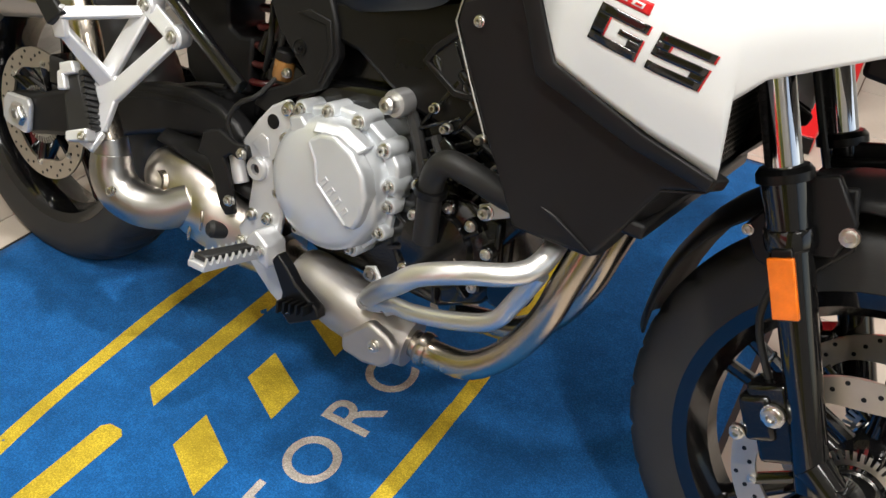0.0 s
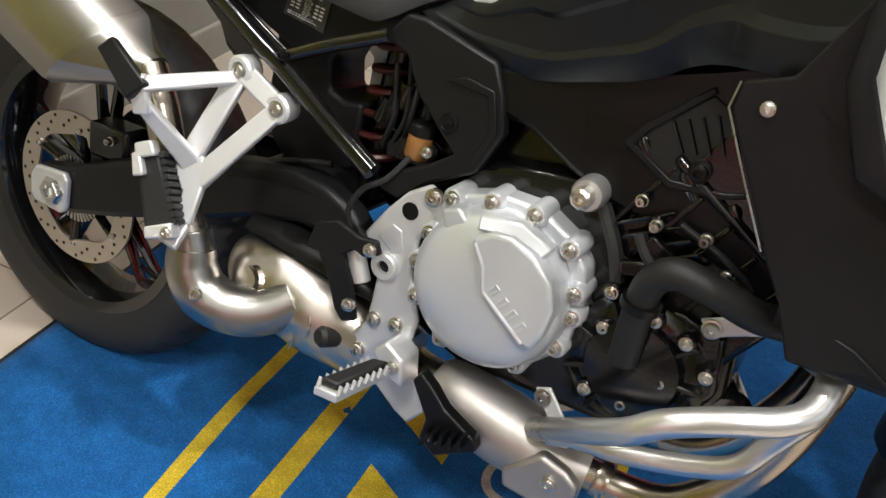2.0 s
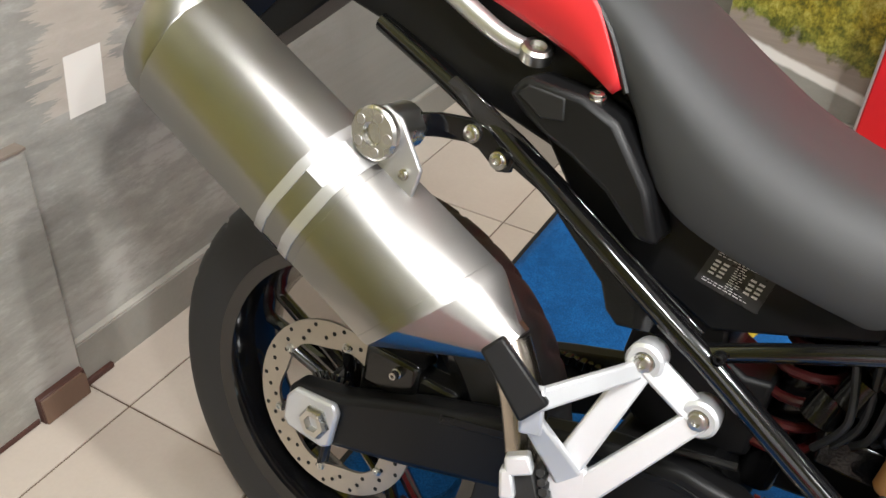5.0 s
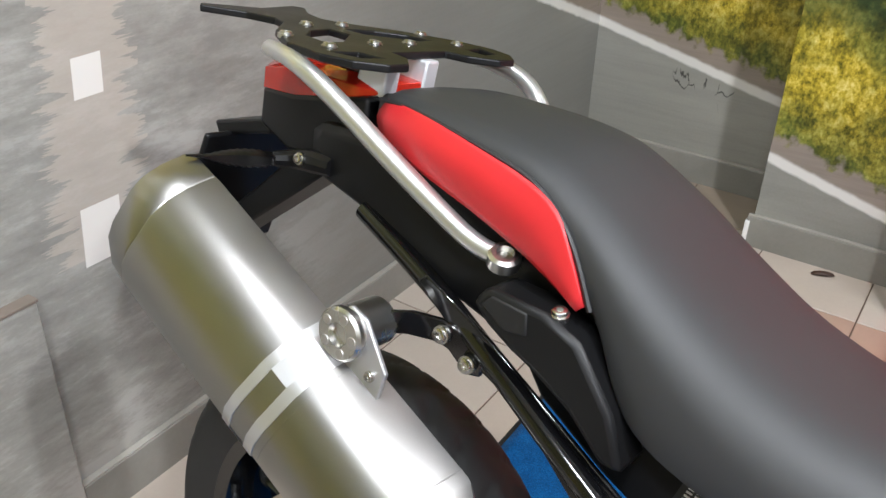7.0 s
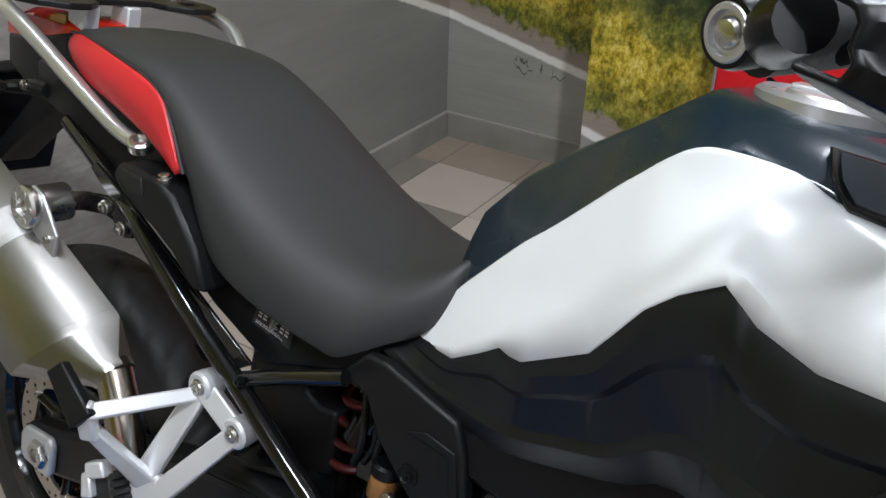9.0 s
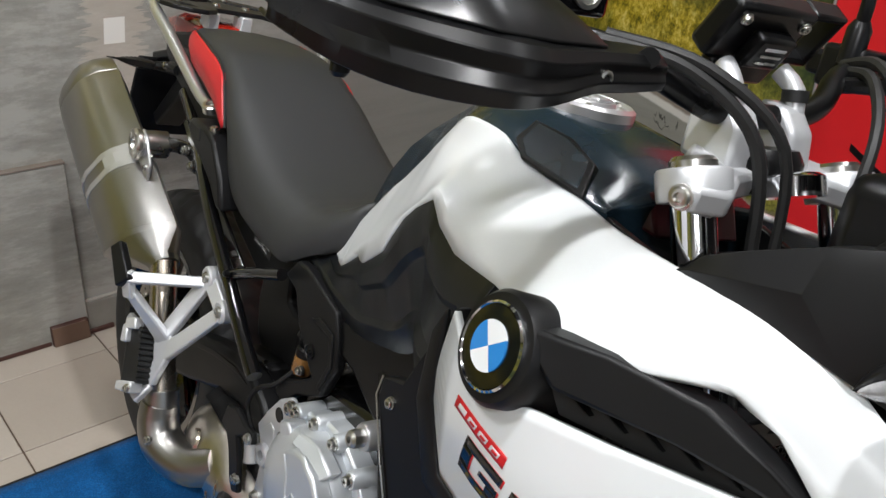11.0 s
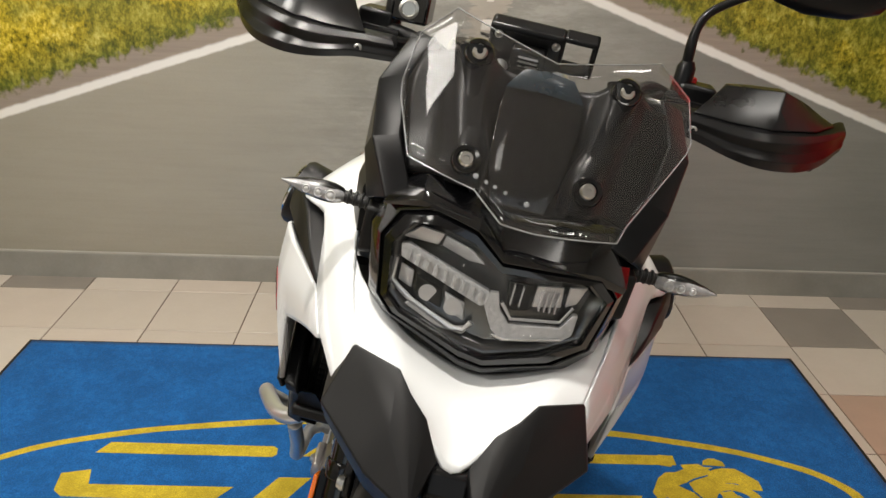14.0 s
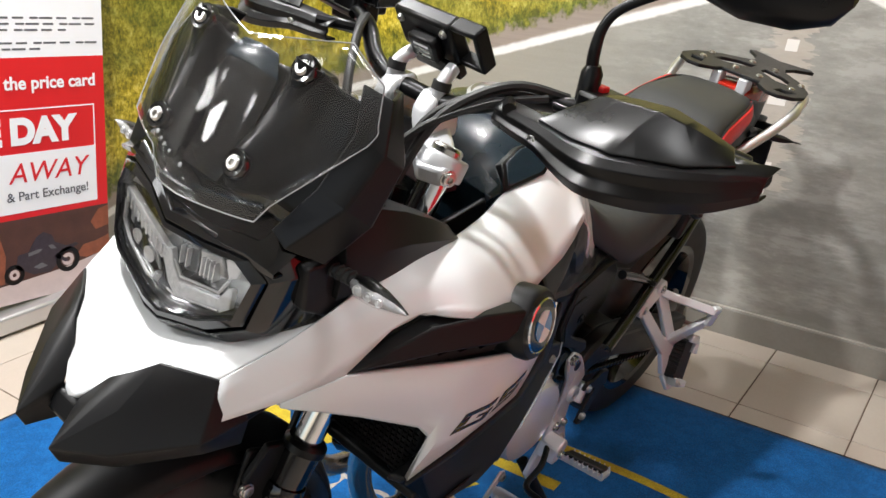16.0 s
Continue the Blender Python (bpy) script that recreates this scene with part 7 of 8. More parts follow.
FIRST = [(0, 10, 0, 2.3), (0, 2.6, 2.3, 7.7), (0, 10, 7.7, 10), (7.4, 10, 5.4, 7.7), (5.2, 10, 4.0, 5.4)]
SECOND = [(0, 10, 0, 2.2), (0, 2.6, 2.2, 3.9), (0, 10, 3.9, 6.1), (7.4, 10, 6.1, 7.8), (0, 10, 7.8, 10)]
FIGURES = bars(1.172, 0.832, FIRST) + bars(1.238, 0.820, SECOND)
decal([[(x + 0.0016, z - 0.0006) for x, z in quad] for quad in FIGURES], RED, 0.0)
decal(FIGURES, GLOSS, 0.0012)
decal([[(1.149, 0.856), (1.227, 0.842), (1.225, 0.830), (1.147, 0.844)]], RED, 0.0)
decal([[(1.1550 + 0.0172 * k, 0.8513 - 0.0031 * k), (1.1675 + 0.0172 * k, 0.8491 - 0.0031 * k), (1.1655 + 0.0172 * k, 0.8440 - 0.0031 * k), (1.1530 + 0.0172 * k, 0.8462 - 0.0031 * k)] for k in range(4)], WHITE, 0.0012)
decal([[(1.1580 + 0.0172 * k, 0.8492 - 0.0031 * k), (1.1652 + 0.0172 * k, 0.8480 - 0.0031 * k), (1.1640 + 0.0172 * k, 0.8457 - 0.0031 * k), (1.1568 + 0.0172 * k, 0.8469 - 0.0031 * k)] for k in range(1, 4)], RED, 0.0024)
decal(bars(1.246, 0.820, FIRST, -1) + bars(1.180, 0.832, SECOND, -1), GLOSS, 0.0, 1)

# nose, beak
mirror_row = lambda row: [(x, -y, z) for x, y, z in row[:0:-1]] + row
NOSE_T = mirror_row([(1.546, 0.0, 0.898), (1.540, 0.06, 0.912), (1.528, 0.095, 0.926), (1.500, 0.135, 0.945), (1.45, 0.163, 0.965)])
NOSE_B = mirror_row([(1.670, 0.0, 0.848), (1.649, 0.036, 0.877), (1.616, 0.074, 0.905), (1.592, 0.105, 0.906), (1.574, 0.1275, 0.908)])
NOSE_M = [((a[0] + b[0]) / 2, (a[1] + b[1]) / 2, (a[2] + b[2]) / 2 + 0.010 * max(0.0, 1 - abs(a[1]) / 0.135)) for a, b in zip(NOSE_T, NOSE_B)]
bm = bmesh.new()
patch(bm, [NOSE_T, NOSE_M, NOSE_B], 4, 5)
part("nose_panel", bm, WHITE, bike, "gloss white nose panel", solid=0.006, offset=0)
BEAK = {"t0": (1.573, 0.128, 0.911), "t1": (1.609, 0.076, 0.916), "r": (1.628, 0.058, 0.901), "t2": (1.642, 0.037, 0.886), "v": (1.665, 0.018, 0.856), "q": (1.668, 0.020, 0.806),
        "p": (1.711, 0.034, 0.820), "p2": (1.700, 0.036, 0.797), "u1": (1.673, 0.083, 0.826), "u2": (1.607, 0.147, 0.852),
        "l1": (1.660, 0.080, 0.800), "l2": (1.597, 0.138, 0.826), "k": (1.545, 0.150, 0.858), "k2": (1.545, 0.142, 0.815), "w": (1.655, 0.070, 0.868)}
for s in SIDES:
    bm = bmesh.new()
    vs = {k: bm.verts.new((x, s * y, z)) for k, (x, y, z) in BEAK.items()}
    for face in ("t0 t1 w", "t1 r p", "t1 p w", "r t2 p", "t2 v p", "v q p2 p", "w p u1", "t0 w u1", "t0 u1 u2", "p p2 l1 u1", "u1 l1 l2 u2", "t0 u2 k", "u2 l2 k2 k"):
        bm.faces.new([vs[k] for k in face.split()])
    bmesh.ops.recalc_face_normals(bm, faces=bm.faces)
    part("beak_wing", bm, BLACK, bike, "matt black beak wing", solid=0.006, bevel=0.003, angle=14, offset=0)
part("beak_core", loft(bmesh.new(), [[(x, -w, z0), (x, w, z0), (x, w, z1), (x, -w, z1)] for x, w, z0, z1 in ((1.40, 0.10, 0.80, 0.86), (1.52, 0.105, 0.79, 0.85), (1.60, 0.09, 0.795, 0.84), (1.66, 0.04, 0.80, 0.82))]), BLACK, bike, "black underside of the beak", bevel=0.006)
bm = bmesh.new()
loft(bm, [[(1.60, y, 0.852), (1.655, y, 0.8545), (1.672, y, 0.848), (1.684, y, 0.826), (1.676, y, 0.812), (1.60, y, 0.806)] for y in (-0.021, -0.008, 0.008, 0.021)])
part("beak_bridge", bm, FACET, bike, "flat black bridge between the beak wings", bevel=0.003)
# radiator
rad = part("radiator", box(bmesh.new(), (1.215, -0.195, 0.60), (1.25, 0.195, 0.86)), MESH, bike, "black radiator behind a mesh guard", bevel=0.006)
bm = bmesh.new()
for k in range(38):
    y = -0.19 + 0.01 * k
    box(bm, (1.2505, y, 0.61), (1.253, y + 0.0025, 0.85))
for k in range(24):
    z = 0.612 + 0.01 * k
    box(bm, (1.2505, -0.19, z), (1.2525, 0.19, z + 0.0025))
tagged(part("radiator_mesh", bm, SATIN, rad, smooth=False), kind="stuff")
for s in SIDES:
    bm = bmesh.new()
    side(bm, [(1.09, 0.57), (1.25, 0.60), (1.255, 0.87), (1.20, 0.90), (1.10, 0.88)], s * 0.208, -s * 0.008)
    part("radiator_side", bm, BLACK, rad, bevel=0.002)
part("radiator_cowl", box(bmesh.new(), (1.20, -0.215, 0.585), (1.262, 0.215, 0.605)), BLACK, rad, bevel=0.005)

# ---- headlamp, screen, steering and front wheel ----
LAMP_OUT = [(-0.151, 1.027), (-0.139, 1.063), (-0.098, 1.089), (-0.032, 1.081), (-0.002, 1.053), (0.064, 1.053), (0.136, 1.048), (0.149, 1.025), (0.136, 0.948), (0.106, 0.926), (0.012, 0.909), (-0.012, 0.910), (-0.115, 0.938), (-0.135, 0.955)]
LAMP_IN = [(-0.117, 1.024), (-0.099, 1.054), (-0.071, 1.058), (-0.035, 1.052), (0.002, 1.029), (0.052, 1.033), (0.098, 1.036), (0.122, 1.018), (0.108, 0.969), (0.064, 0.948), (0.008, 0.931), (-0.021, 0.935), (-0.092, 0.954), (-0.109, 0.967)]
lamp_x = lambda y, z: 1.560 - 1.35 * y * y - 0.10 * (z - 0.99)
hull_x = lambda y, z: 1.550 - 2.4 * y * y - 0.10 * (z - 0.99)


def lamp_ring(k, dx, edge=0.0):
    """A ring between the lamp's outer edge (k=0) and its lens (k=1)."""
    out = []
    for (ya, za), (yb, zb) in zip(LAMP_OUT, LAMP_IN):
        y, z = ya + (yb - ya) * k, za + (zb - za) * k
        out.append((hull_x(y, z) * (1 - k) + lamp_x(y, z) * k + dx, y * (1 + edge), (z - 0.99) * (1 + edge) + 0.99))
    return out


lamp = part("headlamp", loft(bmesh.new(), [lamp_ring(0.0, -0.09), lamp_ring(0.0, -0.05), lamp_ring(0.6, -0.05)]), BLACK, bike, "black headlamp housing")


def skin(rings):
    bm = bmesh.new()
    vs = [[bm.verts.new(p) for p in r] for r in rings]
    for a, b in zip(vs, vs[1:]):
        for k in range(len(a)):
            bm.faces.new((a[k], a[(k + 1) % len(a)], b[(k + 1) % len(b)], b[k]))
    return bm


part("lamp_frame", skin([lamp_ring(0.0, -0.06), lamp_ring(0.0, -0.002), lamp_ring(0.10, 0.006), lamp_ring(0.50, 0.009), lamp_ring(0.56, 0.002)]), GLOSS, lamp, "gloss black lamp frame", bevel=0.0015, angle=25)
part("lamp_bezel", skin([lamp_ring(0.56, 0.001), lamp_ring(0.66, 0.007), lamp_ring(0.93, 0.005), lamp_ring(1.0, -0.003), lamp_ring(1.01, -0.009)]), GLOSS, lamp, "gloss black lamp bezel", angle=25)
bm = bmesh.new()
rim_v = [bm.verts.new(p) for p in lamp_ring(1.01, -0.008)]
deep_v = [bm.verts.new((x - 0.020, y * 0.9, 0.992 + (z - 0.992) * 0.88)) for x, y, z in lamp_ring(1.01, -0.008)]
mid = bm.verts.new((1.524, 0, 0.985))
for k in range(len(rim_v)):
    q = (k + 1) % len(rim_v)
    bm.faces.new((rim_v[k], rim_v[q], deep_v[q], deep_v[k]))
    bm.faces.new((deep_v[k], deep_v[q], mid))
part("lamp_bowl", bm, BOWL, lamp, solid=0.003, offset=0)


def lamp_at(px, pz, deep):
    return V((lamp_x(px, pz) - deep, px, pz))


def prism(name, pts, deep, thick, mat, label="", bevel=0.0012):
    """A flat moulded piece inside the lamp; deep: how far behind the lens each corner lies."""
    bm = bmesh.new()
    slab(bm, [lamp_at(y, z, deep + (rest[0] if rest else 0.0)) for y, z, *rest in pts], (-thick, 0, 0))
    return part(name, bm, mat, lamp, label, bevel=bevel)


def guide(pts, r, mat, name, label, deep):
    bm = bmesh.new()
    tube(bm, [lamp_at(y, z, deep) for y, z in pts], r, 8, 1, flat=0.7)
    part(name, bm, mat, lamp, label)


GL = "frosted light guide"
# upper reflector of the taller half
prism("upper_reflector", [(-0.110, 1.030), (-0.092, 1.048), (-0.066, 1.046, 0.004), (-0.070, 1.030, 0.010)], 0.012, 0.004, REFLECTOR, "chromed facet")
prism("upper_reflector", [(-0.064, 1.046), (-0.034, 1.040), (-0.016, 1.028), (-0.034, 1.024, 0.008), (-0.066, 1.030, 0.012)], 0.012, 0.004, REFLECTOR, "chromed facet")
# slanting light bar, ribbed, and the arrow where the halves meet
prism("light_guide", [(-0.109, 1.024), (-0.100, 1.027), (-0.004, 1.003), (0.000, 0.990), (-0.010, 0.984), (-0.106, 1.010)], 0.006, 0.008, CRYSTAL, GL)
for k in range(9):
    y = -0.100 + 0.0108 * k
    prism("guide_rib", [(y, 1.0215 - 0.0024 * k), (y + 0.004, 1.0205 - 0.0024 * k), (y + 0.004, 1.0085 - 0.0024 * k), (y, 1.0095 - 0.0024 * k)], 0.0045, 0.002, REFLECTOR, bevel=0.0004)
guide([(-0.111, 1.006), (-0.110, 0.980), (-0.085, 0.966), (-0.035, 0.949), (-0.020, 0.951), (-0.014, 0.962)], 0.0042, REFLECTOR, "reflector_rim", "chromed rim", 0.010)
prism("light_guide", [(-0.004, 1.002), (0.006, 1.004), (0.012, 0.986), (0.026, 0.972), (0.082, 0.979), (0.092, 0.996), (0.098, 0.996), (0.098, 0.972), (0.086, 0.962), (0.022, 0.951), (0.008, 0.962), (-0.006, 0.986)], 0.006, 0.008, CRYSTAL, GL)
guide([(0.012, 0.994), (0.026, 0.978), (0.080, 0.985), (0.090, 1.004)], 0.0026, REFLECTOR, "reflector_rim", "chromed rim", 0.008)
guide([(0.010, 0.957), (0.024, 0.9545), (0.086, 0.966)], 0.0018, REFLECTOR, "reflector_rim", "chromed rim", 0.004)
# lower chambers
prism("lower_reflector", [(-0.104, 1.000), (-0.088, 0.996), (-0.086, 0.974, 0.006), (-0.103, 0.981)], 0.014, 0.004, REFLECTOR, "chromed facet")
prism("lower_reflector", [(-0.050, 0.986), (-0.026, 0.980), (-0.022, 0.958, 0.004), (-0.046, 0.963, 0.010)], 0.012, 0.004, REFLECTOR, "chromed facet")
prism("lower_reflector", [(-0.082, 0.965), (-0.030, 0.951), (-0.014, 0.956), (-0.020, 0.944), (-0.05, 0.945), (-0.09, 0.958)], 0.012, 0.004, REFLECTOR, "chromed facet")
prism("chamber", [(-0.085, 0.995), (-0.054, 0.988), (-0.050, 0.967), (-0.082, 0.974)], 0.010, 0.004, MESH)
prism("lower_reflector", [(0.045, 1.020), (0.074, 1.024), (0.078, 0.998, 0.006), (0.046, 0.992, 0.008)], 0.010, 0.004, REFLECTOR, "chromed facet")
prism("lower_reflector", [(0.080, 1.025), (0.100, 1.028), (0.094, 1.006, 0.004), (0.082, 0.999, 0.006)], 0.010, 0.004, REFLECTOR, "chromed facet")
prism("chamber", [(0.014, 1.018), (0.042, 1.019), (0.043, 0.990), (0.026, 0.986), (0.016, 0.996)], 0.012, 0.004, MESH)
for y in (0.020, 0.030, 0.052, 0.058, 0.064, 0.070):
    prism("reflector_fin", [(y, 1.016), (y + 0.0015, 1.016), (y + 0.0015, 0.994), (y, 0.994)], 0.006, 0.010, REFLECTOR, bevel=0.0)
for y, z in ((-0.068, 0.980), (-0.038, 0.973)):
    part("lamp_reflector", lathe(bmesh.new(), [(0.010, 0.0), (0.008, -0.005), (0.004, -0.008)], lamp_at(y, z, 0.009), (1, 0, 0), 20), REFLECTOR, lamp, "chromed reflector")
bm = bmesh.new()
c0 = bm.verts.new((1.565, 0.002, 0.988))
vr = [bm.verts.new(p) for p in lamp_ring(1.0, 0.0)]
for k in range(len(vr)):
    bm.faces.new((vr[k], vr[(k + 1) % len(vr)], c0))
ob = part("lamp_lens", bm, LENS, lamp, "clear polycarbonate lens", solid=0.002)
ob.visible_shadow = False
# brow between lamp and screen: a stepped gloss panel
BROW_LO = [(-0.139, 1.060), (-0.098, 1.072), (-0.034, 1.068), (-0.012, 1.045), (0.004, 1.034), (0.055, 1.037), (0.104, 1.038), (0.140, 1.030)]
BROW_HI = [(-0.132, 1.072), (-0.100, 1.098), (-0.040, 1.096), (-0.010, 1.078), (0.006, 1.072), (0.060, 1.076), (0.116, 1.078), (0.143, 1.056)]
lift = lambda row, dx: [(lamp_x(y, z) - 0.006 + dx, y, z) for y, z in row]
bm = bmesh.new()
sheet(bm, [lift(BROW_LO, -0.012), lift(BROW_LO, 0.001), lift([(a[0] * 0.8 + b[0] * 0.2, a[1] * 0.8 + b[1] * 0.2) for a, b in zip(BROW_LO, BROW_HI)], 0.002), lift(BROW_HI, -0.028), lift([(y, z + 0.006) for y, z in BROW_HI], -0.05)])
part("lamp_brow", bm, GLOSS, bike, "gloss black brow above the headlamp", solid=0.004, bevel=0.002, angle=25, offset=0)
for s in SIDES:
    # faceted fairing wing beside the screen
    rows_w = [[(1.508, s * 0.112, 1.070), (1.480, s * 0.140, 1.125), (1.448, s * 0.150, 1.185), (1.425, s * 0.130, 1.228)],
              [(1.513, s * 0.138, 1.062), (1.466, s * 0.170, 1.112), (1.432, s * 0.180, 1.168), (1.408, s * 0.158, 1.218)],
              [(1.476, s * 0.160, 1.044), (1.432, s * 0.178, 1.086), (1.402, s * 0.182, 1.150), (1.376, s * 0.140, 1.216)],
              [(1.460, s * 0.150, 1.036), (1.415, s * 0.166, 1.086), (1.385, s * 0.168, 1.150), (1.366, s * 0.125, 1.212)]]
    bm = bmesh.new()
    sheet(bm, rows_w)
    part("screen_wing", bm, FACET, bike, "satin black fairing wing beside the screen", solid=0.006, bevel=0.004, angle=14, seg=3)
    bm = bmesh.new()
    side(bm, [(1.47, 1.040), (1.425, 1.100), (1.40, 1.11), (1.36, 1.06), (1.38, 0.99), (1.44, 0.955), (1.492, 0.985), (1.495, 1.04)], s * 0.158, -s * 0.02)
    part("fairing_side", bm, BLACK, bike, "matt black inner fairing", bevel=0.004)
    # front indicator: ribbed stem, dark shell, clear leaf-shaped lens over three lamps
    base, tip = V((1.452, s * 0.188, 1.029)), V((1.4495, s * 0.265, 1.0295))
    prof = [(0.0, 0.5), (0.05, 0.78), (0.18, 0.97), (0.34, 1.0), (0.55, 0.86), (0.78, 0.5), (0.93, 0.2), (1.0, 0.04)]
    leaf = lambda dx, k, w: [[base.lerp(tip, t) + V((dx + w * r * math.cos(a), 0, 0.0125 * k * r * math.sin(a))) for a in (2 * math.pi * q / 18 for q in range(18))] for t, r in prof]
    ind = part("front_indicator", loft(bmesh.new(), leaf(0.0, 1.0, 0.012)), SATIN, bike, "black front indicator with three lamps under a clear lens")
    part("indicator_bowl", loft(bmesh.new(), leaf(0.0025, 0.84, 0.0105)), INDICATOR, ind, "silvered bowl")
    for k in range(3):
        c = base.lerp(tip, 0.20 + 0.19 * k) + V((0.0115 - 0.0008 * k, 0, 0.0))
        part("indicator_lamp", lathe(bmesh.new(), [(0.0068 - 0.0009 * k, 0), (0.0062 - 0.0009 * k, 0.0022), (0.0045 - 0.0007 * k, 0.0012), (0.0022, 0.0026), (0.001, 0.003)], c, (1, 0, 0.1), 16), CRYSTAL, ind)
    ob = part("indicator_lens", loft(bmesh.new(), leaf(0.0050, 0.9, 0.0118)), LENS, ind, "clear lens")
    ob.visible_shadow = False
    stem = part("indicator_stem", tube(bmesh.new(), [(1.458, s * 0.145, 1.030), (1.452, s * 0.19, 1.029)], 0.0075, 14, 1), GRIP, ind, "ribbed rubber stem")
    for k in range(5):
        part("stem_rib", lathe(bmesh.new(), [(0.0075, -0.002), (0.0094, -0.001), (0.0094, 0.001), (0.0075, 0.002)], (1.457 - 0.0012 * k, s * (0.153 + 0.0075 * k), 1.030), (0, s, 0), 16), GRIP, stem)
# screen: clear, with a notched top and its four screws
screen_x = lambda y, z: 1.534 - 0.57 * (z - 1.13) - 1.9 * y * y
LO_Y, LO_Z = [-0.154, -0.151, -0.127, -0.05, -0.015, 0.020, 0.112, 0.119, 0.171, 0.174], [1.180, 1.165, 1.114, 1.106, 1.083, 1.082, 1.087, 1.105, 1.180, 1.190]
HI_Y, HI_Z = [-0.154, -0.148, -0.115, 0.002, 0.115, 0.159, 0.171, 0.174], [1.184, 1.231, 1.266, 1.242, 1.266, 1.236, 1.20, 1.194]
ys = sorted(set(LO_Y + HI_Y + [-0.154 + 0.328 * i / 28 for i in range(29)]))
rows_s = []
for y in ys:
    lo, hi = np.interp(y, LO_Y, LO_Z), np.interp(y, HI_Y, HI_Z)
    rows_s.append([(screen_x(y, z), y, z) for z in (lo + (hi - lo) * k / 10 for k in range(11))])
screen = part("wind_screen", sheet(bmesh.new(), rows_s), SCREEN, bike, "clear wind screen", solid=0.003)
screen.visible_shadow = False
# light caught by the clear edge is drawn as a thin pale tube
rim_pts = [r[0] for r in rows_s] + [r[-1] for r in rows_s[::-1]] + [rows_s[0][0]]
ob = part("screen_edge", tube(bmesh.new(), [(x + 0.0005, y, z) for x, y, z in rim_pts], 0.0008, 6, 1), EDGE, screen, "pale tube drawn as the edge's bright line")
ob.visible_shadow = False
for y, z in ((-0.081, 1.2305), (0.083, 1.2305), (-0.066, 1.130), (0.066, 1.130)):
    x = screen_x(y, z)
    part("screw_ring", lathe(bmesh.new(), [(0.0165, -0.006), (0.0165, 0.001), (0.0145, 0.004), (0.0105, 0.0035), (0.0095, 0.0005)], (x, y, z), (0.87, 0, 0.5), 26), GLOSS, screen)
    part("screen_screw", lathe(bmesh.new(), [(0.0085, 0.0), (0.0085, 0.005), (0.0068, 0.0072), (0.0036, 0.0072), (0.0032, 0.004)], (x, y, z), (0.87, 0, 0.5), 18), BRIGHT, screen)
    part("screw_post", lathe(bmesh.new(), [(0.012, -0.045), (0.012, -0.006)], (x, y, z), (0.87, 0, 0.5), 16), SATIN, screen)
# small moulded approval marks near the screen's lower edge
for k, y in enumerate((-0.052, -0.040, -0.030, -0.018, 0.006)):
    z = 1.119 - 0.012 * (y + 0.052) / 0.058
    part("moulded_mark", lathe(bmesh.new(), [(0.0030 if k in (0, 4) else 0.0022, 0.0), (0.0020, 0.0004)], (screen_x(y, z) + 0.0018, y, z), (0.87, 0, 0.5), 10), EDGE, screen)
cols = [((1.515, 0.0, 1.083), (1.484, 0.0, 1.13), (1.462, 0.0, 1.175), (1.446, 0.0, 1.214)), ((1.513, 0.045, 1.088), (1.486, 0.045, 1.13), (1.464, 0.047, 1.178), (1.446, 0.05, 1.217)),
        ((1.524, 0.054, 1.10), (1.515, 0.056, 1.132), (1.480, 0.066, 1.190), (1.458, 0.070, 1.234)), ((1.522, 0.074, 1.10), (1.513, 0.077, 1.132), (1.476, 0.092, 1.190), (1.455, 0.094, 1.236)),
        ((1.506, 0.094, 1.10), (1.482, 0.098, 1.135), (1.456, 0.110, 1.185), (1.442, 0.114, 1.220)), ((1.486, 0.132, 1.085), (1.462, 0.144, 1.13), (1.444, 0.150, 1.18), (1.432, 0.140, 1.212))]
bm = bmesh.new()
patch(bm, [mirror_row([c[i] for c in cols]) for i in range(4)], 3, 4)
cowl = part("screen_backing", bm, FACET, bike, "moulded black cowl behind the screen", solid=0.005)
inset = [(1.519, 0.030, 1.090), (1.500, 0.042, 1.125), (1.474, 0.046, 1.180), (1.460, 0.044, 1.204), (1.448, 0.026, 1.222)]
bm = bmesh.new()
sheet(bm, [[(x, u * w, z) for u in (-1, -0.5, 0, 0.5, 1)] for x, w, z in inset])
part("cowl_inset", bm, GLOSS, cowl, "smooth black inset", solid=0.004, bevel=0.0015, angle=20)
# lip of the cowl; bluer paint stands in for its reflection
bm = bmesh.new()
sheet(bm, [[(1.462, -0.045, 1.203), (1.464, 0.0, 1.206), (1.462, 0.045, 1.203)], [(1.449, -0.028, 1.225), (1.450, 0.0, 1.228), (1.449, 0.028, 1.225)]])
part("cowl_lip", bm, TANKBLACK, cowl, "lip with a blue-grey reflection put into its colour", solid=0.003, bevel=0.001)
for s in SIDES:
    part("cowl_rib", tube(bmesh.new(), [(1.506, s * 0.062, 1.098), (1.500, s * 0.064, 1.13), (1.480, s * 0.072, 1.165), (1.464, s * 0.079, 1.20), (1.450, s * 0.083, 1.232)], [0.020, 0.022, 0.015, 0.015, 0.021], 20), FACET, cowl, "raised swelling behind the screws")
part("dash_cowl", box(bmesh.new(), (1.32, -0.11, 1.02), (1.44, 0.11, 1.13)), SATIN, bike, "black cockpit cowl", bevel=0.02)

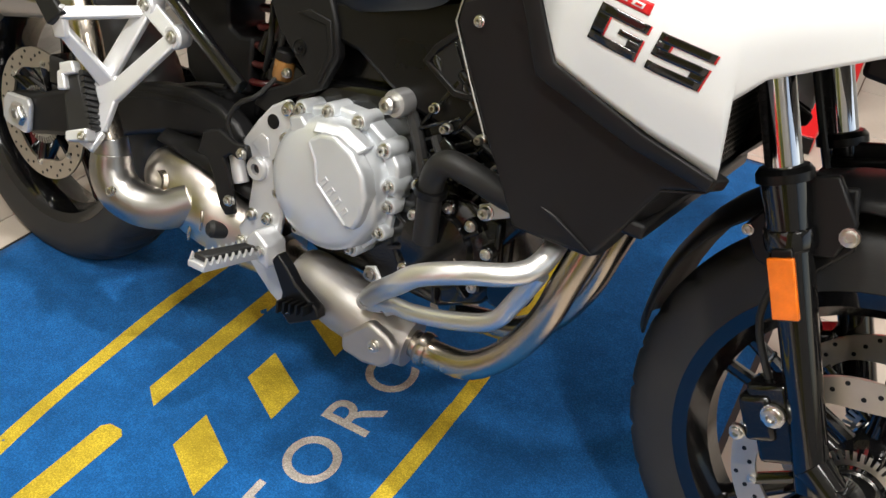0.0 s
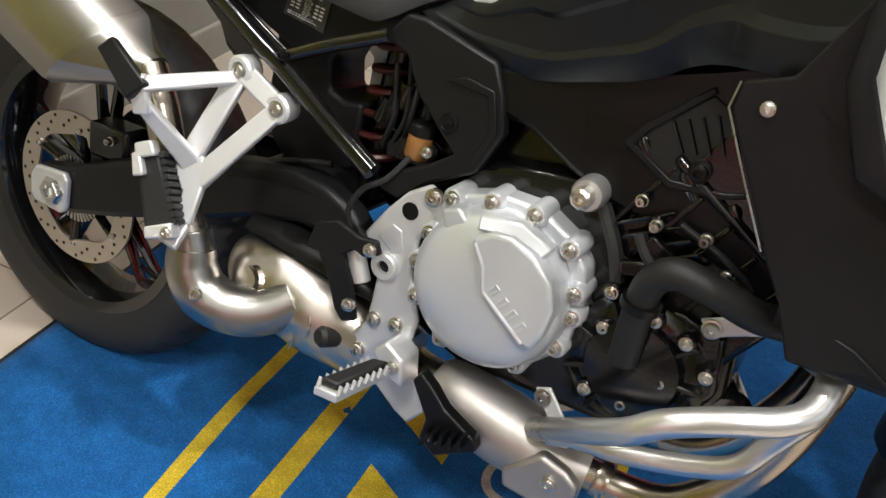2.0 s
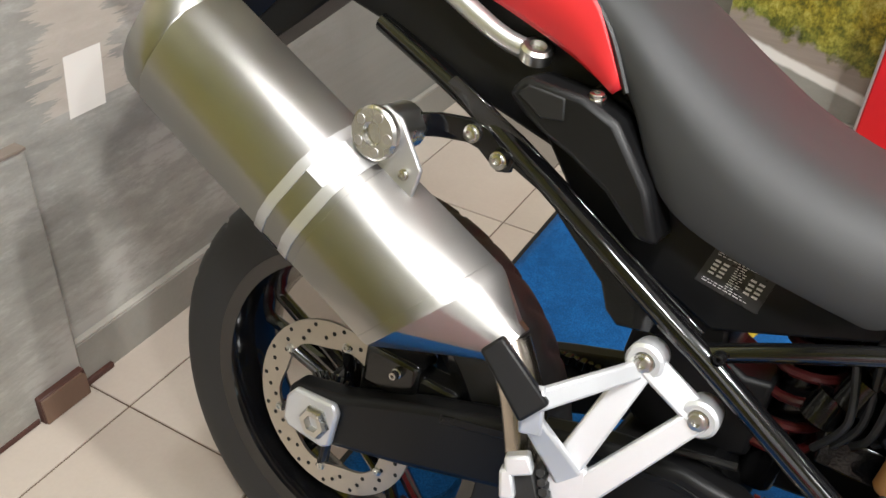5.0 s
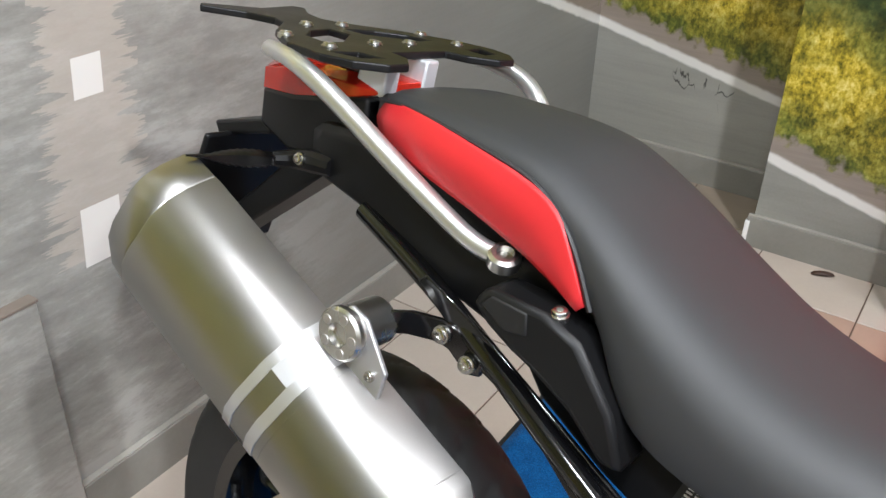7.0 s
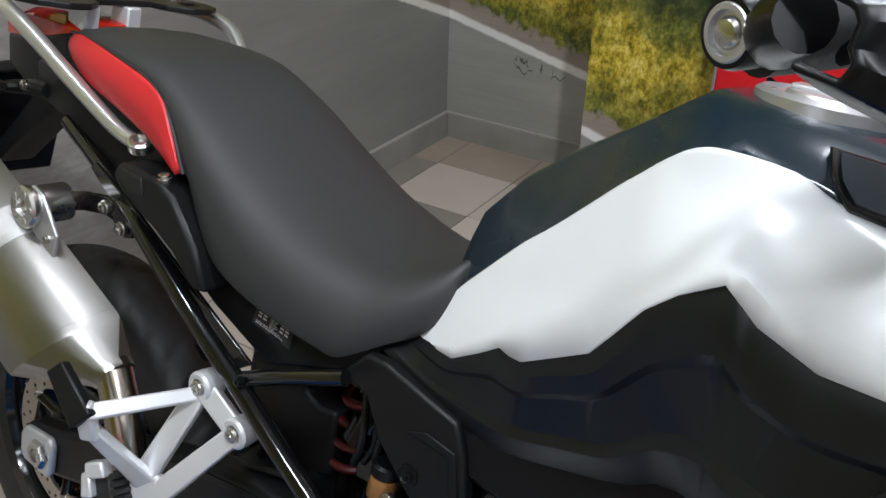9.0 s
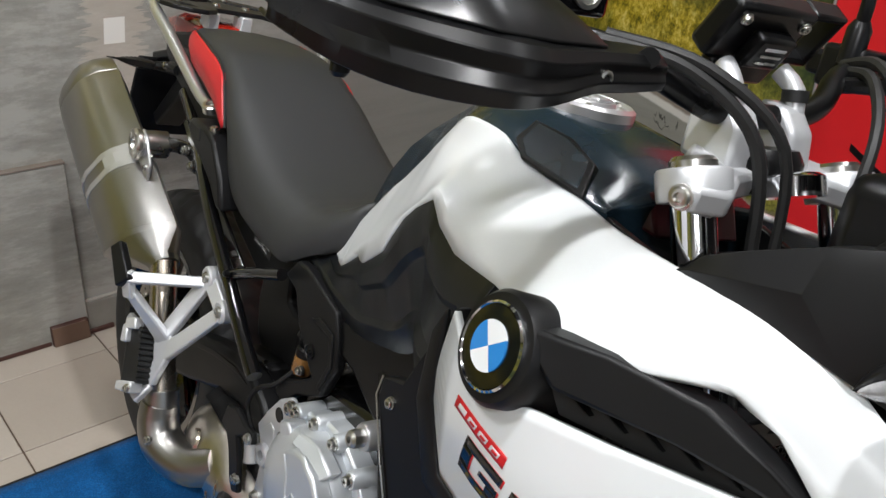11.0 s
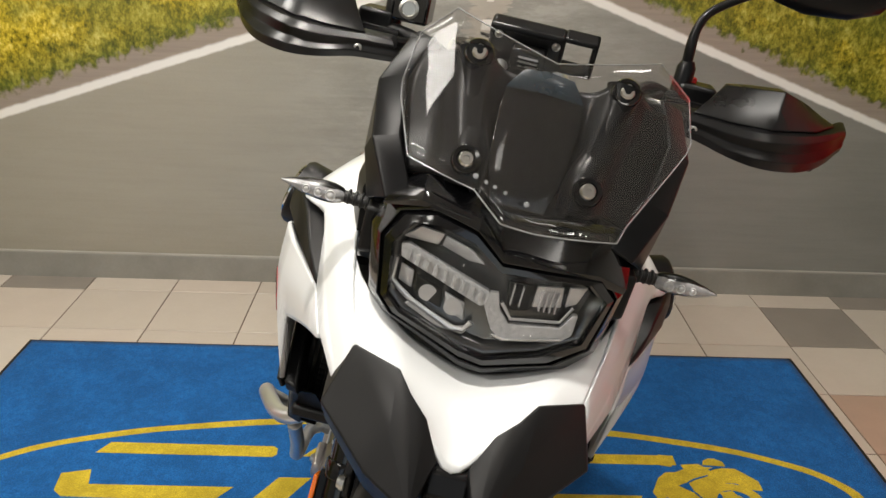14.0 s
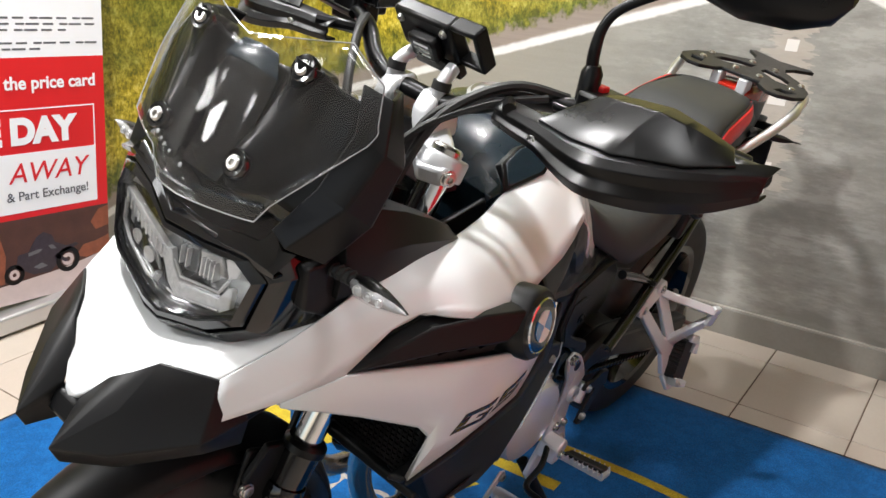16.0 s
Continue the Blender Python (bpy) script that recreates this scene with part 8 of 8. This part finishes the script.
# what turns with the handlebar
PIV, AXI = V((1.17, 0, 1.075)), V((-0.40, 0, 0.916)).normalized()
STEER = Matrix.Translation(PIV) @ Matrix.Rotation(radians(-6.5), 4, AXI) @ Matrix.Translation(-PIV)
before = set(bike.children)
FT, FB = V((1.205, 0, 1.075)), V((1.502, 0, 0.398))
fork_at = lambda z: FT.lerp(FB, (1.075 - z) / (1.075 - 0.398))
for s in SIDES:
    off = V((0, s * 0.105, 0))
    part("fork_tube", tube(bmesh.new(), [fork_at(1.085) + off, fork_at(0.64) + off], 0.0205, 24, 1), CHROME, bike, "chromed fork tube")
    part("fork_leg", tube(bmesh.new(), [fork_at(0.690) + off, fork_at(0.668) + off, fork_at(0.60) + off, fork_at(0.50) + off, fork_at(0.40) + off, fork_at(0.33) + off], [0.028, 0.027, 0.0245, 0.0225, 0.022, 0.021], 22, 3), GLOSS, bike, "gloss black fork leg")
    part("fork_seal", lathe(bmesh.new(), [(0.0215, -0.012), (0.0315, -0.010), (0.0315, 0.0), (0.027, 0.006), (0.0215, 0.007)], fork_at(0.688) + off, (FT - FB), 26), SATIN, bike)
    part("fork_collar", lathe(bmesh.new(), [(0.0285, -0.012), (0.0295, -0.008), (0.0295, 0.008), (0.0285, 0.012)], fork_at(0.618) + off, (FT - FB), 26), GLOSS, bike, "gloss black clamp ring")
    d = (FB - FT).normalized()
    n = V((0, s, 0))
    u = d.cross(n)
    c = fork_at(0.572) + V((0.0, s * 0.137, 0))
    bm = bmesh.new()
    slab(bm, [c - d * 0.036 - u * 0.015, c - d * 0.036 + u * 0.015, c + d * 0.036 + u * 0.015, c + d * 0.036 - u * 0.015], n * 0.007)
    part("side_reflector", bm, ORANGE, bike, "amber side reflector", bevel=0.0015)
    bm = bmesh.new()
    slab(bm, [c - d * 0.045 - u * 0.012, c - d * 0.045 + u * 0.012, c + d * 0.04 + u * 0.012, c + d * 0.04 - u * 0.012], -n * 0.012)
    part("reflector_bracket", bm, SATIN, bike, bevel=0.002)
    # shield plate beside the fork
    bm = bmesh.new()
    side(bm, [(1.395, 0.69), (1.43, 0.70), (1.465, 0.655), (1.455, 0.61), (1.43, 0.60), (1.405, 0.65)], s * 0.085, s * 0.012)
    part("fork_plate", bm, BLACK, bike, "black plate on the fork", bevel=0.003)
    bolt("fork_bolt", bike, (1.462, s * 0.098, 0.64), (0, s, 0), 0.009, 0.006)
    # caliper and axle clamp
    bm = bmesh.new()
    box(bm, (-0.05, -0.024, -0.022), (0.055, 0.024, 0.03), Matrix.Translation((1.46, s * 0.092, 0.39)) @ Matrix.Rotation(radians(62), 4, "Y"))
    box(bm, (-0.03, -0.03, -0.03), (0.03, 0.03, 0.01), Matrix.Translation((1.455, s * 0.092, 0.395)) @ Matrix.Rotation(radians(62), 4, "Y"))
    cal = part("front_caliper", bm, ENGINE, bike, "black front brake caliper", bevel=0.007)
    bolt("caliper_bolt", cal, (1.462, s * 0.121, 0.405), (0, s, 0), 0.012, 0.008)
    bolt("caliper_bolt", cal, (1.43, s * 0.118, 0.36), (0, s, 0), 0.008, 0.008)
    part("axle_clamp", lathe(bmesh.new(), [(0.028, -0.03), (0.03, 0.0), (0.026, 0.022), (0.012, 0.024)], (1.565, s * 0.10, 0.329), (0, s, 0), 24), GLOSS, bike)
    part("fork_foot", tube(bmesh.new(), [fork_at(0.36) + off, (1.565, s * 0.105, 0.329)], [0.024, 0.022], 14, 1), GLOSS, bike)
    part("brake_hose", tube(bmesh.new(), [(1.44, s * 0.095, 0.43), (1.40, s * 0.085, 0.50), (1.40, s * 0.07, 0.60), (1.35, s * 0.06, 0.72), (1.27, s * 0.05, 0.9)], 0.005, 8), GRIP, bike)
    part("sensor_wire", tube(bmesh.new(), [(1.43, s * 0.075, 0.46), (1.425, s * 0.078, 0.42), (1.44, s * 0.09, 0.385)], 0.003, 6), BRIGHT, bike)
FC = (1.572, 0.329)
wheel("front_wheel", "black cast front wheel", FC[0], FC[1], 0.329, 0.056, 0.243, [(-1, -0.07), (1, 0.07)], 0.1525, 30, bike)
rows_f = []
for k in range(22):
    a = radians(170 - 110 * k / 21)
    r = 0.343 + 0.042 * math.sin(math.pi * min(1, k / 21 * 1.1)) ** 1.2
    w = np.interp(k, [0, 5, 14, 21], [0.05, 0.064, 0.07, 0.045])
    rows_f.append([(FC[0] + (r - 0.02 * abs(t) ** 2.2) * math.cos(a), w * t, FC[1] + (r - 0.03 * abs(t) ** 2.2) * math.sin(a)) for t in (-1, -0.75, -0.4, 0, 0.4, 0.75, 1)])
part("front_mudguard", sheet(bmesh.new(), rows_f), BLACK, bike, "matt black front mudguard", solid=0.004)
for s in SIDES:
    bm = bmesh.new()
    side(bm, [(1.345, 0.60), (1.38, 0.665), (1.45, 0.69), (1.47, 0.62), (1.42, 0.55), (1.37, 0.565)], s * 0.072, s * 0.010)
    part("mudguard_stay", bm, BLACK, bike, bevel=0.004)
    bolt("mudguard_bolt", bike, (1.352, s * 0.083, 0.598), (0, s, 0), 0.006, 0.005)
# lower and upper yokes
bm = bmesh.new()
for s in SIDES:
    lathe(bm, [(0.034, -0.02), (0.036, -0.016), (0.036, 0.016), (0.034, 0.02)], fork_at(0.86) + V((0, s * 0.105, 0)), FT - FB, 26)
box(bm, (1.24, -0.1, 0.845), (1.30, 0.1, 0.88))
part("lower_yoke", bm, SATIN, bike, bevel=0.003)
yoke = part("upper_yoke", slab(bmesh.new(), [(1.205, -0.135, 1.062), (1.235, -0.135, 1.058), (1.245, -0.10, 1.056), (1.215, -0.06, 1.062), (1.20, 0, 1.065), (1.215, 0.06, 1.062), (1.245, 0.10, 1.056), (1.235, 0.135, 1.058), (1.205, 0.135, 1.062), (1.165, 0.085, 1.072), (1.135, 0.04, 1.08), (1.135, -0.04, 1.08), (1.165, -0.085, 1.072)], (0.004, 0, 0.024)), CAST, bike, "silver upper fork yoke", bevel=0.005)
for s in SIDES:
    part("yoke_clamp", lathe(bmesh.new(), [(0.033, -0.014), (0.034, -0.01), (0.034, 0.012), (0.032, 0.015), (0.022, 0.015)], fork_at(1.07) + V((0, s * 0.105, 0.004)), FT - FB, 28), CAST, yoke)
    part("fork_cap", lathe(bmesh.new(), [(0.0215, 0.0), (0.0215, 0.022), (0.018, 0.026), (0.012, 0.026), (0.011, 0.02)], fork_at(1.07) + V((0, s * 0.105, 0.004)), FT - FB, 24), BRIGHT, yoke)
    bolt("clamp_bolt", yoke, (1.225, s * 0.137, 1.07), (0.3, s, 0), 0.0095, 0.007)
    bm = bmesh.new()
    slab(bm, [(1.135, s * 0.06, 1.085), (1.20, s * 0.06, 1.083), (1.195, s * 0.055, 1.125), (1.178, s * 0.052, 1.145), (1.148, s * 0.052, 1.148), (1.132, s * 0.056, 1.125)], (0, -s * 0.032, 0))
    part("bar_riser", bm, CAST, yoke, "silver handlebar clamp", bevel=0.006)
part("ignition_lock", lathe(bmesh.new(), [(0.034, -0.03), (0.036, 0.0), (0.030, 0.012), (0.016, 0.014)], (1.19, 0.0, 1.095), (-0.2, 0, 1), 26), SATIN, yoke)
part("stem_nut", lathe(bmesh.new(), [(0.03, -0.01), (0.03, 0.008), (0.024, 0.012)], (1.228, 0.0, 1.082), (-0.4, 0, 0.9), 24), CHROME, yoke)
for s in SIDES:
    BAR = [(1.165, 0.0, 1.132), (1.165, s * 0.055, 1.134), (1.158, s * 0.10, 1.148), (1.125, s * 0.16, 1.172), (1.09, s * 0.24, 1.178), (1.055, s * 0.32, 1.172), (1.022, s * 0.40, 1.162)]
    bar = part("handlebar", tube(bmesh.new(), BAR, 0.0125, 16), SATIN, bike, "black tapered handlebar")
    part("grip", tube(bmesh.new(), [(1.075, s * 0.275, 1.176), (1.055, s * 0.32, 1.172), (1.024, s * 0.395, 1.162)], 0.0168, 18, 3), GRIP, bar, "black rubber grip")
    part("bar_end", lathe(bmesh.new(), [(0.0136, -0.004), (0.0136, 0.0015), (0.0128, 0.0022), (0.0105, 0.0022), (0.0100, -0.001)], (1.0165, s * 0.4135, 1.1645), (-0.36, s, -0.12), 32), ALU, bar, "pale grey ring of the bar end")
    part("bar_end_screw", lathe(bmesh.new(), [(0.0075, -0.003), (0.0075, 0.0005), (0.006, 0.0025), (0.003, 0.0034), (0.001, 0.0036)], (1.0165, s * 0.4135, 1.1645), (-0.36, s, -0.12), 24), BRIGHT, bar, "domed silver screw")
    part("bar_end_body", lathe(bmesh.new(), [(0.0165, -0.045), (0.0172, -0.003), (0.0160, 0.001), (0.0138, 0.0015), (0.0132, -0.002)], (1.0165, s * 0.4135, 1.1645), (-0.36, s, -0.12), 32), SATIN, bar, "black end weight")
    bm = bmesh.new()
    box(bm, (1.055, min(s * 0.215, s * 0.27), 1.155), (1.11, max(s * 0.215, s * 0.27), 1.205))
    box(bm, (1.03, min(s * 0.225, s * 0.26), 1.165), (1.06, max(s * 0.225, s * 0.26), 1.195))
    sw = part("switch_block", bm, SATIN, bike, "black switch block", bevel=0.006)
    if s < 0:
        bm = bmesh.new()
        box(bm, (1.055, -0.222, 1.195), (1.11, -0.165, 1.24))
        part("brake_reservoir", bm, GLOSS, bike, "black brake reservoir with round cap", bevel=0.005)
        part("reservoir_window", lathe(bmesh.new(), [(0.015, 0.0), (0.015, 0.003), (0.011, 0.004), (0.01, 0.002)], (1.1115, -0.194, 1.216), (1, 0, 0.1), 22), BRIGHT, bike)
    else:
        part("red_switch", box(bmesh.new(), (1.075, 0.225, 1.204), (1.09, 0.24, 1.212)), RED, sw, bevel=0.002)
    part("hand_lever", tube(bmesh.new(), [(1.125, s * 0.2, 1.178), (1.12, s * 0.26, 1.178), (1.095, s * 0.33, 1.172), (1.065, s * 0.40, 1.165)], [0.008, 0.007, 0.0065, 0.008], 10, 4, flat=0.6), SATIN, bike, "black hand lever")
    # handguard: a folded shell, its flap and its band
    out_y = (0.165, 0.205, 0.245, 0.290, 0.335, 0.390, 0.430, 0.455, 0.466)
    edge_rows = [zip((1.180, 1.183, 1.186, 1.190, 1.185, 1.150, 1.110, 1.070, 1.055), (1.182, 1.184, 1.184, 1.184, 1.186, 1.190, 1.194, 1.196, 1.194)),
                 zip((1.192, 1.198, 1.203, 1.212, 1.214, 1.178, 1.135, 1.098, 1.082), (1.176, 1.178, 1.177, 1.176, 1.178, 1.181, 1.185, 1.188, 1.186)),
                 zip((1.197, 1.203, 1.209, 1.219, 1.224, 1.187, 1.142, 1.102, 1.085), (1.172, 1.172, 1.171, 1.168, 1.170, 1.174, 1.179, 1.183, 1.181)),
                 zip((1.196, 1.202, 1.207, 1.215, 1.220, 1.184, 1.140, 1.100, 1.084), (1.166, 1.165, 1.163, 1.156, 1.157, 1.160, 1.165, 1.171, 1.172)),
                 zip((1.199, 1.206, 1.211, 1.224, 1.231, 1.193, 1.146, 1.104, 1.087), (1.160, 1.158, 1.156, 1.148, 1.147, 1.148, 1.154, 1.163, 1.167)),
                 zip((1.197, 1.203, 1.207, 1.219, 1.224, 1.186, 1.140, 1.100, 1.084), (1.154, 1.151, 1.148, 1.139, 1.135, 1.134, 1.141, 1.153, 1.160)),
                 zip((1.180, 1.183, 1.185, 1.190, 1.188, 1.150, 1.110, 1.075, 1.066), (1.154, 1.151, 1.149, 1.140, 1.136, 1.136, 1.143, 1.156, 1.163))]
    bm = bmesh.new()
    grid_skin(bm, [[(x, s * y, z) for y, (x, z) in zip(out_y, row)] for row in edge_rows], 3)
    bmesh.ops.recalc_face_normals(bm, faces=bm.faces)
    guard = part("handguard", bm, SATIN, bike, "satin black handguard", solid=0.004, bevel=0.0012, angle=22)
    flap = [[(1.198, 0.232, 1.181), (1.207, 0.290, 1.181), (1.205, 0.340, 1.183), (1.160, 0.405, 1.188), (1.110, 0.440, 1.194)], [(1.172, 0.252, 1.200), (1.178, 0.292, 1.203), (1.176, 0.345, 1.207), (1.140, 0.398, 1.202), (1.102, 0.432, 1.197)], [(1.140, 0.270, 1.217), (1.146, 0.300, 1.222), (1.146, 0.352, 1.228), (1.118, 0.388, 1.216), (1.090, 0.425, 1.199)], [(1.110, 0.276, 1.216), (1.108, 0.305, 1.221), (1.106, 0.350, 1.226), (1.090, 0.382, 1.215), (1.070, 0.415, 1.199)]]
    bm = bmesh.new()
    grid_skin(bm, [[(x, s * y, z) for x, y, z in row] for row in flap], 3, (0, 1, 2, 3))
    part("wind_flap", bm, SATIN, guard, "raised wind deflector", solid=0.004, bevel=0.003, angle=18, seg=3)
    part("guard_nub", lathe(bmesh.new(), [(0.008, -0.01), (0.008, 0.006), (0.005, 0.010)], (1.127, s * 0.421, 1.138), (0, 0, -1), 14), SATIN, guard)
    bolt("guard_bolt", guard, (1.2045, s * 0.237, 1.160), (1, 0, 0), 0.0065, 0.006)
    part("guard_stay", tube(bmesh.new(), [(1.13, s * 0.15, 1.165), (1.17, s * 0.165, 1.175), (1.20, s * 0.19, 1.178)], 0.009, 10), SATIN, guard)
    part("guard_end", tube(bmesh.new(), [(1.062, s * 0.452, 1.178), (1.046, s * 0.432, 1.172), (1.034, s * 0.400, 1.166)], [0.013, 0.014, 0.015], 14), SATIN, guard)
    # mirror
    part("mirror_base", lathe(bmesh.new(), [(0.014, -0.02), (0.014, 0.02), (0.009, 0.03)], (1.092, s * 0.219, 1.205), (0, 0, 1), 16), SATIN, bike)
    part("mirror_stem", tube(bmesh.new(), [(1.092, s * 0.220, 1.21), (1.094, s * 0.216, 1.25), (1.09, s * 0.218, 1.284), (1.08, s * 0.234, 1.310), (1.066, s * 0.285, 1.343), (1.06, s * 0.33, 1.362)], [0.0075, 0.008, 0.0065, 0.0065, 0.006, 0.006], 12), SATIN, bike, "black mirror stem")
    bm = bmesh.new()
    loft(bm, [[(1.055 + 0.02 * r * math.cos(a) - 0.006, s * y, 1.378 + zc + 0.048 * r * math.sin(a)) for a in (2 * math.pi * k / 16 for k in range(16))] for y, r, zc in ((0.30, 0.3, -0.01), (0.315, 0.7, -0.006), (0.36, 1.0, 0.0), (0.42, 1.02, 0.006), (0.46, 0.8, 0.012), (0.475, 0.4, 0.016))])
    mirror = part("mirror", bm, SATIN, bike, "black rear-view mirror")
    part("mirror_glass", lathe(bmesh.new(), [(0.04, 0.0), (0.04, 0.002)], (1.028, s * 0.385, 1.38), (-1, 0, 0), 24), REFLECTOR, mirror)
# display and its carrier
m_tft = Matrix.Translation((1.142, 0.0, 1.210)) @ Matrix.Rotation(radians(33), 4, "Y")
bm = bmesh.new()
box(bm, (-0.014, -0.066, -0.030), (0.014, 0.042, 0.034), m_tft)
tft = part("display_unit", bm, SATIN, bike, "black instrument display seen from behind", bevel=0.006)
bm = bmesh.new()
box(bm, (0.013, -0.03, -0.024), (0.03, 0.02, 0.012), m_tft)
box(bm, (0.0, -0.05, -0.055), (0.016, 0.04, -0.029), m_tft)
part("display_mount", bm, SATIN, tft, bevel=0.004)
bm = bmesh.new()
for y0, y1, z0, z1 in ((0.04, 0.088, 0.026, 0.034), (0.08, 0.088, -0.030, 0.034), (0.04, 0.088, -0.030, -0.022)):
    box(bm, (-0.014, y0, z0), (0.010, y1, z1), m_tft)
part("navigation_cradle", bm, SATIN, tft, "open black cradle frame", bevel=0.003)
for k in range(3):
    bm = bmesh.new()
    box(bm, (0.0302, -0.018, -0.016 + 0.008 * k), (0.0312, 0.010, -0.013 + 0.008 * k), m_tft)
    part("mount_marking", bm, CARDWHITE if k == 2 else BRIGHT, tft)
bolt("display_bolt", tft, m_tft @ V((0.015, -0.052, 0.02)), m_tft.to_3x3() @ V((1, 0, 0)), 0.005, 0.004)
bolt("display_bolt", tft, m_tft @ V((0.015, 0.03, 0.02)), m_tft.to_3x3() @ V((1, 0, 0)), 0.005, 0.004)
for s in SIDES:
    part("display_stay", tube(bmesh.new(), [(1.172, s * 0.045, 1.135), (1.165, s * 0.045, 1.16), (1.145, s * 0.04, 1.175)], 0.010, 12, 3), CAST, bike, "silver display stay")
    part("stay_rubber", lathe(bmesh.new(), [(0.013, -0.006), (0.013, 0.006)], (1.167, s * 0.045, 1.155), (-0.2, 0, 1), 16), GRIP, bike)
for k, pts in enumerate(([(1.12, -0.18, 1.18), (1.18, -0.12, 1.17), (1.23, -0.07, 1.12), (1.245, -0.05, 1.02), (1.25, -0.04, 0.92)], [(1.12, -0.17, 1.185), (1.19, -0.11, 1.175), (1.245, -0.05, 1.12), (1.255, -0.03, 1.0)],
                          [(1.12, 0.18, 1.18), (1.18, 0.14, 1.18), (1.235, 0.09, 1.13), (1.25, 0.06, 1.02), (1.25, 0.05, 0.92)], [(1.13, 0.19, 1.185), (1.2, 0.15, 1.17), (1.27, 0.10, 1.12), (1.3, 0.06, 1.02)], [(1.10, 0.20, 1.185), (1.17, 0.16, 1.195), (1.24, 0.12, 1.15), (1.28, 0.1, 1.06)])):
    part("control_cable", tube(bmesh.new(), pts, 0.0055 if k % 2 else 0.0065, 8, 6), GRIP, bike, "black control cable")
for ob in set(bike.children) - before:
    ob.matrix_basis = STEER
# what stays on the frame, between tank and steering head
part("steering_head", lathe(bmesh.new(), [(0.04, -0.12), (0.042, 0.0), (0.036, 0.05)], (1.22, 0, 0.96), (-0.4, 0, 0.916), 24), SATIN, bike)
for s in SIDES:
    bm = bmesh.new()
    slab(bm, [(1.12, s * 0.125, 1.015), (1.20, s * 0.12, 0.995), (1.26, s * 0.13, 0.985), (1.25, s * 0.14, 0.94), (1.12, s * 0.125, 0.90)], (0, -s * 0.01, 0))
    part("head_cover", bm, BLACK, bike, "black inner cover", bevel=0.003)
bm = bmesh.new()
slab(bm, [(1.06, -0.09, 1.052), (1.12, -0.06, 1.035), (1.135, 0.06, 1.035), (1.06, 0.09, 1.052), (1.05, 0, 1.068)], (0.02, 0, -0.04))
part("tank_nose", bm, REDDARK, bike, "dark red trim ahead of the filler cap", bevel=0.004)
# floor: bed of grout, and ceramic tiles on it
P = 0.312
tagged(part("floor", box(bmesh.new(), (WALL_X - 0.15, NEAR_Y - 1.2, -0.1), (FRONT_X + 0.15, FAR_Y + 0.2, 0.0)), GROUT, smooth=False), "floor of beige ceramic tiles with brown joints", "floor", kind="structure")
floor_ob = bpy.data.objects["floor"]
bm = bmesh.new()
box(bm, (-P / 2 + 0.002, -P / 2 + 0.002, 0), (P / 2 - 0.002, P / 2 - 0.002, 0.003))
top_edges = [e for e in bm.edges if all(v.co.z > 0.002 for v in e.verts)]
bmesh.ops.bevel(bm, geom=top_edges, offset=0.0012, segments=1, affect="EDGES")
tiles = {}
for key, mt in (("beige", TILE), ("grey", TILEDARK), ("pink", TILEPINK), ("brown", TILEBROWN)):
    me = bpy.data.meshes.new("tile")
    bm.to_mesh(me)
    me.materials.append(mt)
    tiles[key] = me
bm.free()
GREY = {(-1, 4), (-1, -6), (-2, 5), (-2, -5), (0, -7)}
BROWN = {(-2, 6), (-1, 6), (0, 6)}
PINK = {(2, -5), (1, 4), (2, 4), (3, 5)}
rest = []
for i in range(-2, 19):
    for j in range(-11, 7):
        x, y = -0.2 + (i + 0.5) * P, -0.052 + (j + 0.5) * P
        if y - P / 2 < NEAR_Y - 1.0 or x > FRONT_X - 0.1 or (y < NEAR_Y and x < 1.9):
            continue
        if i > 8:
            rest.append((x, y))
            continue
        ob = new("tile", tiles["grey" if (i, j) in GREY else "pink" if (i, j) in PINK else "brown" if (i, j) in BROWN else "beige"])
        ob.location = (x, y, 0)
        ob.parent = floor_ob
bm = bmesh.new()
for x, y in rest:
    box(bm, (x - P / 2 + 0.002, y - P / 2 + 0.002, 0), (x + P / 2 - 0.002, y + P / 2 - 0.002, 0.003))
tagged(part("tile_field", bm, TILE, floor_ob, smooth=False), kind="stuff")
